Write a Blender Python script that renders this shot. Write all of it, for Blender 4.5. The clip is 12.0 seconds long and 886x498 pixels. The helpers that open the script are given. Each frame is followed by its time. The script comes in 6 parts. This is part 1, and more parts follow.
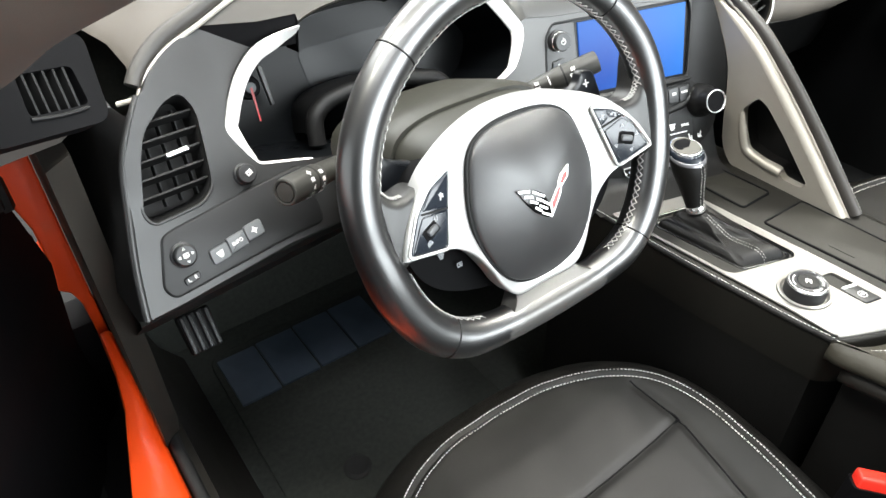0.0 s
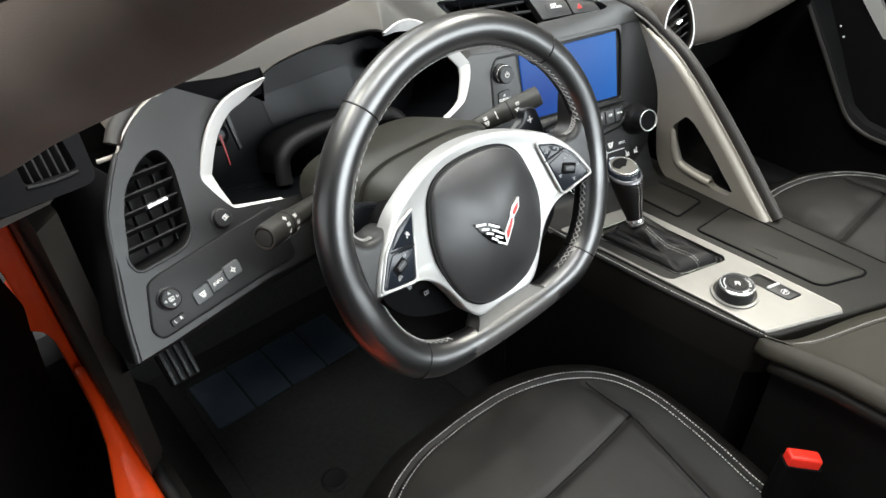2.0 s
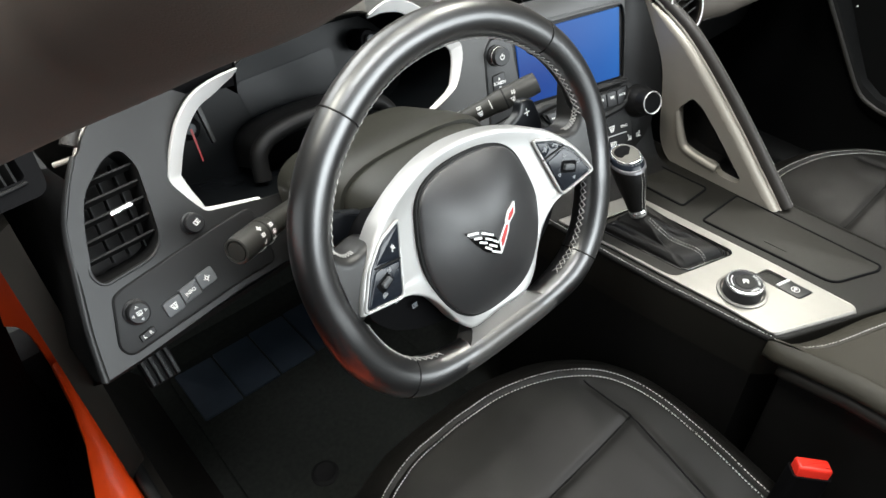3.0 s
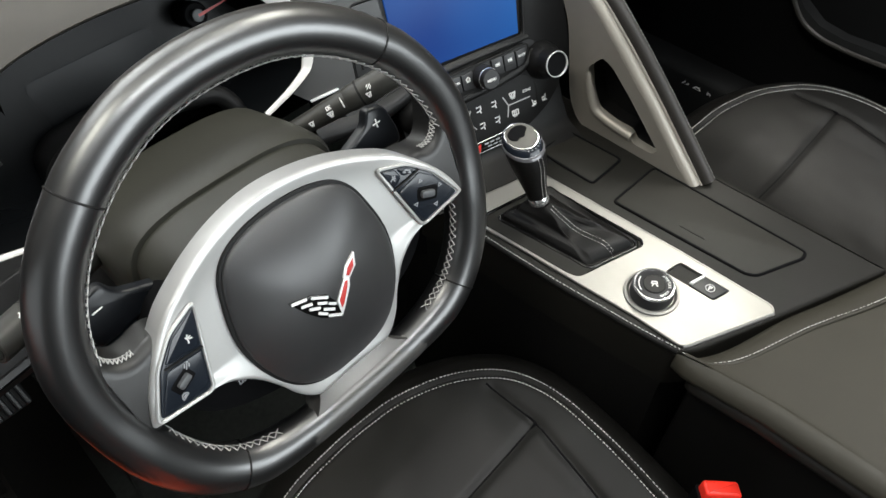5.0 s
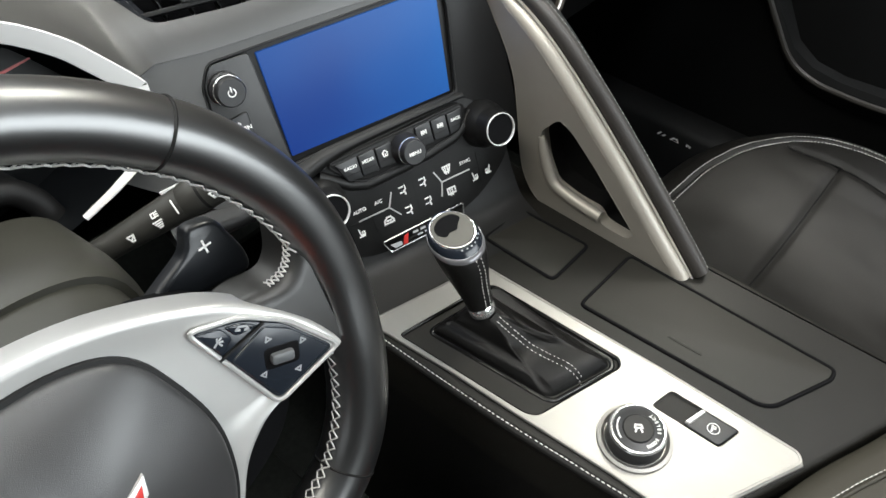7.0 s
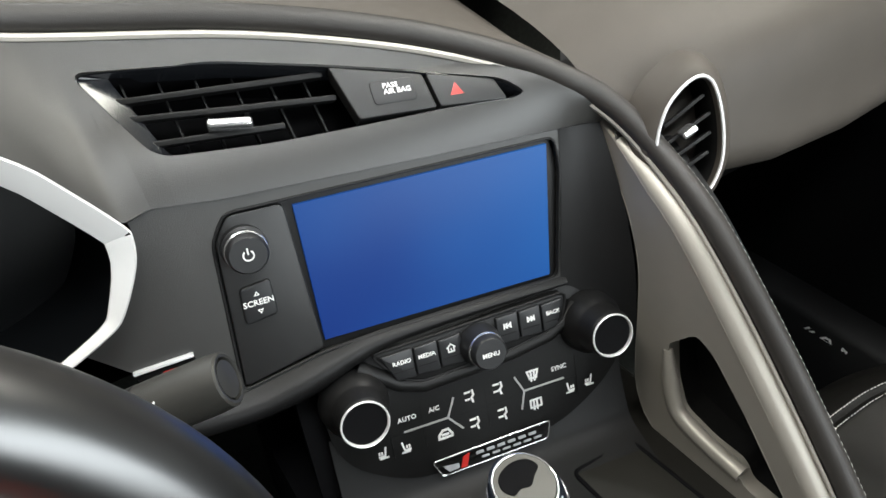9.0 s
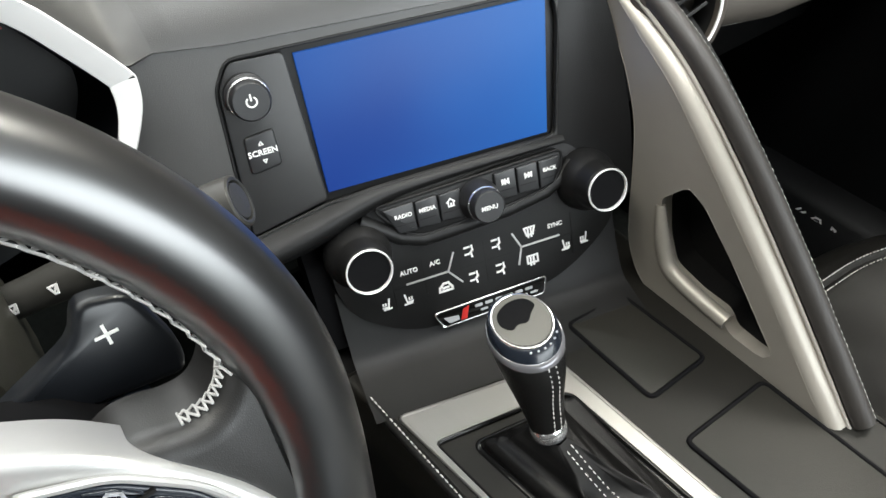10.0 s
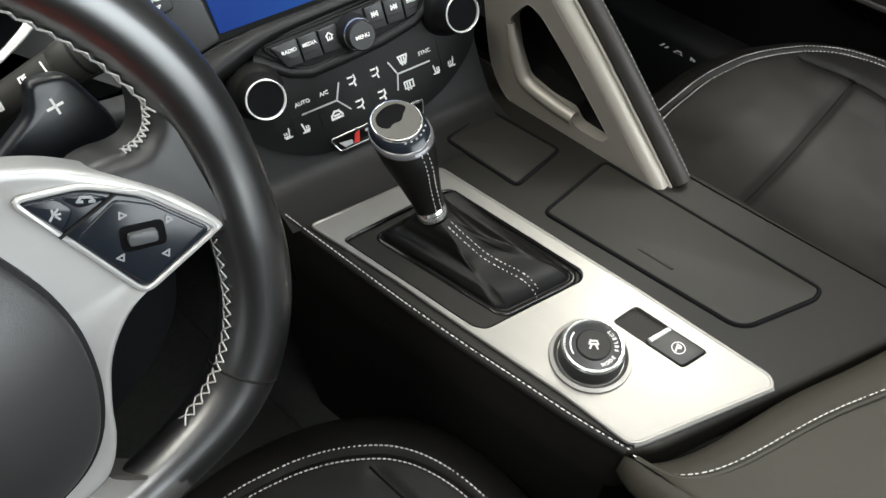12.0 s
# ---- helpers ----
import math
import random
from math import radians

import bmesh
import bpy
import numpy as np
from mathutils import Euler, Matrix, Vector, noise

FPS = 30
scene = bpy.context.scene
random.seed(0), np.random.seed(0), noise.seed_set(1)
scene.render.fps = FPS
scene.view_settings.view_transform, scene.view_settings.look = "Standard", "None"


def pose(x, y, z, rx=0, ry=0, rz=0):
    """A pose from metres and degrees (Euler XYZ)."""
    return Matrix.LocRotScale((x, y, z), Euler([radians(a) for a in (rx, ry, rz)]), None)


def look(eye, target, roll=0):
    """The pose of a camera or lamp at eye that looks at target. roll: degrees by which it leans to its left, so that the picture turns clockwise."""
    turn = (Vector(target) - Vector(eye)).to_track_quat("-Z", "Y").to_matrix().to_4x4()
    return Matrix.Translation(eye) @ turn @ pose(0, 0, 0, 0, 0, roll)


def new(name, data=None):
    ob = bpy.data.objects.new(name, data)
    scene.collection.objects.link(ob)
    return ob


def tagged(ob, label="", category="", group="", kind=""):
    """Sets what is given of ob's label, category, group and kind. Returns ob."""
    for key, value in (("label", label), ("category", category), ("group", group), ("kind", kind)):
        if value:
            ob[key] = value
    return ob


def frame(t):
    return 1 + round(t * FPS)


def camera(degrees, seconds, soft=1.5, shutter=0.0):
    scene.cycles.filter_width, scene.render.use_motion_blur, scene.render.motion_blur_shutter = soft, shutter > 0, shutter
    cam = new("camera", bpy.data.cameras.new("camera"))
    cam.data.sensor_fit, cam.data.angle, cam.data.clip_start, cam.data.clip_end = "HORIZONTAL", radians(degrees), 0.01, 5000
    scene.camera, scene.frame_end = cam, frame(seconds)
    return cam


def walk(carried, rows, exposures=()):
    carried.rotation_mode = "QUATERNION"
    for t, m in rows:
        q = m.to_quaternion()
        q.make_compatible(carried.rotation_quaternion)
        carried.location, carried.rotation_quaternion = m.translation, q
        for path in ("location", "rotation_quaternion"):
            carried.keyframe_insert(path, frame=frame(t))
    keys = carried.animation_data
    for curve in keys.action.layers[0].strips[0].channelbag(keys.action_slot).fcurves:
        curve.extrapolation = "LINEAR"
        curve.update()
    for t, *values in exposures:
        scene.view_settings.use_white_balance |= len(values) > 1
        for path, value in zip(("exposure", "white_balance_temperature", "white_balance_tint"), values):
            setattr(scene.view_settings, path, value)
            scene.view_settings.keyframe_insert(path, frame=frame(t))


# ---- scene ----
cam = camera(64.3, 12.0)
METRES = 0.99
STAND = pose(-0.7323, -0.3870, 1.0766, -38.963, 1.594, -35.624)
ROWS = [
    (0.0, 0.0, 0.0, 0.0, 0.0, 0.0, 0.0),
    (0.5, -0.0001, -0.0071, 0.0144, -0.31, 0.09, 0.3),
    (1.0, 0.0008, -0.0433, 0.0302, -2.83, 0.05, 2.43),
    (1.5, -0.0049, -0.0728, 0.0361, -3.43, 0.19, 2.94),
    (2.0, -0.0127, -0.0657, 0.029, -3.8, -0.03, 3.26),
    (2.5, -0.0138, -0.043, 0.0583, -4.05, -0.91, 3.48),
    (3.0, -0.0001, -0.0106, 0.0745, -4.13, -3.33, 3.52),
    (3.2, 0.0068, 0.0006, 0.0811, -4.2203, -4.419, 3.4776),
    (4.8, 0.1088, 0.0928, 0.1772, -6.4247, -12.3875, 5.4782),
    (5.0, 0.1255, 0.115, 0.1849, -7.31, -12.4, 5.89),
    (5.5, 0.1414, 0.1298, 0.1953, -7.94, -12.39, 6.32),
    (6.0, 0.163, 0.1589, 0.2105, -9.05, -12.62, 7.18),
    (6.5, 0.1924, 0.2204, 0.2195, -8.96, -12.16, 7.16),
    (7.0, 0.2176, 0.3188, 0.212, -9.22, -9.54, 7.29),
    (7.5, 0.2129, 0.3743, 0.2163, -6.58, -5.0, 5.12),
    (7.7, 0.2148, 0.3922, 0.2147, -4.494, -3.2672, 3.3672),
    (9.3, 0.2611, 0.5009, 0.2569, -0.1276, 0.6955, -0.1276),
    (9.5, 0.2608, 0.5019, 0.2483, 0.03, -1.0, -0.2),
    (10.0, 0.2549, 0.4755, 0.2227, -0.83, -6.58, 0.29),
    (10.5, 0.2606, 0.4335, 0.2063, -2.28, -9.45, 1.65),
    (11.0, 0.2716, 0.4025, 0.1914, -5.19, -11.14, 4.1),
    (11.5, 0.2758, 0.3745, 0.1765, -7.0, -13.2, 5.53),
    (12.0, 0.2747, 0.3646, 0.1668, -7.84, -14.73, 6.2),
]
walk(cam, [(t, STAND @ pose(METRES * x, METRES * y, METRES * z, 90 + pitch, roll, yaw)) for t, x, y, z, yaw, pitch, roll in ROWS],
     exposures=[(0.0, 0.95), (0.5, 0.95), (1.0, 0.68), (1.5, 0.14), (2.0, 0.05), (2.5, 0.2), (3.0, -0.02), (5.0, -0.42), (6.5, -0.41), (7.0, -0.14), (7.5, -0.32), (9.5, -0.16), (10.0, 0.09), (10.5, -0.23), (12.0, -0.25)])

# ---- light ----
world = bpy.data.worlds.new("world")
scene.world = world
world.use_nodes = True
world.node_tree.nodes["Background"].inputs[0].default_value = (0.75, 0.85, 1.0, 1)
world.node_tree.nodes["Background"].inputs[1].default_value = 0.035
scene.view_settings.exposure = 0.0


def area_lamp(name, place, target, width, depth, watts, colour):
    data = bpy.data.lights.new(name, "AREA")
    data.shape, data.size, data.size_y, data.energy, data.color = "RECTANGLE", width, depth, watts, colour
    ob = new(name, data)
    ob.matrix_world = look(place, target)
    return ob


GROUND = -0.12
CEIL = 4.2
WARM, COOL = (1.0, 0.965, 0.87), (0.87, 0.935, 0.965)
for ly, tone, wide, deep, row in ((-1.35, (0.96, 0.975, 0.98), 1.1, 0.9, (10, 95, 95, 15)), (0.3, WARM, 1.0, 1.5, (80, 10, 20, 190)), (3.0, (0.96, 0.975, 0.98), 1.2, 2.4, (70, 70, 35, 15)), (5.3, (0.98, 0.975, 0.95), 1.4, 1.8, (50, 90, 80, 30))):
    for lx, watts in zip((-1.9, -0.5, 0.9, 2.6), row):
        area_lamp("ceiling_lamp", (lx, ly, CEIL - 0.06), (lx, ly, 0), wide, deep, watts, tone)
area_lamp("window_daylight", (2.6, -6.7, 2.25), (2.6, 0, 2.25), 7.2, 3.5, 790, COOL)
area_lamp("window_daylight", (-6.7, 0.5, 2.2), (0, 0.5, 2.2), 7.0, 3.2, 60, COOL)


# ---- materials ----
def material(name, base, rough=0.5, metal=0.0, vary=0.12, scale=40.0, bump=0.0, grain=900.0, coat=0.0, rough_vary=0.08,
             emit=None, emit_strength=0.0, stretch=(1, 1, 1), dust=0.0, spec=0.5, voronoi=False):
    m = bpy.data.materials.new(name)
    m.use_nodes = True
    t = m.node_tree
    b = t.nodes["Principled BSDF"]
    b.inputs["Metallic"].default_value = metal
    b.inputs["Coat Weight"].default_value = coat
    b.inputs["Coat Roughness"].default_value = 0.06 if rough < 0.3 else 0.2
    b.inputs["Specular IOR Level"].default_value = spec
    tc = t.nodes.new("ShaderNodeTexCoord")
    mp = t.nodes.new("ShaderNodeMapping")
    mp.inputs["Scale"].default_value = stretch
    t.links.new(tc.outputs["Object"], mp.inputs[0])
    n1 = t.nodes.new("ShaderNodeTexNoise")
    n1.inputs["Scale"].default_value, n1.inputs["Detail"].default_value = scale, 5
    t.links.new(mp.outputs[0], n1.inputs["Vector"])
    ramp = t.nodes.new("ShaderNodeMix")
    ramp.data_type = "RGBA"
    lo = tuple(c * (1 - vary) for c in base)
    hi = tuple(min(1, c * (1 + vary) + dust) for c in base)
    ramp.inputs[6].default_value, ramp.inputs[7].default_value = (*lo, 1), (*hi, 1)
    t.links.new(n1.outputs["Fac"], ramp.inputs[0])
    t.links.new(ramp.outputs[2], b.inputs["Base Color"])
    n2 = t.nodes.new("ShaderNodeTexNoise")
    n2.inputs["Scale"].default_value, n2.inputs["Detail"].default_value = scale * 0.23, 3
    t.links.new(mp.outputs[0], n2.inputs["Vector"])
    rm = t.nodes.new("ShaderNodeMapRange")
    rm.inputs["To Min"].default_value, rm.inputs["To Max"].default_value = max(0.02, rough - rough_vary), min(1, rough + rough_vary)
    t.links.new(n2.outputs["Fac"], rm.inputs["Value"])
    t.links.new(rm.outputs[0], b.inputs["Roughness"])
    if bump:
        if voronoi:
            n3 = t.nodes.new("ShaderNodeTexVoronoi")
            n3.feature = "DISTANCE_TO_EDGE"
            n3.inputs["Scale"].default_value = grain
            h = n3.outputs["Distance"]
        else:
            n3 = t.nodes.new("ShaderNodeTexNoise")
            n3.inputs["Scale"].default_value, n3.inputs["Detail"].default_value = grain, 2
            h = n3.outputs["Fac"]
        t.links.new(mp.outputs[0], n3.inputs["Vector"])
        bp = t.nodes.new("ShaderNodeBump")
        bp.inputs["Strength"].default_value, bp.inputs["Distance"].default_value = bump, 0.0006
        t.links.new(h, bp.inputs["Height"])
        t.links.new(bp.outputs[0], b.inputs["Normal"])
    if emit:
        b.inputs["Emission Color"].default_value = (*emit, 1)
        b.inputs["Emission Strength"].default_value = emit_strength
    return m


LEATHER = material("black_leather", (0.0085, 0.0083, 0.008), 0.45, spec=0.14, vary=0.2, bump=0.35, grain=1100, voronoi=True)
SEATSKIN = material("seat_leather", (0.0095, 0.0091, 0.0082), 0.45, spec=0.22, vary=0.25, scale=18, bump=0.3, grain=900, voronoi=True)
RIMSKIN = material("rim_leather", (0.0055, 0.0057, 0.006), 0.42, coat=1.0, spec=0.15, vary=0.15, bump=0.08, grain=1300, voronoi=True)
RIMSKIN.node_tree.nodes["Principled BSDF"].inputs["Coat IOR"].default_value = 2.08
RIMSKIN.node_tree.nodes["Principled BSDF"].inputs["Coat Roughness"].default_value = 0.31
SPOKESKIN = material("spoke_leather", (0.0135, 0.013, 0.0122), 0.40, spec=0.6, vary=0.15, bump=0.15, grain=1300, voronoi=True)
GAITER = material("gaiter_leather", (0.0036, 0.0035, 0.0034), 0.42, spec=0.24, vary=0.2, scale=25, bump=0.4, grain=1000, voronoi=True)
ARMSKIN = material("armrest_leather", (0.031, 0.0285, 0.0215), 0.5, spec=0.3, vary=0.15, scale=25, bump=0.35, grain=1100, voronoi=True)
DASH = material("dash_plastic", (0.0140, 0.0142, 0.0142), 0.38, spec=0.55, vary=0.08, bump=0.25, grain=1800)
SWITCHSKIN = material("switch_panel_skin", (0.0075, 0.0076, 0.0078), 0.42, spec=0.4, vary=0.1, bump=0.25, grain=1800)
DASHSKIN = material("dash_leather", (0.073, 0.064, 0.054), 0.5, spec=0.3, vary=0.12, bump=0.35, grain=1000, voronoi=True)
SHROUD = material("shroud_plastic", (0.028, 0.0278, 0.022), 0.45, spec=0.4, vary=0.08, bump=0.2, grain=1800)
SOFT = material("soft_black", (0.0078, 0.0078, 0.0078), 0.44, spec=0.26, vary=0.15, bump=0.25, grain=1500)
BLACK = material("matt_black", (0.006, 0.006, 0.006), 0.6, vary=0.2, spec=0.25)
GLOSSFRAME = material("vent_gloss", (0.010, 0.011, 0.013), 0.2, vary=0.1, spec=0.6)
GLOSS = material("piano_black", (0.006, 0.006, 0.006), 0.07, vary=0.1, rough_vary=0.03, spec=0.3)
CONSOLE = material("console_skin", (0.0112, 0.0106, 0.0088), 0.46, spec=0.2, vary=0.1, bump=0.3, grain=1400)
EDGESIL = material("edge_silver", (0.50, 0.47, 0.42), 0.36, metal=0.35, vary=0.05, scale=60, bump=0.04, grain=2500)
SATIN = material("satin_silver", (0.37, 0.345, 0.30), 0.40, metal=0.35, vary=0.05, scale=60, bump=0.06, grain=2500)
WHEELSIL = material("wheel_silver", (0.51, 0.51, 0.50), 0.39, metal=0.5, vary=0.05, scale=60, bump=0.04, grain=2500)
BEZELSIL = material("bezel_silver", (0.80, 0.80, 0.79), 0.38, metal=0.3, vary=0.03, scale=60, bump=0.03, grain=2500)
ALU = material("brushed_aluminium", (0.238, 0.233, 0.221), 0.36, metal=0.7, vary=0.04, scale=80, bump=0.12, grain=1200, stretch=(1, 0.05, 1))
LOWSIL = material("lower_spoke_silver", (0.115, 0.113, 0.109), 0.34, metal=0.5, vary=0.06, scale=60, bump=0.04, grain=2500)
RECESS = material("recess_black", (0.0040, 0.0046, 0.0052), 0.3, vary=0.2, spec=0.12)
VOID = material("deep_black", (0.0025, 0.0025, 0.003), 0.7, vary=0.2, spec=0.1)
CHROME = material("chrome", (0.85, 0.85, 0.85), 0.2, metal=0.9, vary=0.03, rough_vary=0.05)
INLAY = material("grey_inlay", (0.16, 0.16, 0.17), 0.2, metal=0.4, vary=0.05)
ROLL = material("roll_leather", (0.034, 0.031, 0.028), 0.45, vary=0.15, bump=0.35, grain=1100, voronoi=True)
AIRBAG = material("airbag_plastic", (0.030, 0.030, 0.031), 0.36, spec=0.75, vary=0.08, bump=0.25, grain=2200)
BUTTON = material("button_plastic", (0.013, 0.0135, 0.0145), 0.42, vary=0.1, bump=0.1, grain=2500)
PADSKIN = material("pad_plastic", (0.012, 0.0155, 0.022), 0.2, vary=0.1)
STALKSKIN = material("stalk_plastic", (0.026, 0.0255, 0.0225), 0.42, vary=0.1, bump=0.15, grain=2200, spec=0.45)
PADDLE = material("paddle_plastic", (0.0075, 0.0088, 0.0110), 0.3, vary=0.1, spec=0.45)
GREYBTN = material("grey_button", (0.085, 0.09, 0.095), 0.45, vary=0.08)
INK = material("white_ink", (0.78, 0.78, 0.76), 0.5, vary=0.04)
DIMINK = material("grey_ink", (0.35, 0.36, 0.38), 0.5, vary=0.04)
REDINK = material("red_ink", (0.50, 0.025, 0.02), 0.35, vary=0.05)
THREAD = material("pale_thread", (0.60, 0.59, 0.56), 0.7, vary=0.1)
WHEELTHREAD = material("wheel_thread", (0.44, 0.435, 0.42), 0.7, vary=0.15)
DIMTHREAD = material("grey_thread", (0.36, 0.355, 0.34), 0.7, vary=0.1)
DARKTRIM = material("door_trim", (0.0045, 0.0048, 0.005), 0.5, spec=0.2, vary=0.15, bump=0.25, grain=1500)
ORANGE = material("orange_paint", (0.70, 0.058, 0.006), 0.38, vary=0.05, scale=6, coat=0.3, spec=0.35)
CARPET = material("black_carpet", (0.040, 0.043, 0.039), 0.95, vary=0.4, scale=120, bump=0.8, grain=700, spec=0.1)
MATPAD = material("blue_grey_mat", (0.048, 0.068, 0.098), 0.6, vary=0.25, scale=30, bump=0.4, grain=800)
TRIM = material("sill_trim", (0.019, 0.017, 0.0145), 0.45, vary=0.15, bump=0.3, grain=1200)
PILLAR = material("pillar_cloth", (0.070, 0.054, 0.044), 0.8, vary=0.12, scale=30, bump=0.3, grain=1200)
# the pillar cloth again, darkened: shade at the pillar's foot put into the colour
PILLARSHADE = material("pillar_cloth_shaded", (0.030, 0.025, 0.021), 0.8, vary=0.12, scale=30, bump=0.3, grain=1200)
PANELSKIN = material("panel_skin", (0.034, 0.0335, 0.0315), 0.38, spec=0.6, vary=0.08, bump=0.25, grain=1800)
HOODSKIN = material("hood_skin", (0.066, 0.061, 0.053), 0.5, spec=0.4, vary=0.1, bump=0.3, grain=1100, voronoi=True)
RED = material("buckle_red", (0.85, 0.035, 0.02), 0.35, vary=0.05)
SCREEN = material("lcd_screen", (0.008, 0.012, 0.03), 0.4, vary=0.05, emit=(0.013, 0.108, 0.42), emit_strength=0.9, spec=0.15)
def lit_unevenly(m, dim, lit, x0, x1):
    """Lets the glow of a display drift softly between two tones across its width."""
    t = m.node_tree
    tc, n, mx, sep, rng, add = (t.nodes.new("ShaderNode" + k) for k in ("TexCoord", "TexNoise", "Mix", "SeparateXYZ", "MapRange", "Math"))
    mx.data_type = "RGBA"
    n.inputs["Scale"].default_value, n.inputs["Detail"].default_value = 9.0, 1
    mx.inputs[6].default_value, mx.inputs[7].default_value = (*dim, 1), (*lit, 1)
    rng.inputs["From Min"].default_value, rng.inputs["From Max"].default_value = x0, x1
    rng.inputs["To Min"].default_value, rng.inputs["To Max"].default_value = -0.35, 0.45
    t.links.new(tc.outputs["Object"], n.inputs["Vector"])
    t.links.new(tc.outputs["Object"], sep.inputs[0])
    t.links.new(sep.outputs["X"], rng.inputs["Value"])
    t.links.new(n.outputs["Fac"], add.inputs[0])
    t.links.new(rng.outputs[0], add.inputs[1])
    add.use_clamp = True
    t.links.new(add.outputs[0], mx.inputs[0])
    t.links.new(mx.outputs[2], t.nodes["Principled BSDF"].inputs["Emission Color"])


lit_unevenly(SCREEN, (0.005, 0.040, 0.27), (0.020, 0.165, 0.56), -0.09, 0.075)
DARKGLASS = material("dark_display", (0.004, 0.005, 0.006), 0.25, vary=0.1, rough_vary=0.05, spec=0.15)
NEEDLE = material("needle_red", (0.42, 0.02, 0.02), 0.4, vary=0.05)
RUBBER = material("rubber", (0.012, 0.012, 0.012), 0.7, vary=0.2)
FLOORMAT = material("showroom_floor", (0.02, 0.02, 0.02), 0.7, spec=0.15, vary=0.12, scale=3, rough_vary=0.08)
PLASTER = material("plaster", (0.19, 0.187, 0.178), 0.85, vary=0.05, scale=2)
CEILPAINT = material("ceiling_paint", (0.30, 0.30, 0.295), 0.9, vary=0.04, scale=2)
CLEARCAP = material("smoked_cap", (0.10, 0.098, 0.088), 0.22, spec=0.5, vary=0.1, rough_vary=0.03)
RINGSIL = material("bright_ring", (0.85, 0.85, 0.84), 0.35, metal=0.35, vary=0.03)
LIDSKIN = material("lid_skin", (0.0155, 0.0147, 0.0118), 0.48, spec=0.26, vary=0.1, bump=0.3, grain=1400)


def glass_material():
    m = bpy.data.materials.new("windscreen_glass")
    m.use_nodes = True
    t = m.node_tree
    t.nodes.remove(t.nodes["Principled BSDF"])
    tr, gl, mx, fr = (t.nodes.new("ShaderNode" + k) for k in ("BsdfTransparent", "BsdfGlossy", "MixShader", "Fresnel"))
    gl.inputs["Roughness"].default_value = 0.02
    tr.inputs[0].default_value = (0.93, 0.96, 0.95, 1)
    fr.inputs[0].default_value = 1.3
    t.links.new(fr.outputs[0], mx.inputs[0])
    t.links.new(tr.outputs[0], mx.inputs[1])
    t.links.new(gl.outputs[0], mx.inputs[2])
    t.links.new(mx.outputs[0], t.nodes["Material Output"].inputs[0])
    return m


GLASS = glass_material()


# ---- building helpers ----
def thing(name, base, label, category, group="", kind=""):
    ob = new(name)
    ob.empty_display_size = 0.02
    ob.location = base
    ob["base"] = tuple(base)
    return tagged(ob, label, category, group, kind)


def part(name, bm, mat, parent=None, label="", angle=38, flat=False):
    bmesh.ops.remove_doubles(bm, verts=bm.verts, dist=1e-6)
    bmesh.ops.recalc_face_normals(bm, faces=bm.faces)
    me = bpy.data.meshes.new(name)
    bm.to_mesh(me)
    bm.free()
    me.materials.append(mat)
    if not flat:
        me.shade_smooth()
        me.set_sharp_from_angle(angle=radians(angle))
    ob = new(name, me)
    if parent is not None:
        ob.parent = parent
        if parent.parent is None and parent.type == "EMPTY":
            ob.matrix_parent_inverse = Matrix.Translation(parent.location).inverted()
    if label:
        ob["label"] = label
    return ob


def solid(name, bm, mat, label, category, kind="", group="", angle=38):
    return tagged(part(name, bm, mat, None, "", angle), label, category, group, kind)


def mm(*pts):
    return [tuple(v / 1000 for v in p) for p in pts]


def mirror(pts):
    return [(-p[0], *p[1:]) for p in reversed(pts)]


def spline(pts, n=5, closed=True):
    pts = [Vector(p) for p in pts]
    out, k = [], len(pts)
    for i in range(k if closed else k - 1):
        if closed:
            a, b, c, d = pts[i - 1], pts[i], pts[(i + 1) % k], pts[(i + 2) % k]
        else:
            a, b, c, d = pts[max(i - 1, 0)], pts[i], pts[i + 1], pts[min(i + 2, k - 1)]
        for j in range(n):
            t = j / n
            out.append(0.5 * (2 * b + (c - a) * t + (2 * a - 5 * b + 4 * c - d) * t * t + (3 * b - a - 3 * c + d) * t ** 3))
    if not closed:
        out.append(pts[-1])
    return out


def rounded(pts, r, n=4):
    """A polygon with its corners rounded by the radius r."""
    out, k = [], len(pts)
    for i in range(k):
        p, a, b = Vector(pts[i]), Vector(pts[i - 1]), Vector(pts[(i + 1) % k])
        rr = min(r, (a - p).length * 0.45, (b - p).length * 0.45)
        u, v = p + (a - p).normalized() * rr, p + (b - p).normalized() * rr
        for j in range(n + 1):
            t = j / n
            out.append((1 - t) ** 2 * u + 2 * t * (1 - t) * p + t * t * v)
    return out


def ccw(poly):
    a = sum(poly[i - 1][0] * poly[i][1] - poly[i][0] * poly[i - 1][1] for i in range(len(poly)))
    return list(poly) if a > 0 else list(reversed(poly))


def inset(poly, d):
    """A counter-clockwise polygon moved inwards by d."""
    out, k = [], len(poly)
    for i in range(k):
        a, p, b = Vector(poly[i - 1][:2]), Vector(poly[i][:2]), Vector(poly[(i + 1) % k][:2])
        u, v = (p - a), (b - p)
        if u.length < 1e-9 or v.length < 1e-9:
            out.append(p)
            continue
        u.normalize()
        v.normalize()
        n1, n2 = Vector((-u.y, u.x)), Vector((-v.y, v.x))
        m = n1 + n2
        m = m.normalized() / max(0.35, m.normalized().dot(n1)) if m.length > 1e-6 else n1
        out.append(p + m * d)
    return out


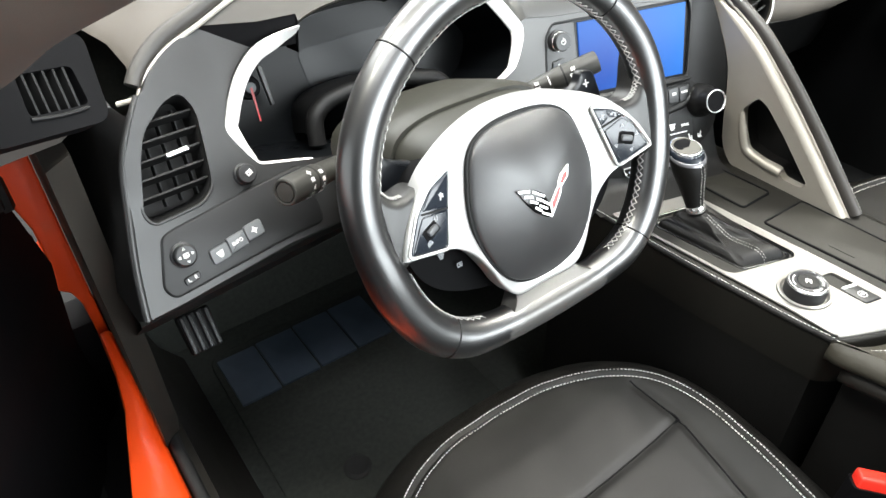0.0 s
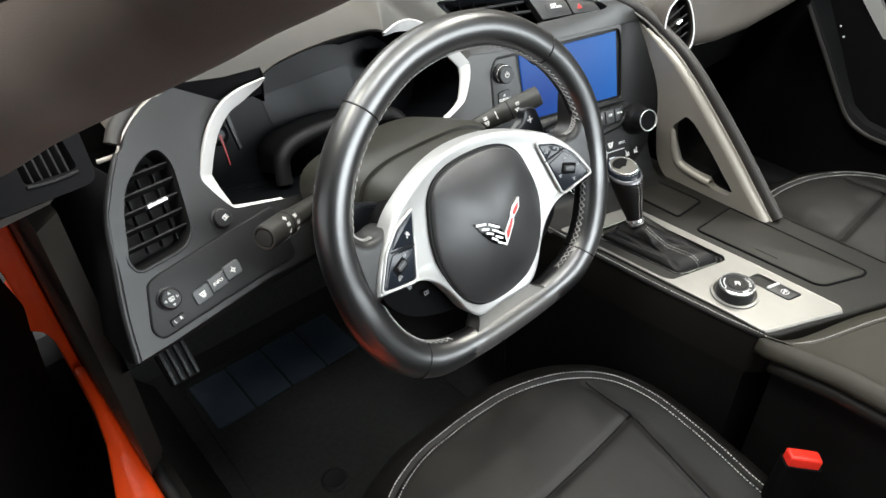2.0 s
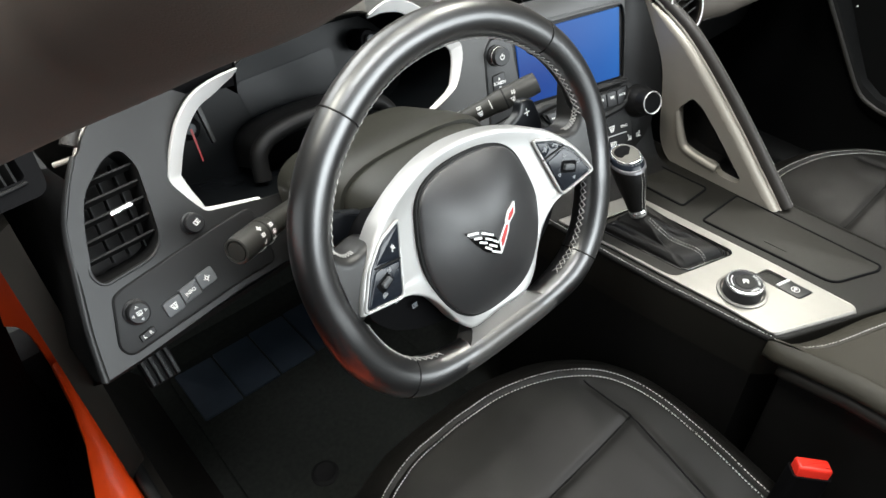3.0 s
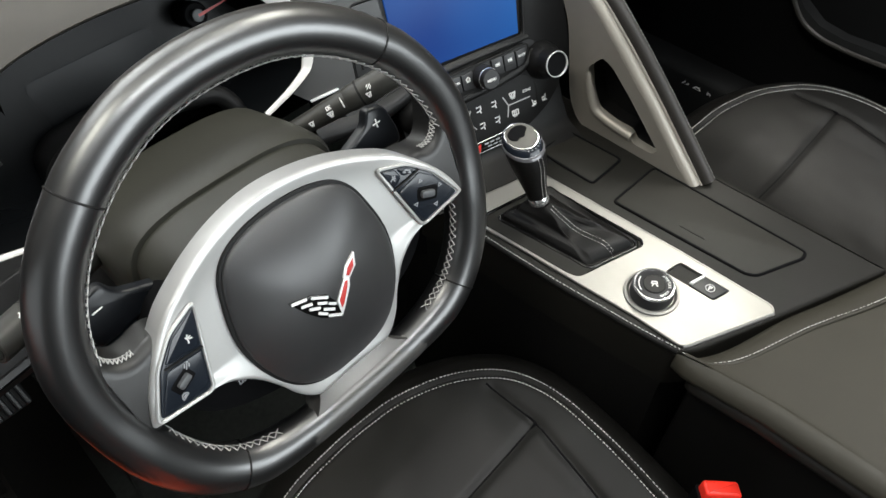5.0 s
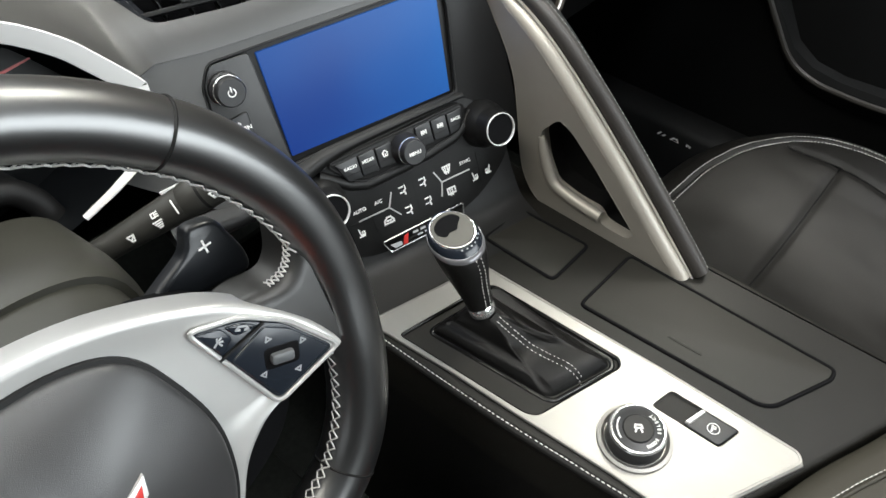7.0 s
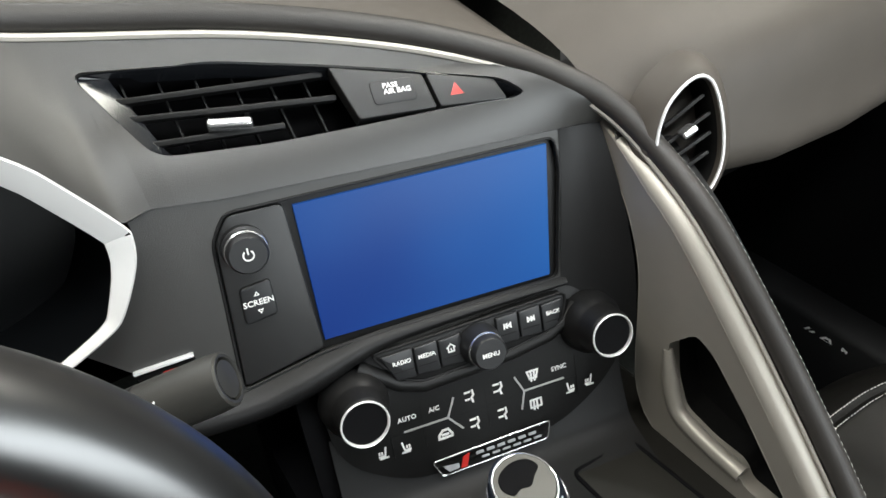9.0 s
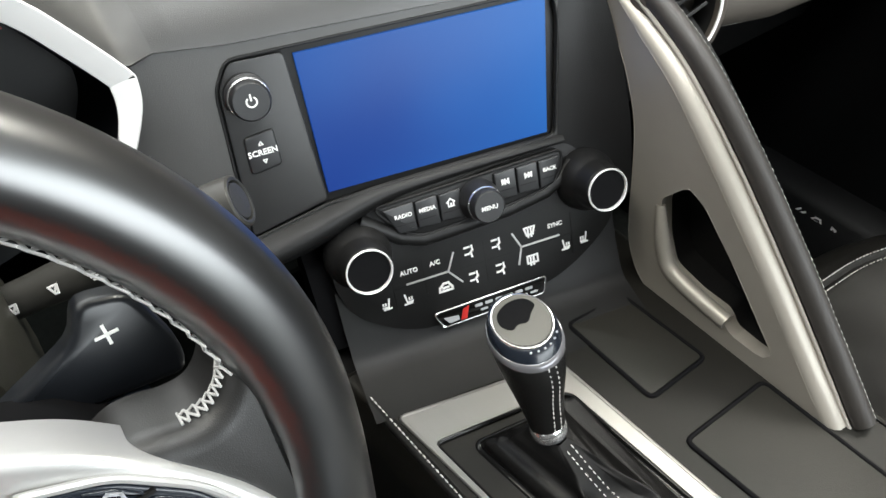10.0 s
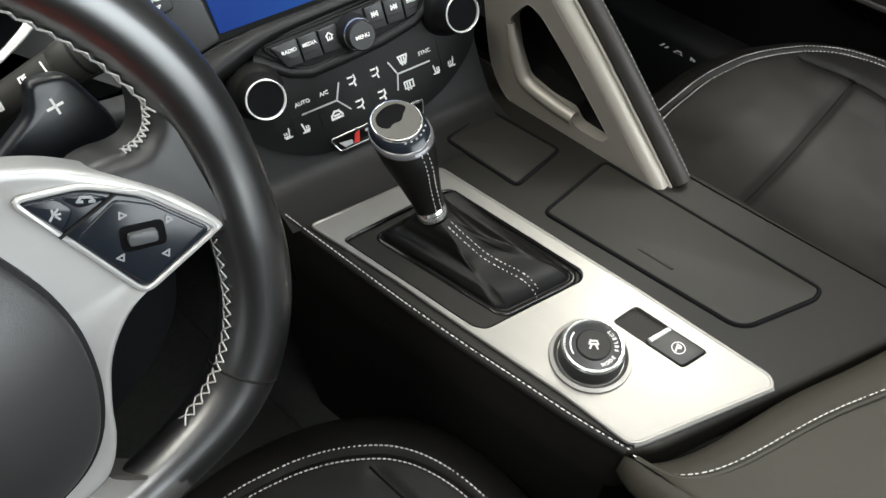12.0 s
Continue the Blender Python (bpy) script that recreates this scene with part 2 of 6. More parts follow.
def loft(bm, loops, closed=True, cap0=True, cap1=True):
    rows = [[bm.verts.new(Vector((*p, 0)) if len(p) == 2 else Vector(p)) for p in lp] for lp in loops]
    n = len(rows[0])
    for a, b in zip(rows, rows[1:]):
        for i in range(n if closed else n - 1):
            j = (i + 1) % n
            bm.faces.new((a[i], a[j], b[j], b[i]))
    if closed and cap0:
        bm.faces.new(list(reversed(rows[0])))
    if closed and cap1:
        bm.faces.new(rows[-1])
    return bm


def slab(poly, z0, z1, r=0.0, m=None, bm=None, seg=3):
    """A flat piece with the outline poly from z0 up to z1, its upper edge rounded by r."""
    made = bmesh.new()
    poly = ccw([tuple(p)[:2] for p in poly])
    loops = [[(*p, z0) for p in poly]]
    if r:
        for i in range(seg + 1):
            a = i / seg * math.pi / 2
            q = inset(poly, r * (1 - math.cos(a)))
            loops.append([(*p, z1 - r + r * math.sin(a)) for p in q])
    else:
        loops.append([(*p, z1) for p in poly])
    loft(made, loops)
    return joined(bm, made, m)


def dome(poly, z0, z1, h, m=None, bm=None, rings=7, power=2.0):
    """A cushion-like piece: an upright edge from z0 to z1, then a vault that rises by h to the middle."""
    made = bmesh.new()
    poly = ccw([tuple(p)[:2] for p in poly])
    c = sum((Vector(p) for p in poly), Vector((0, 0))) / len(poly)
    loops = [[(*p, z0) for p in poly]]
    for i in range(rings + 1):
        s = i / rings * 0.97
        f = 1 - s
        loops.append([(*(c + (Vector(p) - c) * f), z1 + h * (1 - f ** power)) for p in poly])
    loft(made, loops)
    return joined(bm, made, m)


def plate(outer, holes, z0, z1, m=None, bm=None):
    """A flat piece with openings."""
    made = bmesh.new()
    loops = [ccw([tuple(p)[:2] for p in outer])] + [list(reversed(ccw([tuple(p)[:2] for p in h]))) for h in holes]
    tops, edges = [], []
    for lp in loops:
        t = [made.verts.new((*p, z1)) for p in lp]
        tops.append(t)
        edges += [made.edges.new((t[i - 1], t[i])) for i in range(len(t))]
    bmesh.ops.triangle_fill(made, edges=edges, use_beauty=True, use_dissolve=False)
    faces = list(made.faces)
    low = {}
    for t in tops:
        for v in t:
            low[v] = made.verts.new((v.co.x, v.co.y, z0))
    for f in faces:
        made.faces.new([low[v] for v in reversed(f.verts)])
    for t in tops:
        for i in range(len(t)):
            a, b = t[i - 1], t[i]
            made.faces.new((a, b, low[b], low[a]))
    return joined(bm, made, m)


def bulged(outer, holes, depth, rise, m, smooth=0):
    """A plate with openings whose face swells by rise(x, y)."""
    bm = plate(outer, holes, -depth, 0.0)
    for k in range(3):
        bmesh.ops.subdivide_edges(bm, edges=[e for e in bm.edges if e.calc_length() > 0.010], cuts=1, use_grid_fill=True)
        bmesh.ops.triangulate(bm, faces=[f for f in bm.faces if len(f.verts) > 4])
    for v in bm.verts:
        if v.co.z > -1e-6:
            v.co.z += rise(v.co.x, v.co.y)
    face = [v for v in bm.verts if v.co.z > -depth * 0.5 and all(n.co.z > -depth * 0.5 for n in (e.other_vert(v) for e in v.link_edges))]
    for k in range(smooth):
        bmesh.ops.smooth_vert(bm, verts=face, factor=0.5, use_axis_z=True)
    bm.transform(m)
    return bm


def joined(bm, made, m=None):
    if m is not None:
        made.transform(m)
    if bm is None:
        return made
    me = bpy.data.meshes.new("tmp")
    made.to_mesh(me)
    made.free()
    bm.from_mesh(me)
    bpy.data.meshes.remove(me)
    return bm


def block(cx, cy, cz, sx, sy, sz, r=0.002, m=None, bm=None):
    x, y = sx / 2, sy / 2
    poly = rounded([(cx - x, cy - y), (cx + x, cy - y), (cx + x, cy + y), (cx - x, cy + y)], min(r * 1.5, x * 0.6, y * 0.6), 2)
    return slab(poly, cz - sz / 2, cz + sz / 2, min(r, sz * 0.45, x * 0.4, y * 0.4), m, bm, 2)


def tube(path, radius, n=10, closed=False, m=None, bm=None, flat=1.0, up=None):
    """A round bar along a path; radius: one number, or one for each point."""
    made = bmesh.new()
    path = [Vector(p) if len(p) == 3 else Vector((*p, 0)) for p in path]
    k = len(path)
    rad = radius if isinstance(radius, (list, tuple)) else [radius] * k
    side, loops = None, []
    for i, p in enumerate(path):
        a = path[i - 1] if (closed or i) else p
        b = path[(i + 1) % k] if (closed or i < k - 1) else p
        d = (b - a).normalized()
        if up is not None:
            side = Vector(up).cross(d).normalized()
        elif side is None:
            side = d.orthogonal().normalized()
        else:
            side = (side - d * side.dot(d)).normalized()
        w = d.cross(side)
        loops.append([p + (side * math.cos(t) + w * math.sin(t) * flat) * rad[i] for t in (2 * math.pi * j / n for j in range(n))])
    if closed:
        loops.append(loops[0])
        loft(made, loops, True, False, False)
        bmesh.ops.remove_doubles(made, verts=made.verts, dist=1e-7)
    else:
        loft(made, loops)
    return joined(bm, made, m)


def lathe(profile, m=None, bm=None, n=32):
    """A turned piece: radius and height, from below to the top."""
    made = bmesh.new()
    loft(made, [[(max(r, 1e-4) * math.cos(t), max(r, 1e-4) * math.sin(t), z) for t in (2 * math.pi * j / n for j in range(n))] for r, z in profile])
    return joined(bm, made, m)


def circle(x, y, r, n=16):
    return [(x + r * math.cos(2 * math.pi * i / n), y + r * math.sin(2 * math.pi * i / n)) for i in range(n)]


def stitches(path, step=0.0042, duty=0.62, r=0.0006, closed=False, bm=None):
    """A row of thread dashes along a path."""
    path = [Vector(p) for p in path] + ([Vector(path[0])] if closed else [])
    made = bmesh.new() if bm is None else bm
    pos = 0.0
    for a, b in zip(path, path[1:]):
        L = (b - a).length
        if L < 1e-7:
            continue
        d = (b - a) / L
        while pos < L:
            e = min(pos + step * duty, L + step * 0.3)
            tube([a + d * pos, a + d * ((pos + e) / 2), a + d * e], [r * 0.6, r, r * 0.6], 5, bm=made)
            pos += step
        pos -= L
    return made


def text(name, body, size, m, mat, parent, depth=0.0002, align="CENTER"):
    c = bpy.data.curves.new(name, "FONT")
    c.body, c.size, c.extrude, c.align_x, c.align_y = body, size, depth, align, "CENTER"
    c.resolution_u = 2
    c.offset = size * 0.018
    tmp = bpy.data.objects.new(name, c)
    me = bpy.data.meshes.new_from_object(tmp)
    bpy.data.objects.remove(tmp)
    bpy.data.curves.remove(c)
    bm = bmesh.new()
    bm.from_mesh(me)
    bpy.data.meshes.remove(me)
    bm.transform(m)
    return part(name, bm, mat, parent, flat=True)


def at(x, y, z=0.0, turn=0.0):
    return pose(x, y, z, 0, 0, turn)


def bars(lines, w, z=0.0003):
    """Thin raised lines for printed signs: each a pair of points."""
    bm = bmesh.new()
    for a, b in lines:
        a, b = Vector(a), Vector(b)
        d = (b - a).normalized() * w / 2
        n = Vector((-d.y, d.x))
        slab([a - d + n, a - d - n, b + d - n, b + d + n], 0, z, bm=bm)
    return bm


def sign(kind, s):
    """Small printed signs of about the size s."""
    P = {
        "seat": [((-.3, .5), (-.15, -.3)), ((-.15, -.3), (.4, -.3)), ((.1, .1), (.1, -.05)), ((.35, .1), (.35, -.05)), ((-.4, -.5), (.3, -.5))],
        "seat_flip": [((.3, .5), (.15, -.3)), ((.15, -.3), (-.4, -.3)), ((-.1, .1), (-.1, -.05)), ((-.35, .1), (-.35, -.05)), ((.4, -.5), (-.3, -.5))],
        "screen": [((-.5, .4), (.5, .4)), ((.5, .4), (.3, -.3)), ((.3, -.3), (-.3, -.3)), ((-.3, -.3), (-.5, .4)), ((-.15, .2), (-.15, -.5)), ((.15, .2), (.15, -.5))],
        "rear": [((-.5, .4), (.5, .4)), ((.5, .4), (.5, -.3)), ((.5, -.3), (-.5, -.3)), ((-.5, -.3), (-.5, .4)), ((-.2, .2), (-.2, -.5)), ((.1, .2), (.1, -.5))],
        "vent": [((-.4, .45), (.0, .45)), ((.25, .5), (.3, .1)), ((.3, .1), (.1, -.1)), ((.1, -.1), (.2, -.5)), ((-.4, -.2), (-.1, -.2))],
        "car": [((-.5, -.2), (.5, -.2)), ((-.5, -.2), (-.45, .1)), ((-.45, .1), (-.15, .4)), ((-.15, .4), (.25, .4)), ((.25, .4), (.5, .0)), ((.5, .0), (.5, -.2)), ((-.2, .05), (.2, .05))],
        "home": [((-.5, .05), (0, .5)), ((0, .5), (.5, .05)), ((-.35, .0), (-.35, -.5)), ((-.35, -.5), (.35, -.5)), ((.35, -.5), (.35, .0)), ((0, -.5), (0, -.15))],
        "prev": [((-.5, .3), (-.5, -.3)), ((-.1, .3), (-.42, 0)), ((-.42, 0), (-.1, -.3)), ((-.1, -.3), (-.1, .3)), ((.4, .3), (.05, 0)), ((.05, 0), (.4, -.3)), ((.4, -.3), (.4, .3))],
        "next": [((.5, .3), (.5, -.3)), ((.1, .3), (.42, 0)), ((.42, 0), (.1, -.3)), ((.1, -.3), (.1, .3)), ((-.4, .3), (-.05, 0)), ((-.05, 0), (-.4, -.3)), ((-.4, -.3), (-.4, .3))],
        "up": [((-.4, -.3), (0, .35)), ((0, .35), (.4, -.3)), ((.4, -.3), (-.4, -.3))],
        "down": [((-.4, .3), (0, -.35)), ((0, -.35), (.4, .3)), ((.4, .3), (-.4, .3))],
        "phone": [((-.5, .0), (-.3, .3)), ((-.3, .3), (.3, .3)), ((.3, .3), (.5, .0)), ((-.5, 0), (-.25, .0)), ((.25, 0), (.5, 0))],
        "voice": [((-.3, -.4), (0, .0)), ((0, 0), (.0, .4)), ((.2, .2), (.4, .4)), ((.2, 0), (.5, 0)), ((.2, -.2), (.4, -.4))],
        "lamp": [((-.3, .3), (.1, .3)), ((.1, .3), (.1, -.3)), ((.1, -.3), (-.3, -.3)), ((-.3, -.3), (-.3, .3)), ((.25, .25), (.5, .3)), ((.25, 0), (.5, 0)), ((.25, -.25), (.5, -.3))],
        "sun": [((-.2, .2), (.2, .2)), ((.2, .2), (.2, -.2)), ((.2, -.2), (-.2, -.2)), ((-.2, -.2), (-.2, .2)), ((0, .35), (0, .5)), ((0, -.35), (0, -.5)), ((.35, 0), (.5, 0)), ((-.5, 0), (-.35, 0))],
        "wiper": [((-.4, .3), (.4, .3)), ((.4, .3), (.15, -.4)), ((.15, -.4), (-.15, -.4)), ((-.15, -.4), (-.4, .3)), ((-.1, -.2), (.25, .15))],
        "lever": [((-.4, -.3), (.4, .3)), ((-.4, .1), (-.1, .4)), ((.1, -.4), (.4, -.1))],
        "plus": [((-.5, 0), (.5, 0)), ((0, -.5), (0, .5))],
        "list": [((-.5, .4), (.5, .4)), ((-.4, .13), (.4, .13)), ((-.3, -.13), (.3, -.13)), ((-.2, -.4), (.2, -.4))],
        "skid": [((-.3, .35), (.3, .35)), ((.3, .35), (.4, .0)), ((.4, .0), (-.4, .0)), ((-.4, 0), (-.3, .35)), ((-.2, -.1), (-.35, -.45)), ((.2, -.1), (.35, -.45))],
        "park": [((-.15, -.35), (-.15, .35)), ((-.15, .35), (.2, .25)), ((.2, .25), (.2, .05)), ((.2, .05), (-.15, -.02))],
    }[kind]
    return bars([(tuple(v * s for v in a), tuple(v * s for v in b)) for a, b in P], s * 0.175)


def put_sign(kind, s, m, parent, mat=None, turn=0.0):
    bm = sign(kind, s)
    bm.transform(m @ pose(0, 0, 0, 0, 0, turn))
    return part("symbol", bm, mat or INK, parent, flat=True)


# ---- showroom round the car ----
def closing_wall(name, cx, cy, sx, sy):
    bm = bmesh.new()
    block(cx, cy, (GROUND + CEIL) / 2, sx, sy, CEIL - GROUND, 0.004, bm=bm)
    solid(name, bm, PLASTER, "plain grey plastered showroom wall", "wall", "structure")


solid("ground", block(0, 0, GROUND - 0.05, 14, 14, 0.1, 0.001), FLOORMAT, "dark polished showroom floor under the car", "floor", "structure")
solid("ceiling", block(0, 0, CEIL + 0.05, 14, 14, 0.1, 0.001), CEILPAINT, "plain grey showroom ceiling", "ceiling", "structure")
closing_wall("wall_west", -7.05, 0, 0.1, 14)
closing_wall("wall_east", 7.05, 0, 0.1, 14)
closing_wall("wall_north", 0, 7.05, 14.2, 0.1)
closing_wall("wall_south", 0, -7.05, 14.2, 0.1)

# frames of reference of the larger faces
WHEEL = pose(-0.3666, 0.0117, 0.7349, 72.1, 0, 0.8)
COLUMN = pose(-0.373, 0.0, 0.745, 75, 0, 0)
FACE = pose(-0.614, 0.192, 0.674, 61, 0, 6)
CLUSTER = pose(-0.36, 0.24, 0.745, 70, 0, 0)
DISPLAY = pose(-0.01, 0.2, 0.685, 74.5, 0, -11)
CLIMATE = pose(0.0, 0.166, 0.585, 68, 0, -14)
TOPZ = 0.507


def plane_frame(origin, normal, right=(1, 0, 0)):
    z = Vector(normal).normalized()
    x = (Vector(right) - z * z.dot(Vector(right))).normalized()
    y = z.cross(x)
    m = Matrix((x, y, z)).transposed().to_4x4()
    m.translation = Vector(origin)
    return m


UPPER = plane_frame((-0.05, 0.24, 0.76), (-0.17, -0.68, 0.72))


def flat_in(m, p):
    q = m.inverted() @ Vector(p)
    return (q.x, q.y)


# ---- body shell: floor pan, firewall, sill, pillar, windscreen frame ----
shell = thing("car_body", (0, 0.2, GROUND), "orange sports car body shell round the open cabin", "car body", kind="structure")
bm = bmesh.new()
block(0.01, 0.1, 0.02, 1.42, 1.9, 0.05, 0.004, bm=bm)
part("floor_pan", bm, CARPET, shell, "black carpet on the floor pan")
bm = bmesh.new()
loft(bm, [[(x, 0.72, 0.04), (x, 0.80, 0.20), (x, 0.84, 0.50), (x, 0.82, 0.80)] for x in (-0.70, 0.72)], False)
loft(bm, [[(x, 0.74, 0.04), (x, 0.82, 0.20), (x, 0.86, 0.50), (x, 0.84, 0.80)] for x in (-0.70, 0.72)], False)
part("firewall", bm, CARPET, shell)
bm = bmesh.new()
block(0.01, -0.80, 0.35, 1.42, 0.05, 0.75, 0.01, bm=bm)
part("rear_bulkhead", bm, CARPET, shell)


def extruded_along_y(profile, ys, m=None):
    bm = bmesh.new()
    loft(bm, [[(x, y, z) for x, z in profile] for y in ys])
    return bm


# sill on the driver's side: black trim inside, painted lip outside
trim_profile = [(-0.62, 0.045), (-0.655, 0.10), (-0.685, 0.22), (-0.69, 0.255), (-0.713, 0.266), (-0.7185, 0.25), (-0.70, 0.04)]
part("sill_trim", extruded_along_y(trim_profile, [-0.75, -0.3, 0.1, 0.4, 0.7]), TRIM, shell, "black leather-grained sill trim")
SILL = [(-0.75, -0.800), (-0.30, -0.800), (0.10, -0.797), (0.20, -0.792), (0.27, -0.784), (0.35, -0.766), (0.42, -0.750), (0.50, -0.741), (0.60, -0.738)]
bm = bmesh.new()
loft(bm, [[(-0.719, y, 0.18), (-0.719, y, 0.258), (-0.7205, y, 0.265), (-0.7245, y, 0.269), (-0.730, y, 0.2705), (xo + 0.008, y, 0.2705), (xo + 0.003, y, 0.2685), (xo, y, 0.262), (xo - 0.001, y, 0.25), (xo - 0.001, y, 0.18)] for y, xo in SILL])
part("sill_panel", bm, ORANGE, shell, "glossy orange painted door sill")
# rocker below the lip: the dark under the body is put into its colour
bm = bmesh.new()
loft(bm, [[(-0.719, y, 0.1795), (xo - 0.001, y, 0.1795), (xo - 0.02, y, 0.10), (min(xo, -0.78) - 0.05, y, 0.02), (min(xo, -0.78) - 0.05, y, -0.02), (-0.72, y, -0.02)] for y, xo in SILL])
part("rocker_shade", bm, VOID, shell, "rocker under the sill, its shade put into the black colour")
# hinge pillar: its rear face steps round the door check
face = [(-0.7215, 0.20), (-0.7215, 0.62), (-0.90, 0.62), (-0.90, 0.545), (-0.845, 0.530), (-0.800, 0.522), (-0.770, 0.512), (-0.762, 0.480), (-0.758, 0.462), (-0.757, 0.392), (-0.764, 0.384), (-0.773, 0.376), (-0.772, 0.360), (-0.762, 0.350), (-0.748, 0.340), (-0.740, 0.315), (-0.738, 0.27), (-0.738, 0.20)]
bm = bmesh.new()
PF = plane_frame((0, 0.60, 0), (0, -1, 0))
slab([tuple(p)[:2] for p in rounded(face, 0.006, 3)], -0.12, 0.0, 0.004, PF @ pose(0, 0, 0, -6), bm)
part("hinge_pillar", bm, ORANGE, shell, "glossy orange painted door hinge pillar")
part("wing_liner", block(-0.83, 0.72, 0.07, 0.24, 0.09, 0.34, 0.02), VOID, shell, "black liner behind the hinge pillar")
for z in (0.415, 0.535):
    bm = bmesh.new()
    block(-0.800, 0.665, z, 0.075, 0.07, 0.05, 0.010, bm=bm)
    block(-0.790, 0.640, z, 0.030, 0.05, 0.026, 0.006, bm=bm)
    part("door_hinge", bm, BLACK, shell, "black steel door hinge")
bm = bmesh.new()
loft(bm, [[(-0.695, y0 + 0.02, z), (-0.7195, y0, z), (-0.7195, 0.78, z), (-0.695, 0.78, z)] for z, y0 in ((0.24, 0.34), (0.34, 0.27), (0.50, 0.235), (0.76, 0.225))])
part("kick_panel", bm, TRIM, shell, "black kick panel beside the footwell")
# rubber door seal running up the pillar
part("door_seal", tube(spline([(-0.708, -0.6, 0.262), (-0.708, 0.30, 0.262), (-0.704, 0.42, 0.30), (-0.702, 0.44, 0.45), (-0.702, 0.40, 0.62), (-0.705, 0.36, 0.78)], 6, False), 0.008, 10), RUBBER, shell)

# windscreen frame: padded pillars and header
ptrim = thing("windscreen_frame", (0, 0.1, 0.84), "brown-grey padded windscreen pillar and header trim", "windscreen frame", kind="structure")
left_path = spline([(-0.80, 0.30, 0.85), (-0.745, 0.13, 0.918), (-0.707, 0.051, 0.966), (-0.664, 0.001, 0.997), (-0.634, -0.055, 1.029), (-0.622, -0.097, 1.053), (-0.604, -0.145, 1.079), (-0.580, -0.180, 1.105), (-0.53, -0.205, 1.160), (-0.42, -0.215, 1.205), (-0.22, -0.22, 1.225), (0.02, -0.22, 1.23)], 6, False)
right_path = [Vector((0.04 - p.x, p.y, p.z)) for p in left_path]
radii = [0.043 - 0.014 * min(1, max(0, 4 * i / (len(left_path) - 1) - 2.2)) for i in range(len(left_path))]
part("pillar_trim", tube(left_path, radii, 24), PILLAR, ptrim)
part("pillar_trim", tube(right_path, radii, 24), PILLAR, ptrim)
outer = [p + Vector((-0.012, 0.02, 0.024)) for p in left_path]
part("pillar_shell", tube(outer, [0.72 * r for r in radii], 12), BLACK, ptrim, "black outer windscreen pillar")
outer = [p + Vector((0.012, 0.02, 0.024)) for p in right_path]
part("pillar_shell", tube(outer, [0.72 * r for r in radii], 12), BLACK, ptrim, "black outer windscreen pillar")
bm = bmesh.new()
top = [p + Vector((0, 0.035, 0.04)) for p in left_path] + [p + Vector((0, 0.035, 0.04)) for p in reversed(right_path[:-1])]
low = [Vector((-0.80 + 1.64 * i / (len(top) - 1), 0.86 - 0.25 * abs(2 * i / (len(top) - 1) - 1) ** 2, 0.84)) for i in range(len(top))]
loft(bm, [low, [(a * 2 + b) / 3 + Vector((0, 0, 0.02)) for a, b in zip(low, top)], [(a + b * 2) / 3 + Vector((0, 0, 0.02)) for a, b in zip(low, top)], top], False)
pane = part("pane", bm, GLASS, ptrim, "clear windscreen glass")
pane.visible_shadow = False

# passenger side: door card and sill
pdoor = thing("passenger_door", (0.72, 0.1, 0.1), "black moulded door card of the closed passenger door", "car door")
bm = bmesh.new()
loft(bm, [[(0.700 + 0.02 * math.sin(3 * z), y, z) for z in (0.10, 0.22, 0.32, 0.40)] + [(0.765, y, 0.62), (0.775, y, 0.80), (0.82, y, 0.82), (0.86, y, 0.78), (0.86, y, 0.10)] for y in (-0.78, -0.5, -0.2, 0.1, 0.4, 0.62)])
part("card", bm, DARKTRIM, pdoor)
bm = bmesh.new()
loft(bm, [[(0.775, y, z - 0.02), (0.705 - w, y, z - 0.01), (0.692 - w, y, z + 0.012), (0.70 - w, y, z + 0.03), (0.775, y, z + 0.04)] for y, z, w in ((-0.7, 0.415, 0.0), (-0.3, 0.395, 0.0), (-0.12, 0.375, 0.0), (-0.03, 0.372, -0.002), (0.015, 0.378, -0.003), (0.052, 0.398, -0.004), (0.09, 0.447, -0.005), (0.124, 0.495, -0.006), (0.159, 0.542, -0.008), (0.195, 0.59, -0.012))])
part("armrest", bm, DARKTRIM, pdoor, "black moulded armrest ridge")
part("armrest_piping", tube(spline([(0.692, -0.6, 0.428), (0.692, -0.3, 0.412), (0.692, -0.12, 0.392), (0.694, -0.03, 0.389), (0.695, 0.015, 0.395), (0.696, 0.052, 0.415), (0.697, 0.09, 0.464), (0.698, 0.124, 0.512), (0.70, 0.159, 0.559), (0.704, 0.195, 0.607)], 6, False), 0.0045, 8), TRIM, pdoor)
bm = bmesh.new()
DH = plane_frame((0.757, 0, 0), (-1, 0, 0), (0, -1, 0))
grip = [(-0.127, 0.637), (-0.10, 0.608), (-0.05, 0.558), (0.03, 0.53), (0.06, 0.56), (0.06, 0.66), (-0.08, 0.657)]
hollow = [(-0.086, 0.634), (-0.068, 0.612), (-0.02, 0.585), (0.03, 0.59), (0.03, 0.64), (-0.04, 0.645)]
plate(rounded(grip, 0.012), [rounded(hollow, 0.008)], -0.012, 0.004, DH, bm)
part("handle", bm, RINGSIL, pdoor, "satin silver door pull")
for dz in (0, 0.024):
    part("screw", lathe([(0.002, 0), (0.002, 0.002), (0.001, 0.003)], pose(0.748, 0.125 + 0.5 * dz, 0.548 + dz * 0.8, 0, -90, 0), n=10), INK, pdoor)
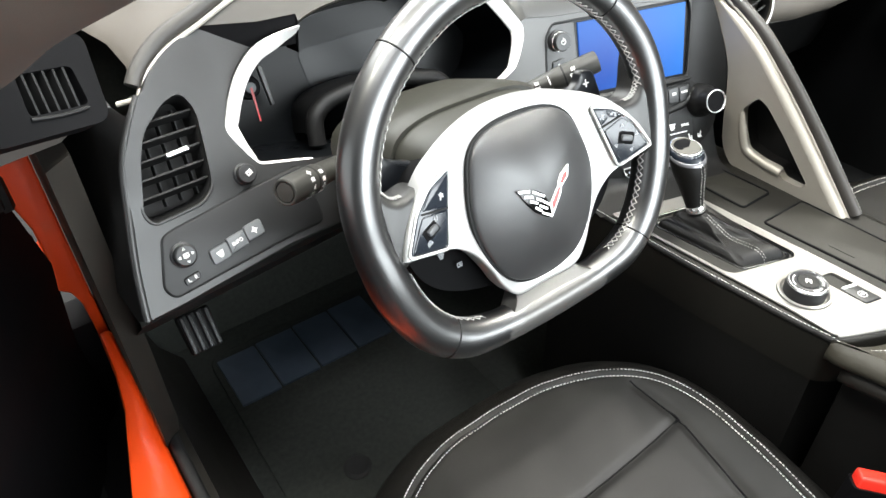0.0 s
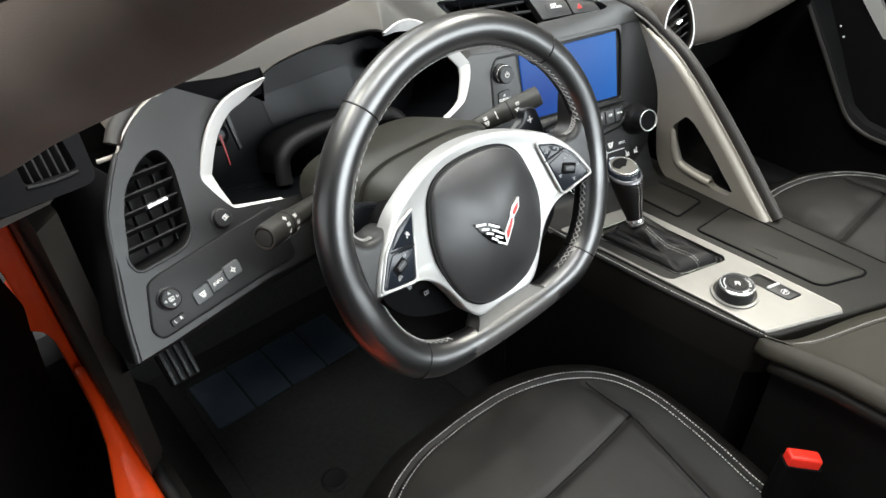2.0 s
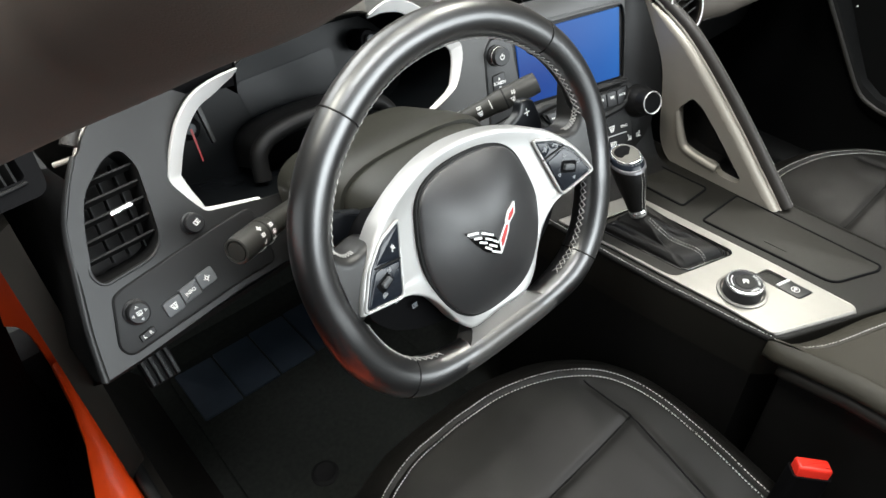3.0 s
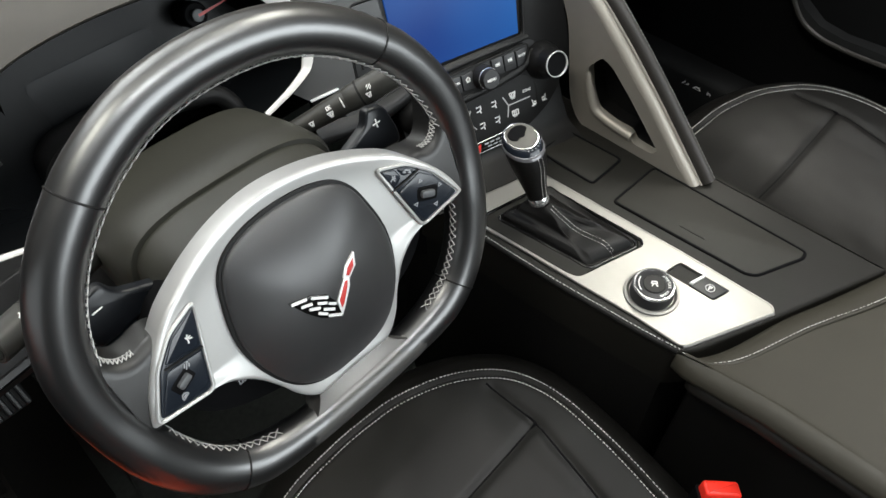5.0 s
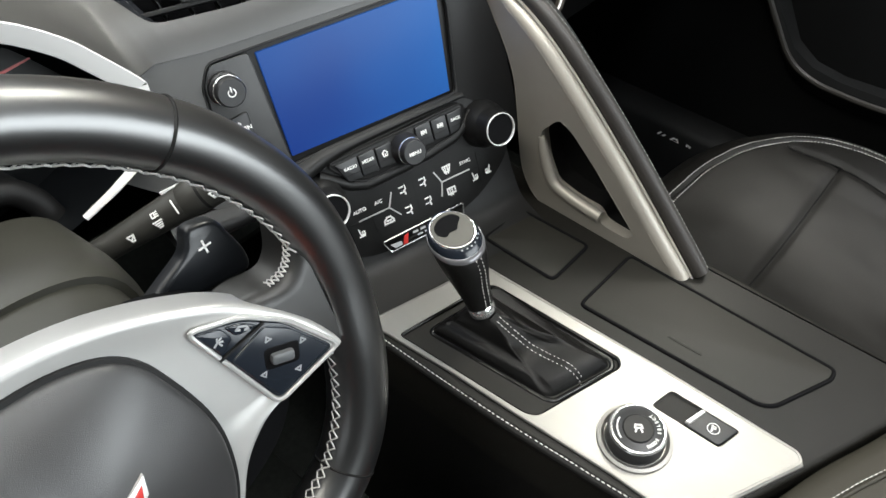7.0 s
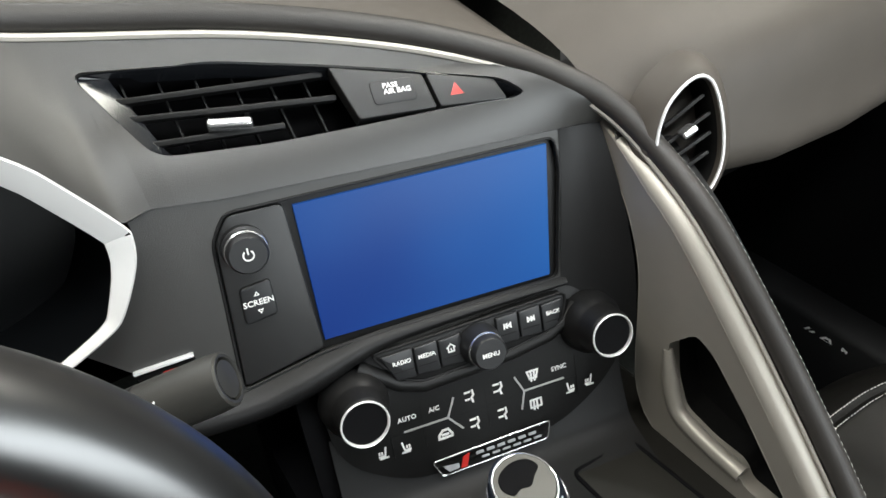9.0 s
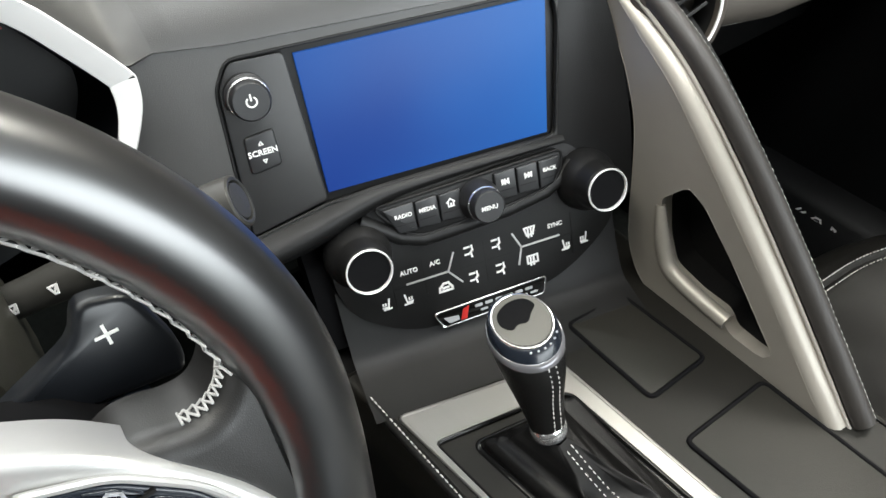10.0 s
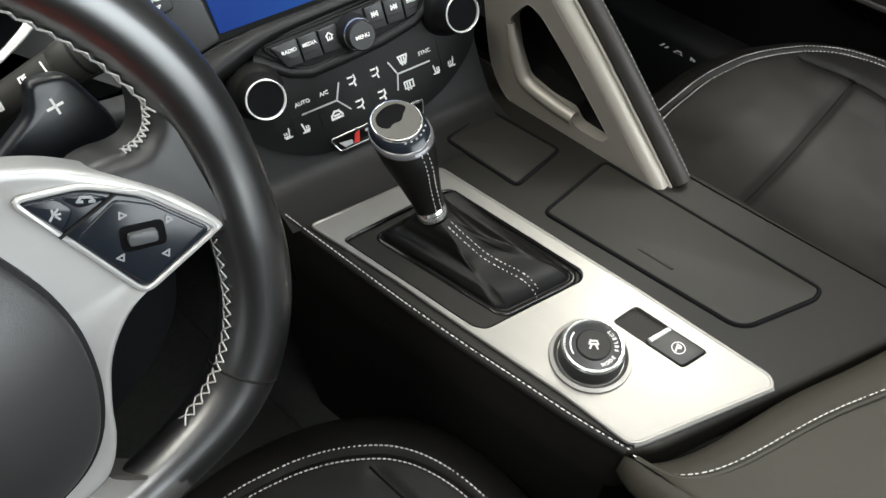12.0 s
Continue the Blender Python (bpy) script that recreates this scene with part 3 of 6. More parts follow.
psill = thing("passenger_sill", (0.66, 0, 0.05), "black carpeted passenger sill with a small printed label", "sill")
part("sill_cover", extruded_along_y([(0.60, 0.045), (0.64, 0.16), (0.655, 0.225), (0.668, 0.236), (0.72, 0.24), (0.72, 0.04)], [-0.75, -0.2, 0.2, 0.7]), DARKTRIM, psill)
lab = pose(0.652, 0.17, 0.210, 82, 0, -90)
for i, k in enumerate(("lever", "car", "park")):
    put_sign(k, 0.017, lab @ at(-0.030 + 0.027 * i, 0), psill)

# open driver's door
ddoor = thing("driver_door", (-0.86, 0.64, 0.1), "black inner card of the wide open driver's door", "car door")
swing = pose(-0.80, 0.66, -0.06, 0, 0, 246)
bm = bmesh.new()
loft(bm, [[(s, d, z) for d, z in ((0.0, 0.02), (0.035, 0.10), (0.03, 0.30), (0.05, 0.46), (0.03, 0.58), (0.05, 0.72), (0.02, 0.78), (-0.06, 0.78), (-0.08, 0.4), (-0.06, 0.02))] for s in (0.0, 0.25, 0.6, 1.0)])
bm.transform(swing)
# deep black card: the shadowed gap beside the sill is in its colour too
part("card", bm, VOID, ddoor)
bm = bmesh.new()
loft(bm, [[(s, d, z) for d, z in ((-0.062, 0.0), (-0.084, 0.4), (-0.064, 0.80), (-0.11, 0.78), (-0.15, 0.4), (-0.11, -0.02))] for s in (0.0, 0.25, 0.6, 1.05)])
bm.transform(swing)
part("skin", bm, ORANGE, ddoor, "orange painted door skin")
# side demister outlet at the end of the dash
dem = thing("side_demister_vent", (-0.705, 0.20, 0.82), "small black slatted side demister vent in the pillar base", "air vent")
DM = plane_frame((-0.692, 0.20, 0.838), (0.35, -0.75, 0.45))
bm = bmesh.new()
plate(rounded(mm((-60, -34), (36, -32), (42, 40), (-60, 42)), 0.012), [rounded(mm((-24, -16), (24, -16), (22, 16), (-22, 16)), 0.005)], -0.03, 0, DM, bm)
part("housing", bm, VOID, dem)
part("backing", slab(mm((-26, -18), (26, -18), (26, 18), (-26, 18)), -0.028, -0.024, 0, DM), BLACK, dem)
for i in range(5):
    part("slat", block(-0.016 + 0.008 * i, 0, -0.008, 0.002, 0.032, 0.014, 0.0005, DM), BLACK, dem)
part("lower_edge", tube([DM @ Vector((x, -0.018 - 0.002 * math.cos(60 * x), 0.001)) for x in (-0.024, -0.012, 0, 0.012, 0.022)], 0.0016, 8), SOFT, dem)
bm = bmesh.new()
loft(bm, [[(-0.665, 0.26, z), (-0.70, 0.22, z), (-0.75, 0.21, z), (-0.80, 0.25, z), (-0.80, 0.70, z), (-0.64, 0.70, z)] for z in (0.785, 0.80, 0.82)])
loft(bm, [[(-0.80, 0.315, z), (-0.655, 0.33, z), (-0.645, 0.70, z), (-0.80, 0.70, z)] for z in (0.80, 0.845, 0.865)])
part("pillar_base", bm, PILLARSHADE, dem, "brown pillar foot with shade in its colour")

# footwell: mat with a ribbed heel pad, release handle
fmat = thing("floor_mat", (-0.42, 0.35, 0.047), "black carpet floor mat with a blue-grey ribbed pad", "floor mat")
part("carpet", slab(rounded([(-0.60, -0.10), (-0.16, -0.10), (-0.19, 0.66), (-0.585, 0.66)], 0.03), 0.044, 0.052, 0.003), CARPET, fmat)
for i in range(4):
    x0 = -0.574 + 0.081 * i
    part("pad", slab(rounded([(x0, 0.508), (x0 + 0.077, 0.506), (x0 + 0.077, 0.638), (x0, 0.640)], 0.004), 0.050, 0.057, 0.002), MATPAD, fmat, "blue-grey ribbed heel pad")
part("anchor", lathe([(0.024, 0.051), (0.024, 0.054), (0.018, 0.057), (0.012, 0.055)], at(-0.470, 0.274)), RUBBER, fmat, "round mat anchor button")
rel = thing("release_handle", (-0.622, 0.366, 0.40), "small ridged grey release handle under the dash", "handle")
RH = plane_frame((-0.622, 0.366, 0.398), (0.1, -0.8, 0.6))
part("plate", slab(rounded(mm((-22, -30), (22, -30), (24, 28), (-24, 28)), 0.006), -0.012, -0.002, 0.003, RH), BLACK, rel)
for i in range(4):
    part("ridge", slab(rounded(mm((-21 + 11.5 * i, -28), (-14 + 11.5 * i, -28), (-14 + 11.5 * i, 26), (-21 + 11.5 * i, 26)), 0.002), -0.004, 0.004, 0.002, RH), BUTTON, rel)


# ---- seats ----
def make_seat(cx, label, wide=1.0):
    seat = thing("car_seat", (cx, -0.2, 0.05), label, "car seat", "front seats")
    half = [(0.0, 0.098), (0.055, 0.094), (0.09, 0.087), (0.12, 0.076), (0.151, 0.062), (0.186, 0.038), (0.222, 0.0), (0.241, -0.045), (0.247, -0.10), (0.242, -0.18), (0.23, -0.27), (0.22, -0.36), (0.21, -0.45)]
    outline = [Vector((p.x * wide, 0.009 + p.y * 1.045)) for p in spline(half + [(0.0, -0.50)] + mirror(half[1:]), 9)]
    c = Vector((0, -0.20))

    def seam_x(y):
        return 0.162 * wide + 0.05 * min(0.08, max(0, -y - 0.018)) - 0.16 * max(0, -y - 0.098)

    def height(p, s):
        x, y = abs(p.x), p.y
        z = 0.352 + 0.10 * max(0, x - 0.14) * min(1, max(0, (0.05 - y) / 0.16)) - 0.02 * math.exp(-(x / 0.12) ** 2) - 0.08 * max(0, -0.02 - y) * math.exp(-(x / 0.17) ** 4)
        z += 0.05 * max(0, -y - 0.05) * max(0, x - 0.14) * 4
        z -= 0.021 * max(0, s - 0.80) ** 2 / 0.02
        z += 0.0016 * noise.noise(Vector((p.x * 13, p.y * 13, cx * 5))) + 0.0007 * noise.noise(Vector((p.x * 34, p.y * 30, cx * 9)))
        # seams pressed softly into the padding
        if y < -0.018:
            z -= 0.0034 * math.exp(-((x - seam_x(y)) / 0.0065) ** 2) * min(1, (-0.018 - y) / 0.012)
        if x < seam_x(-0.098):
            z -= 0.0034 * math.exp(-((y + 0.098) / 0.0065) ** 2)
        return z

    rings = 96
    bm = bmesh.new()
    loops = [[(p.x * 0.93, p.y * 0.93, 0.12) for p in outline], [(p.x * 0.985, p.y * 0.985, 0.22) for p in outline], [(p.x, p.y, 0.285) for p in outline]]
    for i in range(rings + 1):
        s = 1 - i / rings * 0.985
        loops.append([])
        for p in outline:
            q = c + (p - c) * s
            z = height(q, s)
            if 0.811 < s < 0.841:
                z -= 0.0045 * math.sin((s - 0.811) / 0.030 * math.pi)
            if s > 0.975:
                z -= (s - 0.975) * 0.35
            loops[-1].append((q.x, q.y, z))
    loft(bm, loops)
    bm.transform(at(cx, 0))
    part("cushion", bm, SEATSKIN, seat, "smooth black leather cushion", 60)
    for k, s in enumerate((0.847, 0.806)):
        path = []
        for p in outline:
            q = c + (p - c) * s
            if q.y > -0.42:
                path.append((q.x + cx, q.y, height(q, s) + 0.0006))
        i0 = max(range(len(path)), key=lambda i: (Vector(path[i]) - Vector(path[i - 1])).length)
        part("stitching", stitches(path[i0:] + path[:i0], 0.0048, 0.68, 0.0008), THREAD, seat, "fine grey thread")
    lines = [[(sg * seam_x(y), y) for y in (-0.02, -0.05, -0.08, -0.098, -0.14, -0.20, -0.28, -0.38)] for sg in (1, -1)] + [[(x * seam_x(-0.098), -0.098) for x in (-1, -0.5, 0.0, 0.5, 1)]]
    for ln in lines:
        pts = [(p.x + cx, p.y, height(Vector((p.x, p.y)), 0.5) - 0.0008) for p in spline([(x, y, 0) for x, y in ln], 6, False)]
        part("seam", tube(pts, 0.0016, 6), VOID, seat)
    bm = bmesh.new()
    block(cx, -0.22, 0.085, 0.40, 0.46, 0.07, 0.01, bm=bm)
    part("seat_rail", bm, BLACK, seat)
    return seat


make_seat(-0.363, "black leather driver's seat cushion with pale double stitching", 1.06)
make_seat(0.402, "black leather passenger's seat cushion with pale double stitching", 1.12)

# seat buckle beside the console
buckle = thing("seat_buckle", (-0.15, -0.30, 0.30), "seat belt buckle with a bright red release button", "seat buckle")
BK = pose(-0.143, -0.299, 0.428, -8, 8, -46)
bm = bmesh.new()
loft(bm, [[(*p, z) for p in rounded(mm((-22, -11), (22, -11), (22, 11), (-22, 11)), 0.006)] for z in (-0.09, -0.012)])
bm.transform(BK)
part("body", bm, VOID, buckle)
part("release_button", slab(rounded(mm((-19, -9), (19, -9), (19, 9), (-19, 9)), 0.004), -0.013, 0.002, 0.004, BK), RED, buckle, "bright red release button")
part("stalk", tube([BK @ Vector((0, 0, -0.08)), (-0.15, -0.29, 0.22), (-0.16, -0.28, 0.08)], 0.012, 8), VOID, buckle)


# ---- centre console ----
console = thing("centre_console", (0.02, -0.05, 0.05), "dark leather-covered centre console with stitched edges", "console")
edge_l = [(-0.1285, 0.17), (-0.1245, 0.14), (-0.1200, 0.07), (-0.1158, 0.007), (-0.1110, -0.049), (-0.1050, -0.10), (-0.0995, -0.147), (-0.0925, -0.190)]
top_outline = edge_l + [(-0.075, -0.205), (0.022, -0.245), (0.16, -0.30), (0.160, -0.10), (0.152, 0.0), (0.15, 0.17)]
part("top_panel", slab(rounded(top_outline, 0.006, 3), 0.44, TOPZ, 0.005), CONSOLE, console)
bm = bmesh.new()
side = [(-0.1285, 0.20), (-0.1240, 0.14), (-0.1152, 0.007), (-0.1105, -0.049), (-0.0990, -0.147), (-0.0920, -0.187), (0.0, -0.22), (0.158, -0.22), (0.15, 0.20)]
loft(bm, [[(*p, z) for p in side] for z in (0.04, 0.25, 0.46, 0.495)])
part("side_panel", bm, LEATHER, console, "black leather console flank")
# padded edge roll and its stitching along the driver's side
roll = [(x + 0.0042, y, TOPZ - 0.0034) for x, y in edge_l[1:]]
part("edge_roll", tube(spline(roll, 4, False), 0.0046, 12), LEATHER, console)
part("stitching", stitches([(p.x + 0.0004, p.y, TOPZ + 0.0014) for p in spline(roll, 6, False)], 0.0046, 0.68, 0.0006), THREAD, console, "pale thread")

# metal plate
PZ = TOPZ + 0.0035
outer = [(-0.113, 0.113), (-0.1015, 0.023), (-0.0965, -0.035), (-0.0865, -0.135), (-0.0845, -0.188), (-0.080, -0.193), (0.018, -0.237), (0.024, -0.231), (0.020, -0.12), (0.0075, 0.079)]
opening = rounded([(-0.1055, 0.083), (-0.0990, 0.022), (-0.0935, -0.034), (-0.0915, -0.052), (-0.086, -0.061), (-0.002, -0.086), (0.006, -0.080), (-0.003, 0.055), (-0.012, 0.062)], 0.006, 3)
slot = rounded([(0.0075, -0.129), (0.0105, -0.190), (-0.0135, -0.184), (-0.0165, -0.124)], 0.004, 3)
trim = part("trim_plate", plate(rounded(outer, 0.004, 3), [opening, slot], TOPZ - 0.012, PZ), ALU, console, "bright brushed aluminium trim plate", 30)
part("plate_lip", tube([(*p, PZ - 0.0012) for p in rounded(outer, 0.004, 3)], 0.0018, 8, True), ALU, trim)
part("rear_roll", tube(spline([(-0.0825, -0.1905, PZ - 0.0032), (-0.074, -0.1958, PZ - 0.0032), (-0.03, -0.2155, PZ - 0.0032), (0.018, -0.2368, PZ - 0.0032)], 5, False), 0.0034, 12), ALU, trim)
part("slot_floor", slab(slot, TOPZ - 0.016, TOPZ - 0.011), GLOSS, trim)
# rocker in the slot
part("parking_brake_switch", slab(rounded([(0.0085, -0.157), (0.0097, -0.1885), (-0.0125, -0.1825), (-0.0140, -0.152)], 0.003, 3), TOPZ - 0.011, PZ + 0.001, 0.0012), BUTTON, trim, "dark parking brake switch with a pale tip")
part("switch_tip", slab([(0.0065, -0.1575), (0.0062, -0.1605), (-0.0115, -0.156), (-0.0117, -0.1525)], PZ - 0.002, PZ + 0.0035, 0.001), INK, trim)
put_sign("park", 0.0075, at(-0.0022, -0.1725, PZ + 0.0011, -72), trim)
part("ring", tube([(*p, PZ + 0.0013) for p in circle(-0.0022, -0.1725, 0.0048, 18)], 0.0004, 6, True), INK, trim)
# mode knob
KN = at(-0.0505, -0.130, PZ)
knob = part("mode_knob", lathe([(0.0235, 0), (0.0235, 0.010), (0.0225, 0.0125), (0.0225, 0.0145), (0.0205, 0.016), (0.0, 0.016)], KN, n=48), BUTTON, trim, "round black mode selector knob")
part("bezel", lathe([(0.0305, -0.001), (0.0300, 0.0022), (0.0270, 0.0026), (0.0245, 0.0004), (0.0245, -0.001)], KN, n=48), ALU, knob, "aluminium knob ring")
part("chrome_ring", lathe([(0.0222, 0.013), (0.0226, 0.0148), (0.0215, 0.0166), (0.0200, 0.0168), (0.0196, 0.0158)], KN, n=48), CHROME, knob)
part("push_cap", lathe([(0.0125, 0.0150), (0.0125, 0.0166), (0.0115, 0.0174), (0, 0.0174)], KN, n=32), SOFT, knob)
put_sign("skid", 0.0075, KN @ at(0.0, 0.0, 0.0175, -52), knob)
for i, ch in enumerate("MODE SELECT"):
    a = radians(-118 + 11.2 * i)
    text("letter", ch, 0.0038, KN @ at(0.0163 * math.cos(a), 0.0163 * math.sin(a), 0.0161, math.degrees(a) + 90), INK, knob)
part("arc_mark", tube([KN @ Vector((0.0163 * math.cos(a), 0.0163 * math.sin(a), 0.0162)) for a in (radians(95 + 8 * i) for i in range(9))], 0.0006, 6), INK, knob)
# gloss tray under the gaiter
part("gaiter_tray", slab(inset(ccw([tuple(p) for p in opening]), -0.001), TOPZ - 0.020, TOPZ - 0.004, 0.0), GLOSS, console, "glossy black shifter surround")
part("tray_gap", tube([(*p, TOPZ + 0.0004) for p in opening], 0.0026, 10, True), GLOSS, console)
part("gaiter_frame", tube([(p[0], p[1], TOPZ - 0.0015) for p in rounded([(-0.083, 0.066), (-0.068, -0.055), (-0.0635, -0.062), (-0.006, -0.080), (0.0015, -0.074), (-0.008, 0.052)], 0.007, 4)], 0.0030, 10, True), GLOSS, console)

# storage lids with dark gaps
for nm, poly in (("ashtray_lid", [(0.0385, 0.103), (0.0945, 0.098), (0.0985, 0.018), (0.040, 0.018)]), ("cup_holder_lid", [(0.033, -0.019), (0.1145, -0.021), (0.1185, -0.222), (0.108, -0.224), (0.052, -0.200), (0.045, -0.190)])):
    lid = part(nm, slab(rounded(poly, 0.006, 4), TOPZ - 0.006, TOPZ + 0.0012, 0.0012), LIDSKIN, console, "flush dark storage lid")
    part("gap", tube([(*p, TOPZ + 0.0004) for p in rounded(poly, 0.006, 4)], 0.0020, 8, True), VOID, lid)
part("lid_mark", slab([(0.056, -0.098), (0.058, -0.130), (0.0555, -0.130), (0.0535, -0.098)], TOPZ, TOPZ + 0.0018, 0.0004), CONSOLE, console)

# armrest
arm = thing("armrest", (0.03, -0.40, 0.30), "brown-black leather armrest with one pale stitched seam", "armrest")
front = [(-0.091, -0.191), (-0.083, -0.207), (-0.05, -0.226), (0.022, -0.2485), (0.08, -0.272), (0.17, -0.305)]
bm = bmesh.new()
f = spline(front, 6, False)
rows = []
for dy, dz, sx in ((0.0, -0.030, 1.0), (0.0, -0.018, 1.0), (0.0, -0.004, 1.0), (-0.005, 0.0018, 1.0), (-0.014, 0.0055, 1.0), (-0.028, 0.0095, 1.02), (-0.040, 0.011, 1.04), (-0.10, 0.024, 1.06), (-0.25, 0.034, 1.08), (-0.45, 0.030, 1.08)):
    rows.append([(p.x, p.y + dy, TOPZ + dz) for p in f])
loft(bm, rows, False)
BACK = [(0.0, -0.004, 0.3), (-0.006, 0.0005, 0.6), (-0.016, 0.003, 0.85), (-0.030, 0.008, 1.0), (-0.040, 0.011, 1.0), (-0.10, 0.024, 1.05), (-0.25, 0.034, 1.1), (-0.45, 0.030, 1.2)]


def arm_side(profile, rows):
    """A strip of the armrest's side that runs back along the pad's edge."""
    return [[(f[0].x + dx * sx, f[0].y + dy, TOPZ + dz + z) for dy, dz, sx in rows] for dx, z in profile]


loft(bm, arm_side(((0.0, 0.0), (-0.006, -0.0022), (-0.0115, -0.007), (-0.0155, -0.013), (-0.0160, -0.018), (-0.0125, -0.0225), (-0.004, -0.0245), (0.012, -0.0245)), BACK), False)
part("pad", bm, ARMSKIN, arm, "", 50)
seam = spline([(-0.089, -0.195, TOPZ + 0.0012), (-0.086, -0.214, TOPZ + 0.0045), (-0.078, -0.228, TOPZ + 0.0065), (-0.05, -0.246, TOPZ + 0.0085), (0.022, -0.273, TOPZ + 0.0105), (0.09, -0.305, TOPZ + 0.012), (0.16, -0.332, TOPZ + 0.013)], 8, False)
part("stitching", stitches(seam, 0.0046, 0.7, 0.0005), THREAD, arm, "pale thread")
part("seam_welt", tube([(p.x, p.y - 0.003, p.z - 0.0008) for p in seam], 0.0022, 8), ARMSKIN, arm)
bm = bmesh.new()
loft(bm, arm_side(((0.012, -0.026), (-0.004, -0.0265), (-0.0105, -0.031), (-0.0125, -0.038), (-0.0105, -0.045), (-0.004, -0.050), (0.012, -0.0515)), [(-0.020, 0.004, 0.0), (-0.023, 0.005, 0.55), (-0.030, 0.008, 0.9)] + BACK[4:]), False)
part("lower_bolster", bm, TRIM, arm, "dark padded roll under the armrest", 60)
bm = bmesh.new()
block(0.039, -0.52, 0.245, 0.235, 0.62, 0.45, 0.012, bm=bm)
part("box", bm, LEATHER, arm)

# ---- shift lever ----
lever = thing("gear_lever", (-0.05, 0.0, TOPZ), "leather-wrapped gear lever with a smoked glossy cap and stitched gaiter", "gear lever")
low_p, top_p = Vector((-0.0475, 0.0335, 0.5345)), Vector((-0.0455, 0.0700, 0.6115))
ax = (top_p - low_p)


TILT_TOP = Vector((-0.06, -0.10, 0.99)).normalized()


def lever_frame(z):
    """The cross-section's frame at a height on the lever: its head leans back to the driver."""
    t = max(0.0, min(1.0, (z - 0.02) / 0.045))
    t = t * t * (3 - 2 * t)
    c = low_p + ax * (z / 0.0725)
    return plane_frame(c, ax.normalized().lerp(TILT_TOP, t), (1, 0, 0))


def oval(profile, mat, nm, parent, label="", n=36):
    bm = bmesh.new()
    loft(bm, [[lever_frame(z) @ Vector((r * math.cos(t), r * e * math.sin(t), 0)) for t in (2 * math.pi * j / n for j in range(n))] for r, e, z in profile])
    return part(nm, bm, mat, parent, label)


HEAD = lever_frame(0.07)
oval([(0.0112, 1, 0.002), (0.0120, 1, 0.008), (0.0134, 1.04, 0.016), (0.0158, 1.06, 0.027), (0.0188, 1.08, 0.039), (0.0214, 1.08, 0.050), (0.0227, 1.08, 0.058), (0.0227, 1.08, 0.0635)], LEATHER, "grip", lever, "black leather grip")
oval([(0.0112, 1, -0.003), (0.0121, 1, -0.001), (0.0123, 1, 0.003), (0.0114, 1, 0.005)], CHROME, "collar", lever, "chrome collar")
oval([(0.0226, 1.08, 0.0600), (0.0234, 1.08, 0.0608), (0.0235, 1.08, 0.0632), (0.0226, 1.08, 0.0648), (0.0216, 1.08, 0.0650)], INLAY, "ring", lever, "satin silver ring")
cap = oval([(0.0222, 1.08, 0.0645), (0.0215, 1.08, 0.0680), (0.0201, 1.08, 0.0706), (0.0184, 1.06, 0.0717), (0.0, 1.06, 0.0719)], PADSKIN, "cap", lever, "black glossy cap")
oval([(0.0181, 1.06, 0.0715), (0.0179, 1.06, 0.0725), (0.0, 1.06, 0.0729)], CLEARCAP, "cap_disc", cap, "smoked glossy disc")
part("cap_inlay", slab(spline([(-0.0132, 0.0045), (-0.0100, 0.0118), (0.0, 0.0148), (0.0100, 0.0118), (0.0132, 0.0045), (0.0075, 0.0008), (0.0020, -0.0028), (-0.0040, -0.0010), (-0.0095, -0.0018)], 5), 0.0022, 0.0034, 0.0003, HEAD), VOID, cap)
part("cap_rim", tube([HEAD @ Vector((0.0183 * math.cos(t), 0.0194 * math.sin(t), 0.0022)) for t in (2 * math.pi * j / 36 for j in range(36))], 0.0007, 6, True), CHROME, cap)
for i in range(6):
    a = radians(-118 + 13 * i)
    part("mark", block(0.0205 * math.cos(a), 0.0219 * math.sin(a), 0.0006, 0.0015, 0.0011, 0.0008, 0.0003, HEAD), DIMINK, cap)
for off in (-0.0026, 0.0026):
    pts = []
    for r, e, z in ((0.0115, 1, 0.005), (0.0134, 1.04, 0.016), (0.0158, 1.06, 0.027), (0.0188, 1.08, 0.039), (0.0214, 1.08, 0.050), (0.0227, 1.08, 0.0615)):
        a = radians(-92) + off / r
        r += 0.0006
        pts.append(lever_frame(z) @ Vector((r * math.cos(a), r * e * math.sin(a), 0)))
    part("stitching", stitches(spline(pts, 6, False), 0.0040, 0.74, 0.00045), THREAD, lever, "pale thread")
# gaiter: folds fall from the collar to its frame
base_loop = rounded([(-0.081, 0.064), (-0.0665, -0.053), (-0.0620, -0.059), (-0.0070, -0.077), (-0.0005, -0.072), (-0.0095, 0.050)], 0.007, 6)
base_loop = ccw([tuple(p) for p in base_loop])
n = len(base_loop)
c0 = low_p + ax.normalized() * -0.001
rows = []
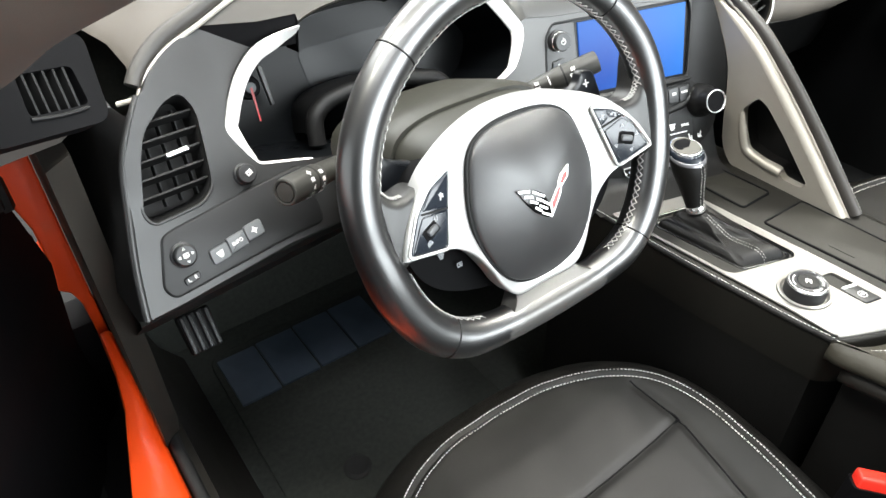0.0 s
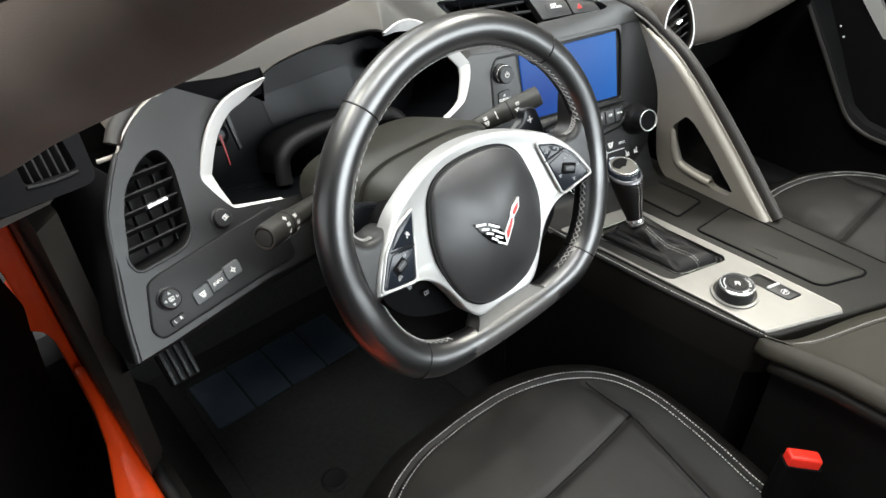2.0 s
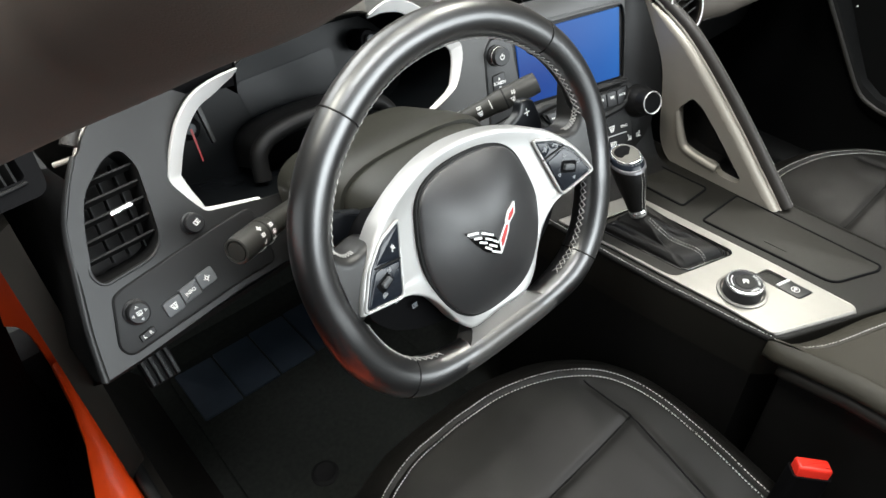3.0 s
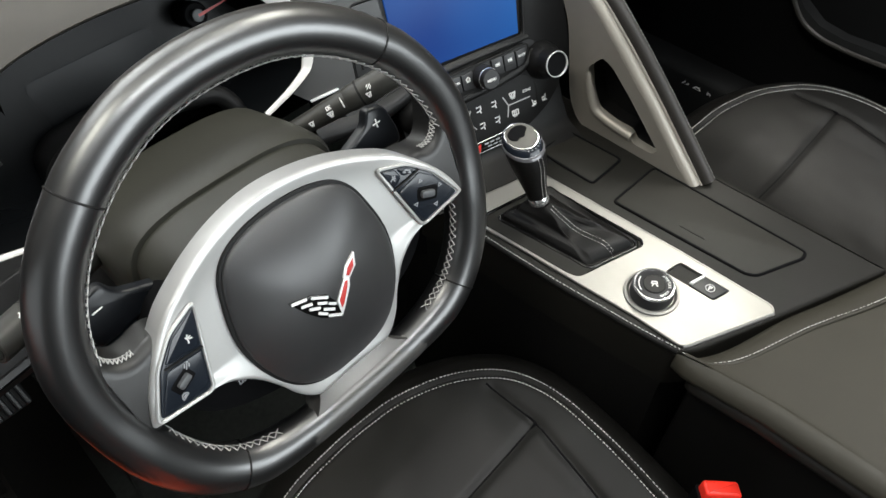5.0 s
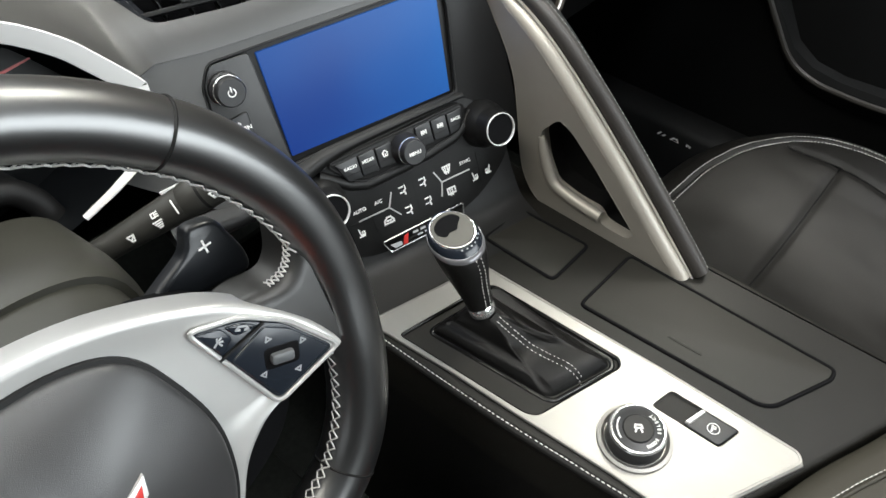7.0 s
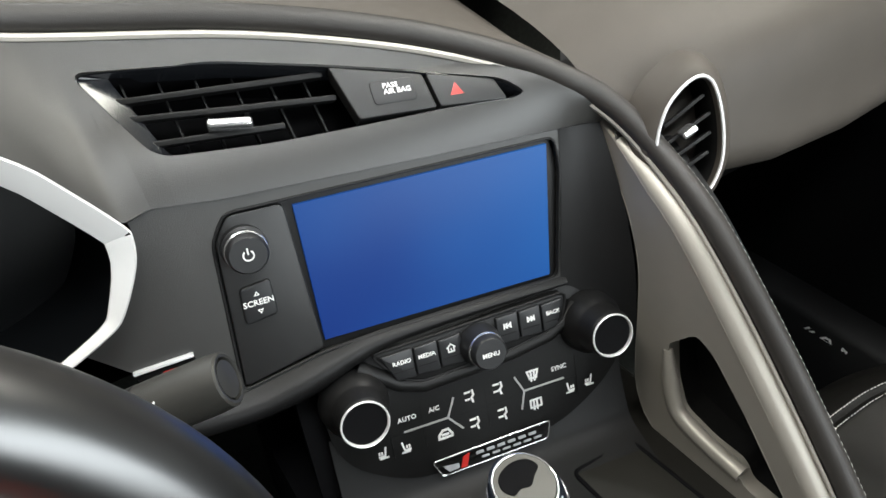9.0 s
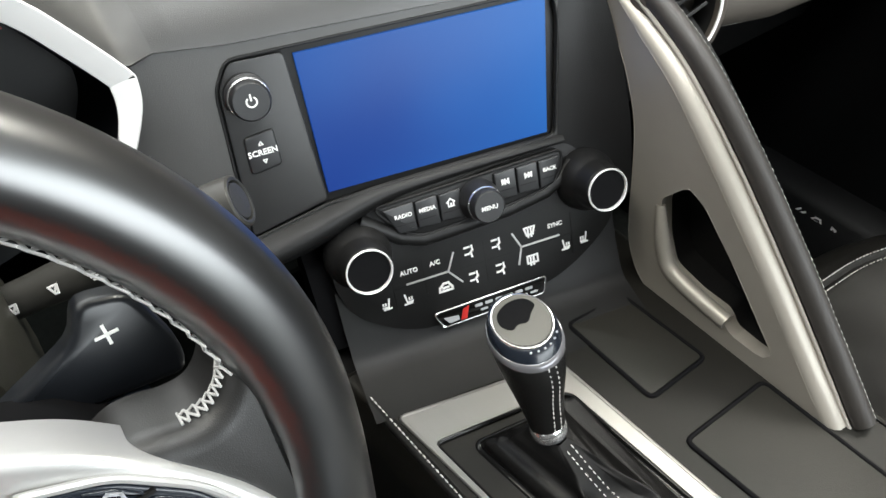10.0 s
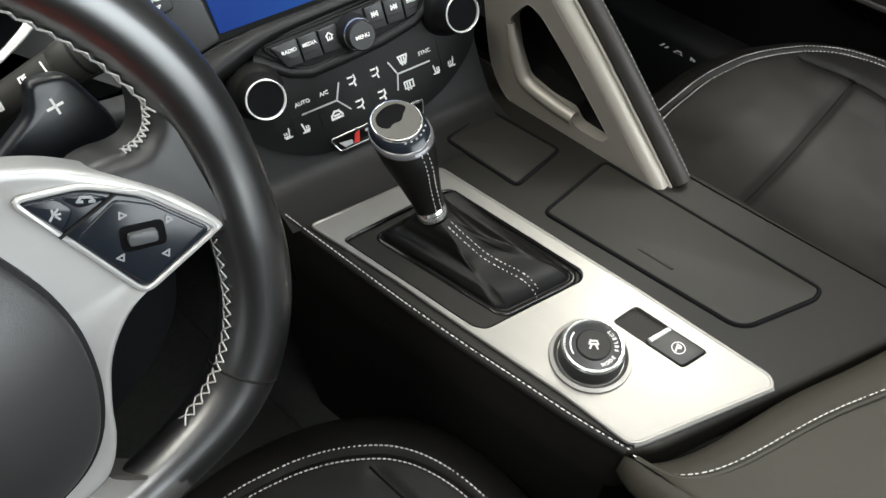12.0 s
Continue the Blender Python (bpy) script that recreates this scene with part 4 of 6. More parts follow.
for i in range(21):
    s = i / 20
    row = []
    for j, p in enumerate(base_loop):
        b = Vector((p[0], p[1], TOPZ - 0.001))
        d = Vector((p[0] - c0.x, p[1] - c0.y + 0.012, 0)).normalized() * 0.0120
        tpt = c0 + d
        q = b.lerp(tpt, s ** 1.25)
        q.z = b.z + (tpt.z - b.z) * (0.62 * s + 0.38 * s ** 3) + 0.007 * math.sin(math.pi * min(1, s * 1.6)) * (1 - s)
        w = (noise.noise(Vector((p[0] * 60, p[1] * 30, s * 2.0))) * 0.013 + noise.noise(Vector((p[0] * 120 + 7, p[1] * 75, s * 5.0))) * 0.006) * math.sin(math.pi * s)
        q += Vector((d.x, d.y, 0)).normalized() * w + Vector((0, 0, w * 0.5))
        row.append(q)
    rows.append(row)
bm = bmesh.new()
loft(bm, rows, True, False, False)
part("gaiter", bm, GAITER, lever, "soft black leather gaiter", 60)
for off in (-0.0026, 0.0026):
    jj = min(range(n), key=lambda j: (Vector(base_loop[j]) - Vector((-0.020 + off, -0.075))).length)
    pts = [rows[i][jj].lerp(rows[i][jj - 1], 0.5) + Vector((off, off * 0.4, 0.0022)) for i in range(19, -1, -1)]
    part("stitching", stitches(spline(pts, 3, False), 0.0042, 0.74, 0.00042), THREAD, lever, "pale thread")

# ---- grab bar between console and passenger ----
bar = thing("passenger_grab_bar", (0.13, 0.05, 0.5), "satin silver grab bar edged with a stitched leather roll", "grab bar")
SIDE = plane_frame((0.118, 0, 0), (-1, 0, 0), (0, -1, 0))   # local x runs to the rear, y up, z to the driver
yz = lambda pts: [(-y, z) for y, z in pts]
rear_edge = [(-0.078, 0.508), (-0.039, 0.548), (0.011, 0.600), (0.066, 0.653), (0.11, 0.693), (0.15, 0.719), (0.196, 0.742)]
front_edge = [(0.203, 0.730), (0.167, 0.698), (0.148, 0.668), (0.137, 0.640), (0.130, 0.600), (0.126, 0.570), (0.118, 0.535), (0.100, 0.510), (0.07, 0.500), (0.0, 0.500)]
cut = rounded(yz([(0.101, 0.597), (0.082, 0.621), (0.066, 0.614), (0.034, 0.585), (-0.0185, 0.531), (-0.010, 0.522), (0.018, 0.523), (0.026, 0.534), (0.052, 0.534), (0.080, 0.540), (0.093, 0.565)]), 0.006, 4)
bm = bmesh.new()
edge2 = [Vector(p[:2]) for p in spline(yz(rear_edge), 4, False)]
ways = [(edge2[min(i + 1, len(edge2) - 1)] - edge2[max(i - 1, 0)]).normalized() for i in range(len(edge2))]
inward = [Vector((-w.y, w.x)) if w.x < 0 else Vector((w.y, -w.x)) for w in ways]
inward = [n if n.y < 0 else -n for n in inward]
fade = [min(1.0, 0.08 + (edge2[-1] - p).length / 0.07) for p in edge2]
plate([tuple(p + n * 0.0085 * k) for p, n, k in zip(edge2, inward, fade)] + [tuple(p)[:2] for p in spline(yz(front_edge), 4, False)], [cut], -0.012, 0.0, SIDE, bm)
bmesh.ops.bevel(bm, geom=[e for e in bm.edges if len(e.link_faces) == 2 and e.calc_face_angle(0) > 0.8], offset=0.003, segments=3, affect="EDGES", clamp_overlap=True)
part("bar_panel", bm, SATIN, bar, "satin silver panel with a hand opening")
bm = bmesh.new()
loft(bm, [[(*(p + n * d * k), z) for d, z in ((0.0100, -0.0060), (0.0100, 0.0002), (0.0075, 0.0001), (0.0052, -0.0008), (0.0030, -0.0026), (0.0013, -0.0056), (0.0003, -0.0095), (0.0, -0.0140), (0.004, -0.0145))] for p, n, k in zip(edge2, inward, fade)])
bm.transform(SIDE)
part("rounded_edge", bm, SATIN, bar, "", 60)
pocket = ccw([tuple(p)[:2] for p in cut])
bm = bmesh.new()
loft(bm, [[(*p, z) for p in inset(pocket, d)] for d, z in ((-0.001, -0.003), (-0.0015, -0.012), (-0.002, -0.034))], True, False, True)
bm.transform(SIDE)
part("pocket", bm, SOFT, bar, "dark lining of the hand opening")
lip_line = spline(yz([(0.1015, 0.590), (0.0955, 0.570), (0.087, 0.549), (0.077, 0.5375), (0.050, 0.5315), (0.022, 0.529)]), 6, False)
part("hand_ledge", tube([SIDE @ Vector((p[0], p[1], -0.0025)) for p in lip_line], [0.0035 + 0.0030 * min(1, i / 8) for i in range(len(lip_line))], 12), SATIN, bar, "bright rounded lip under the hand opening")
part("passenger_side", slab([tuple(p)[:2] for p in spline(yz(rear_edge), 4, False)] + [tuple(p)[:2] for p in spline(yz(front_edge), 4, False)], -0.040, -0.0345, 0.002, SIDE), SOFT, bar, "black leather passenger side of the bar")

# long edge line that frames the driver's side: chrome line, leather roll, stitches
ARC = [(-0.622, 0.264, 0.784), (-0.610, 0.272, 0.797), (-0.584, 0.280, 0.814), (-0.548, 0.281, 0.829), (-0.500, 0.285, 0.847), (-0.430, 0.295, 0.860), (-0.340, 0.310, 0.866), (-0.260, 0.325, 0.850), (-0.189, 0.332, 0.826), (-0.082, 0.302, 0.811), (0.005, 0.262, 0.794), (0.066, 0.226, 0.775), (0.094, 0.203, 0.761), (0.112, 0.186, 0.748), (0.124, 0.160, 0.728), (0.128, 0.115, 0.698), (0.130, 0.066, 0.655), (0.130, 0.011, 0.602), (0.130, -0.039, 0.550), (0.130, -0.080, 0.506)]
arc = spline(ARC, 6, False)


# ---- dashboard ----
dash = thing("dashboard", (0, 0.4, 0.6), "dark grey moulded dashboard with stitched leather top", "dashboard")
part("edge_line", tube([Vector((-0.640, 0.274, 0.779)), Vector((-0.631, 0.269, 0.781))] + arc, [0.0026] * 82 + [max(0.0014, 0.0026 - 0.0001 * i) for i in range(len(arc) - 80)], 8), EDGESIL, dash, "thin satin silver edge line")
roll_path = []
for i, p in enumerate(arc):
    t = i / (len(arc) - 1)
    off = Vector((0.0, 0.0075, 0.0085)) if t < 0.54 else Vector((0.0, 0.0075, 0.0085)).lerp(Vector((0.0085, -0.0035, 0.0035)), min(1, (t - 0.54) / 0.26))
    roll_path.append(p + off)
part("edge_roll", tube(roll_path, 0.0082, 12), ROLL, dash, "black leather edge roll")
part("stitching", stitches([p + (Vector((0.0, 0.0070, 0.0055)) if i < len(roll_path) * 0.62 else Vector((0.0066, -0.0036, 0.0036))) for i, p in enumerate(roll_path)][5:], 0.005, 0.6, 0.0005), DIMTHREAD, dash, "fine pale thread")
# leather top that runs forward to the windscreen
upto = int(len(roll_path) * 0.70)
bm = bmesh.new()
rows = []
for p in roll_path[2:upto]:
    rows.append([p, p + Vector((0, 0.02, 0.009)), p + Vector((0, 0.08, 0.010)), Vector((p.x * 1.05, 0.55, max(0.80, p.z - 0.02))), Vector((p.x * 1.08, 0.86, 0.82))])
loft(bm, rows, False)
part("top_cover", bm, DASHSKIN, dash, "grey-brown leather dash top", 60)

# instrument opening
left_b = mm((-94, 70), (-122, 68), (-147, 61), (-168, 45), (-182, 27), (-193, 8), (-199, -6), (-194, -22), (-183, -44), (-176, -50), (-164, -53), (-120, -63))
right_b = mm((69, 73), (95, 80), (120, 74), (148, 52), (164, 32), (181, 7), (183, -1), (179, -16), (165, -38), (154, -46), (129, -55), (100, -62))


def ribbon(path, width, depth, mat, nm, parent, label, inner_sign, slim=0.0):
    """A bezel strip: a sloping face that runs along a path in the cluster's plane."""
    p = [Vector(q) for q in path]
    bm, loops = bmesh.new(), []
    for i in range(len(p)):
        a, b = p[max(i - 1, 0)], p[min(i + 1, len(p) - 1)]
        d = (b - a).normalized()
        nrm = Vector((-d.y, d.x)) * inner_sign
        fade = min(1, (i + 0.6) / 4, (len(p) - 0.4 - i) / 15)
        w = width * (0.25 + 0.75 * fade) * (1 - slim * max(0, min(1, (i / len(p) - 0.6) / 0.2)))
        o, q = p[i], p[i] + nrm * w
        loops.append([(o.x, o.y, -0.002), (o.x, o.y, 0.003), (o.x + nrm.x * 0.001, o.y + nrm.y * 0.001, 0.0042), (q.x - nrm.x * 0.001, q.y - nrm.y * 0.001, -depth * 0.4), (q.x, q.y, -depth * 0.55), (q.x, q.y, -depth)])
    loft(bm, loops)
    bm.transform(CLUSTER)
    return part(nm, bm, mat, parent, label)


lb = [p[:2] for p in spline(left_b, 3, False)]
rb = [p[:2] for p in spline(right_b, 3, False)]
cluster = thing("instrument_cluster", (-0.36, 0.30, 0.70), "dark instrument cluster with silver bezel and red needles", "instruments")
ribbon(lb, 0.0150, 0.007, BEZELSIL, "bezel", cluster, "silver bezel", 1, 0.6)
ribbon(rb, 0.0135, 0.006, BEZELSIL, "bezel", cluster, "silver bezel", -1, 0.45)
hood_edge = mm((-94, 71), (-74, 77), (-40, 81), (0, 82), (40, 80), (58, 77), (69, 73.5))
opening = [tuple(p) for p in lb[::-1]] + [tuple(p)[:2] for p in spline(hood_edge, 3, False)][1:-1] + [tuple(p) for p in rb] + mm((60, -70), (0, -74), (-60, -72))
bm = bmesh.new()
op = ccw(opening)
cen = Vector((-0.005, 0.005))
loft(bm, [[(*(cen + (Vector(p) - cen) * s), z) for p in op] for s, z in ((1.0, -0.003), (0.985, -0.02), (0.95, -0.06), (0.90, -0.10))], True, False, True)
bm.transform(CLUSTER)
part("recess", bm, RECESS, cluster, "matt black recess")
part("display", slab(rounded(mm((-60, -30), (60, -30), (66, 40), (-66, 40)), 0.01), -0.0995, -0.0985, 0, CLUSTER), DARKGLASS, cluster, "dark unlit display")
for gx, gy, ang in ((-0.142, 0.019, -92), (0.102, 0.036, 4)):
    g = part("gauge", lathe([(0.013, -0.098), (0.013, -0.070), (0.011, -0.067), (0.0, -0.067)], CLUSTER @ at(gx, gy)), VOID, cluster, "black round gauge")
    part("hub", lathe([(0.0060, -0.068), (0.0060, -0.061), (0.0050, -0.0605), (0, -0.0605)], CLUSTER @ at(gx, gy)), GREYBTN, g)
    part("needle", slab([(0, -0.0014), (0.036, -0.0006), (0.036, 0.0006), (0, 0.0014)], -0.0615, -0.0600, 0, CLUSTER @ at(gx, gy, 0, ang)), NEEDLE, g, "red needle")
part("gauge_strip", slab([(-0.1245, 0.038), (-0.1185, 0.037), (-0.1175, -0.006), (-0.1215, -0.007)], -0.080, -0.074, 0.001, CLUSTER), PANELSKIN, cluster, "narrow grey strip beside the gauge")
ridge = spline(mm((-96, -58, -40), (-91, -32, -40), (-78, -20, -40), (-62, -15, -40), (-30, -13, -40), (20, -17, -40), (50, -24, -40), (73, -31, -40), (84, -45, -40), (88, -62, -40)), 5, False)
bm = tube(ridge, 0.010, 14)
loft(bm, [[p + Vector((0, 0.008, 0)) for p in ridge], [Vector((p.x * 1.02, p.y + 0.012, -0.070)) for p in ridge], [Vector((p.x * 1.02, p.y + 0.010, -0.099)) for p in ridge]], False)
bm.transform(CLUSTER)
part("lower_rim", bm, SOFT, cluster, "rounded black housing under the gauges", 60)
# hood over the cluster
bm = bmesh.new()
he = [CLUSTER @ Vector((*p, 0)) for p in [tuple(q)[:2] for q in spline(mm((-94, 72), (-74, 78), (-40, 82), (0, 83), (40, 81), (58, 78), (69, 73)), 4, False)]]
m0, m1 = 17, 42
back = [arc[round(m0 + (m1 - m0) * i / (len(he) - 1))] for i in range(len(he))]
rows = []
for a, b in zip(he, back):
    rows.append([a + Vector((0, 0.03, -0.004)), a, a + Vector((0, -0.002, 0.003)), a + Vector((0, 0.002, 0.009)), a.lerp(b, 0.4) + Vector((0, 0, 0.004)), b + Vector((0, 0.004, 0.002))])
loft(bm, rows, False)
part("cluster_hood", bm, HOODSKIN, dash, "dark grey hood over the instruments", 60)

bm = bmesh.new()
loft(bm, [[p + Vector((-0.004, 0.0, -0.03)) for p in rows[0]], rows[0], [p + Vector((0.004, 0.004, 0.0005)) for p in rows[0]]], False)
part("hood_side", bm, VOID, dash, "dark side of the hood")

# left panel with round-cornered vent
bez_on_face = [flat_in(FACE, CLUSTER @ Vector((*p, -0.003))) for p in lb]
face_out = mm((-83, -58), (-72, -12), (-55, 40), (-40, 82), (-18, 114), (-3, 132)) + [flat_in(FACE, p) for p in arc[2:26:2]] + bez_on_face + mm((250, -6), (250, -60), (75, -52), (-47, -58))
vent_hole = [tuple(p)[:2] for p in rounded(mm((33, 124), (40, 104), (33, 70), (25, 34), (10, 22), (-40, 21), (-44, 34), (-28, 75), (-14, 100), (14, 120)), 0.010, 4)]
part("left_panel", bulged(face_out, [vent_hole], 0.02, lambda x, y: 0.004 * math.sin(math.pi * min(1, max(0, (x + 0.08) / 0.15))) * min(1, max(0, (y - 0.02) / 0.03)), FACE), DASH, dash, "dark grey panel beside the wheel")
part("panel_edge", tube([FACE @ Vector((*p, -0.002)) for p in spline(mm((-83, -58), (-72, -12), (-55, 40), (-40, 82), (-18, 114), (-3, 132)), 5, False)][0:], 0.004, 10), DASH, dash)


def air_vent(name, label, m, hole, slats, fins, tab, depth=0.035, mat=BLACK):
    v = thing(name, m.translation, label, "air vent")
    hole = ccw(hole)
    bm = bmesh.new()
    loft(bm, [[(*p, z) for p in inset(hole, d)] for d, z in ((-0.001, -0.002), (0.0015, -0.006), (0.003, -depth))], True, False, True)
    bm.transform(m)
    part("duct", bm, mat, v)
    for (x0, y0, x1, y1) in slats:
        a, b = Vector((x0, y0)), Vector((x1, y1))
        d = (b - a)
        bm = block(0, 0, 0, d.length, 0.0022, 0.013, 0.0006)
        bm.transform(m @ at(*((a + b) / 2), -0.010, math.degrees(math.atan2(d.y, d.x))) @ pose(0, 0, 0, -22))
        part("slat", bm, SOFT, v)
    for (x0, y0, x1, y1) in fins:
        a, b = Vector((x0, y0)), Vector((x1, y1))
        d = (b - a)
        bm = block(0, 0, 0, d.length, 0.0016, 0.012, 0.0004, m @ at(*((a + b) / 2), -0.022, math.degrees(math.atan2(d.y, d.x))))
        part("fin", bm, SOFT, v)
    if tab:
        x, y, w, a = tab
        part("tab", slab(rounded([(-w, -0.0024), (w, -0.0024), (w, 0.0024), (-w, 0.0024)], 0.002, 3), -0.006, 0.003, 0.0012, m @ at(x, y, 0, a)), CHROME, v, "bright chrome thumb tab")
    return v


def across(poly, y, tilt=0.0):
    """Where a level line at y crosses a polygon."""
    xs = []
    for i in range(len(poly)):
        a, b = poly[i - 1], poly[i]
        if (a[1] - y) * (b[1] - y) < 0:
            xs.append(a[0] + (b[0] - a[0]) * (y - a[1]) / (b[1] - a[1]))
    return (min(xs), max(xs)) if len(xs) > 1 else None


slats = []
for y in (0.105, 0.089, 0.073, 0.057, 0.041):
    r = across(vent_hole, y)
    slats.append((r[0] + 0.001, y + 0.001, r[1] - 0.001, y - 0.001))
left_vent = air_vent("air_vent", "black slatted side air vent with a chrome tab", FACE, vent_hole, slats, [(x, 0.03, x + 0.010, 0.112) for x in (-0.018, -0.002, 0.014)], (0.008, 0.074, 0.0115, 0))
part("vent_edge", tube([FACE @ Vector((*p, 0.0005)) for p in inset(ccw(vent_hole), -0.0015)][:], 0.0016, 8, True), DASH, left_vent)

# switch panel
swp = part("switch_panel", slab(rounded(mm((-40, 6), (-30, 9), (53, 15), (118, 18), (118, -46), (78, -45), (-52, -50), (-58, -38)), 0.010, 4), -0.002, 0.0018, 0.0012, FACE), SWITCHSKIN, dash, "dark switch panel")
part("panel_gap", tube([FACE @ Vector((*p, 0.0002)) for p in rounded(mm((-40, 6), (-30, 9), (53, 15), (118, 18), (118, -46), (78, -45), (-52, -50), (-58, -38)), 0.010, 4)], 0.0012, 6, True), BLACK, swp)
mk = part("mirror_knob", lathe([(0.0125, 0.001), (0.0125, 0.003), (0.0105, 0.004), (0.0105, 0.011), (0.009, 0.0125), (0, 0.0115)], FACE @ at(-0.029, -0.016)), BUTTON, dash, "round mirror adjuster")
for a in range(4):
    put_sign("up", 0.003, FACE @ at(-0.029, -0.016, 0.0122, 90 * a) @ at(0, 0.0065), mk)
put_sign("rear", 0.0048, FACE @ at(-0.029, -0.016, 0.0122), mk)
lr = part("mirror_switch", slab(rounded(mm((-39, -44), (-23, -42), (-23, -35), (-39, -37)), 0.002, 3), 0, 0.005, 0.001, FACE), BUTTON, dash)
text("lettering", "L   R", 0.005, FACE @ at(-0.031, -0.0395, 0.0051, 6), INK, lr)
for i, (x, k) in enumerate(((0.0025, "screen"), (0.0225, "info"), (0.0425, "sun"))):
    y = -0.0295 + 0.0035 * i
    b = part("button", slab(rounded([(x - 0.0097, y - 0.0085), (x + 0.0097, y - 0.007), (x + 0.0097, y + 0.0085), (x - 0.0097, y + 0.007)], 0.003 if i != 1 else 0.0008, 3), 0, 0.0055, 0.0012, FACE), GREYBTN, dash, "grey push button")
    if k == "info":
        text("lettering", "INFO", 0.0052, FACE @ at(x, y, 0.0056, 8), INK, b)
    else:
        put_sign(k, 0.0062, FACE @ at(x, y, 0.0056, 8), b)
dm = part("dimmer_knob", lathe([(0.011, 0.0), (0.011, 0.003), (0.0095, 0.004), (0.0095, 0.010), (0.0085, 0.0112), (0, 0.0112)], FACE @ at(0.058, 0.031)), BUTTON, dash, "small dimmer knob")
put_sign("lamp", 0.0065, FACE @ at(0.059, 0.031, 0.0114, 20), dm)
# lower edge under the panel and knee bolster
bm = bmesh.new()
loft(bm, [[FACE @ Vector((x, y, z)) for x in (-0.083, -0.02, 0.06, 0.16, 0.26)] for y, z in ((-0.056, -0.001), (-0.062, -0.006), (-0.066, -0.03), (-0.10, -0.16))], False)
part("knee_panel", bm, SOFT, dash)
bm = bmesh.new()
loft(bm, [[(x, y, z) for x in (-0.66, -0.12)] for y, z in ((0.30, 0.60), (0.36, 0.56), (0.60, 0.54), (0.80, 0.52))], False)
part("under_cover", bm, BLACK, dash)
bm = bmesh.new()
loft(bm, [[FACE @ Vector((-0.083, -0.058, 0)), FACE @ Vector((-0.055, 0.04, 0)), FACE @ Vector((-0.018, 0.114, 0)), Vector((-0.645, 0.28, 0.775)), Vector((-0.645, 0.60, 0.77)), Vector((-0.70, 0.60, 0.55))],
          [FACE @ Vector((-0.088, -0.058, -0.02)), FACE @ Vector((-0.062, 0.04, -0.02)), FACE @ Vector((-0.028, 0.114, -0.02)), Vector((-0.665, 0.30, 0.77)), Vector((-0.68, 0.60, 0.77)), Vector((-0.72, 0.60, 0.55))]])
part("end_cap", bm, SOFT, dash)

# centre: upper panel with vent
bot3 = [UPPER.inverted() @ DISPLAY @ Vector(p) for p in mm((128, 54, 1.5), (108, 55.5, 0.5), (7, 59, 0.4), (-120, 64.5, 0.6), (-160, 69, 0.8))]
lefts3 = [UPPER.inverted() @ CLUSTER @ Vector((*rb[i], 0)) for i in range(15, -1, -1)]


def along(pts, x, k):
    """The k-th coordinate at x of a line of points, held at its ends."""
    pts = sorted(pts, key=lambda p: p.x)
    if x <= pts[0].x:
        return pts[0][k]
    for a, b in zip(pts, pts[1:]):
        if x <= b.x:
            return a[k] + (b[k] - a[k]) * (x - a.x) / max(1e-6, b.x - a.x)
    return pts[-1][k]
vh = [flat_in(UPPER, p) for p in ((-0.171, 0.317, 0.804), (-0.148, 0.269, 0.764), (-0.09, 0.252, 0.7615), (-0.038, 0.239, 0.762), (0.013, 0.227, 0.762), (0.060, 0.214, 0.7605), (0.068, 0.213, 0.763), (0.058, 0.224, 0.771), (0.013, 0.246, 0.781), (-0.042, 0.271, 0.791), (-0.10, 0.296, 0.800))]
vh = rounded(vh, 0.010, 4)


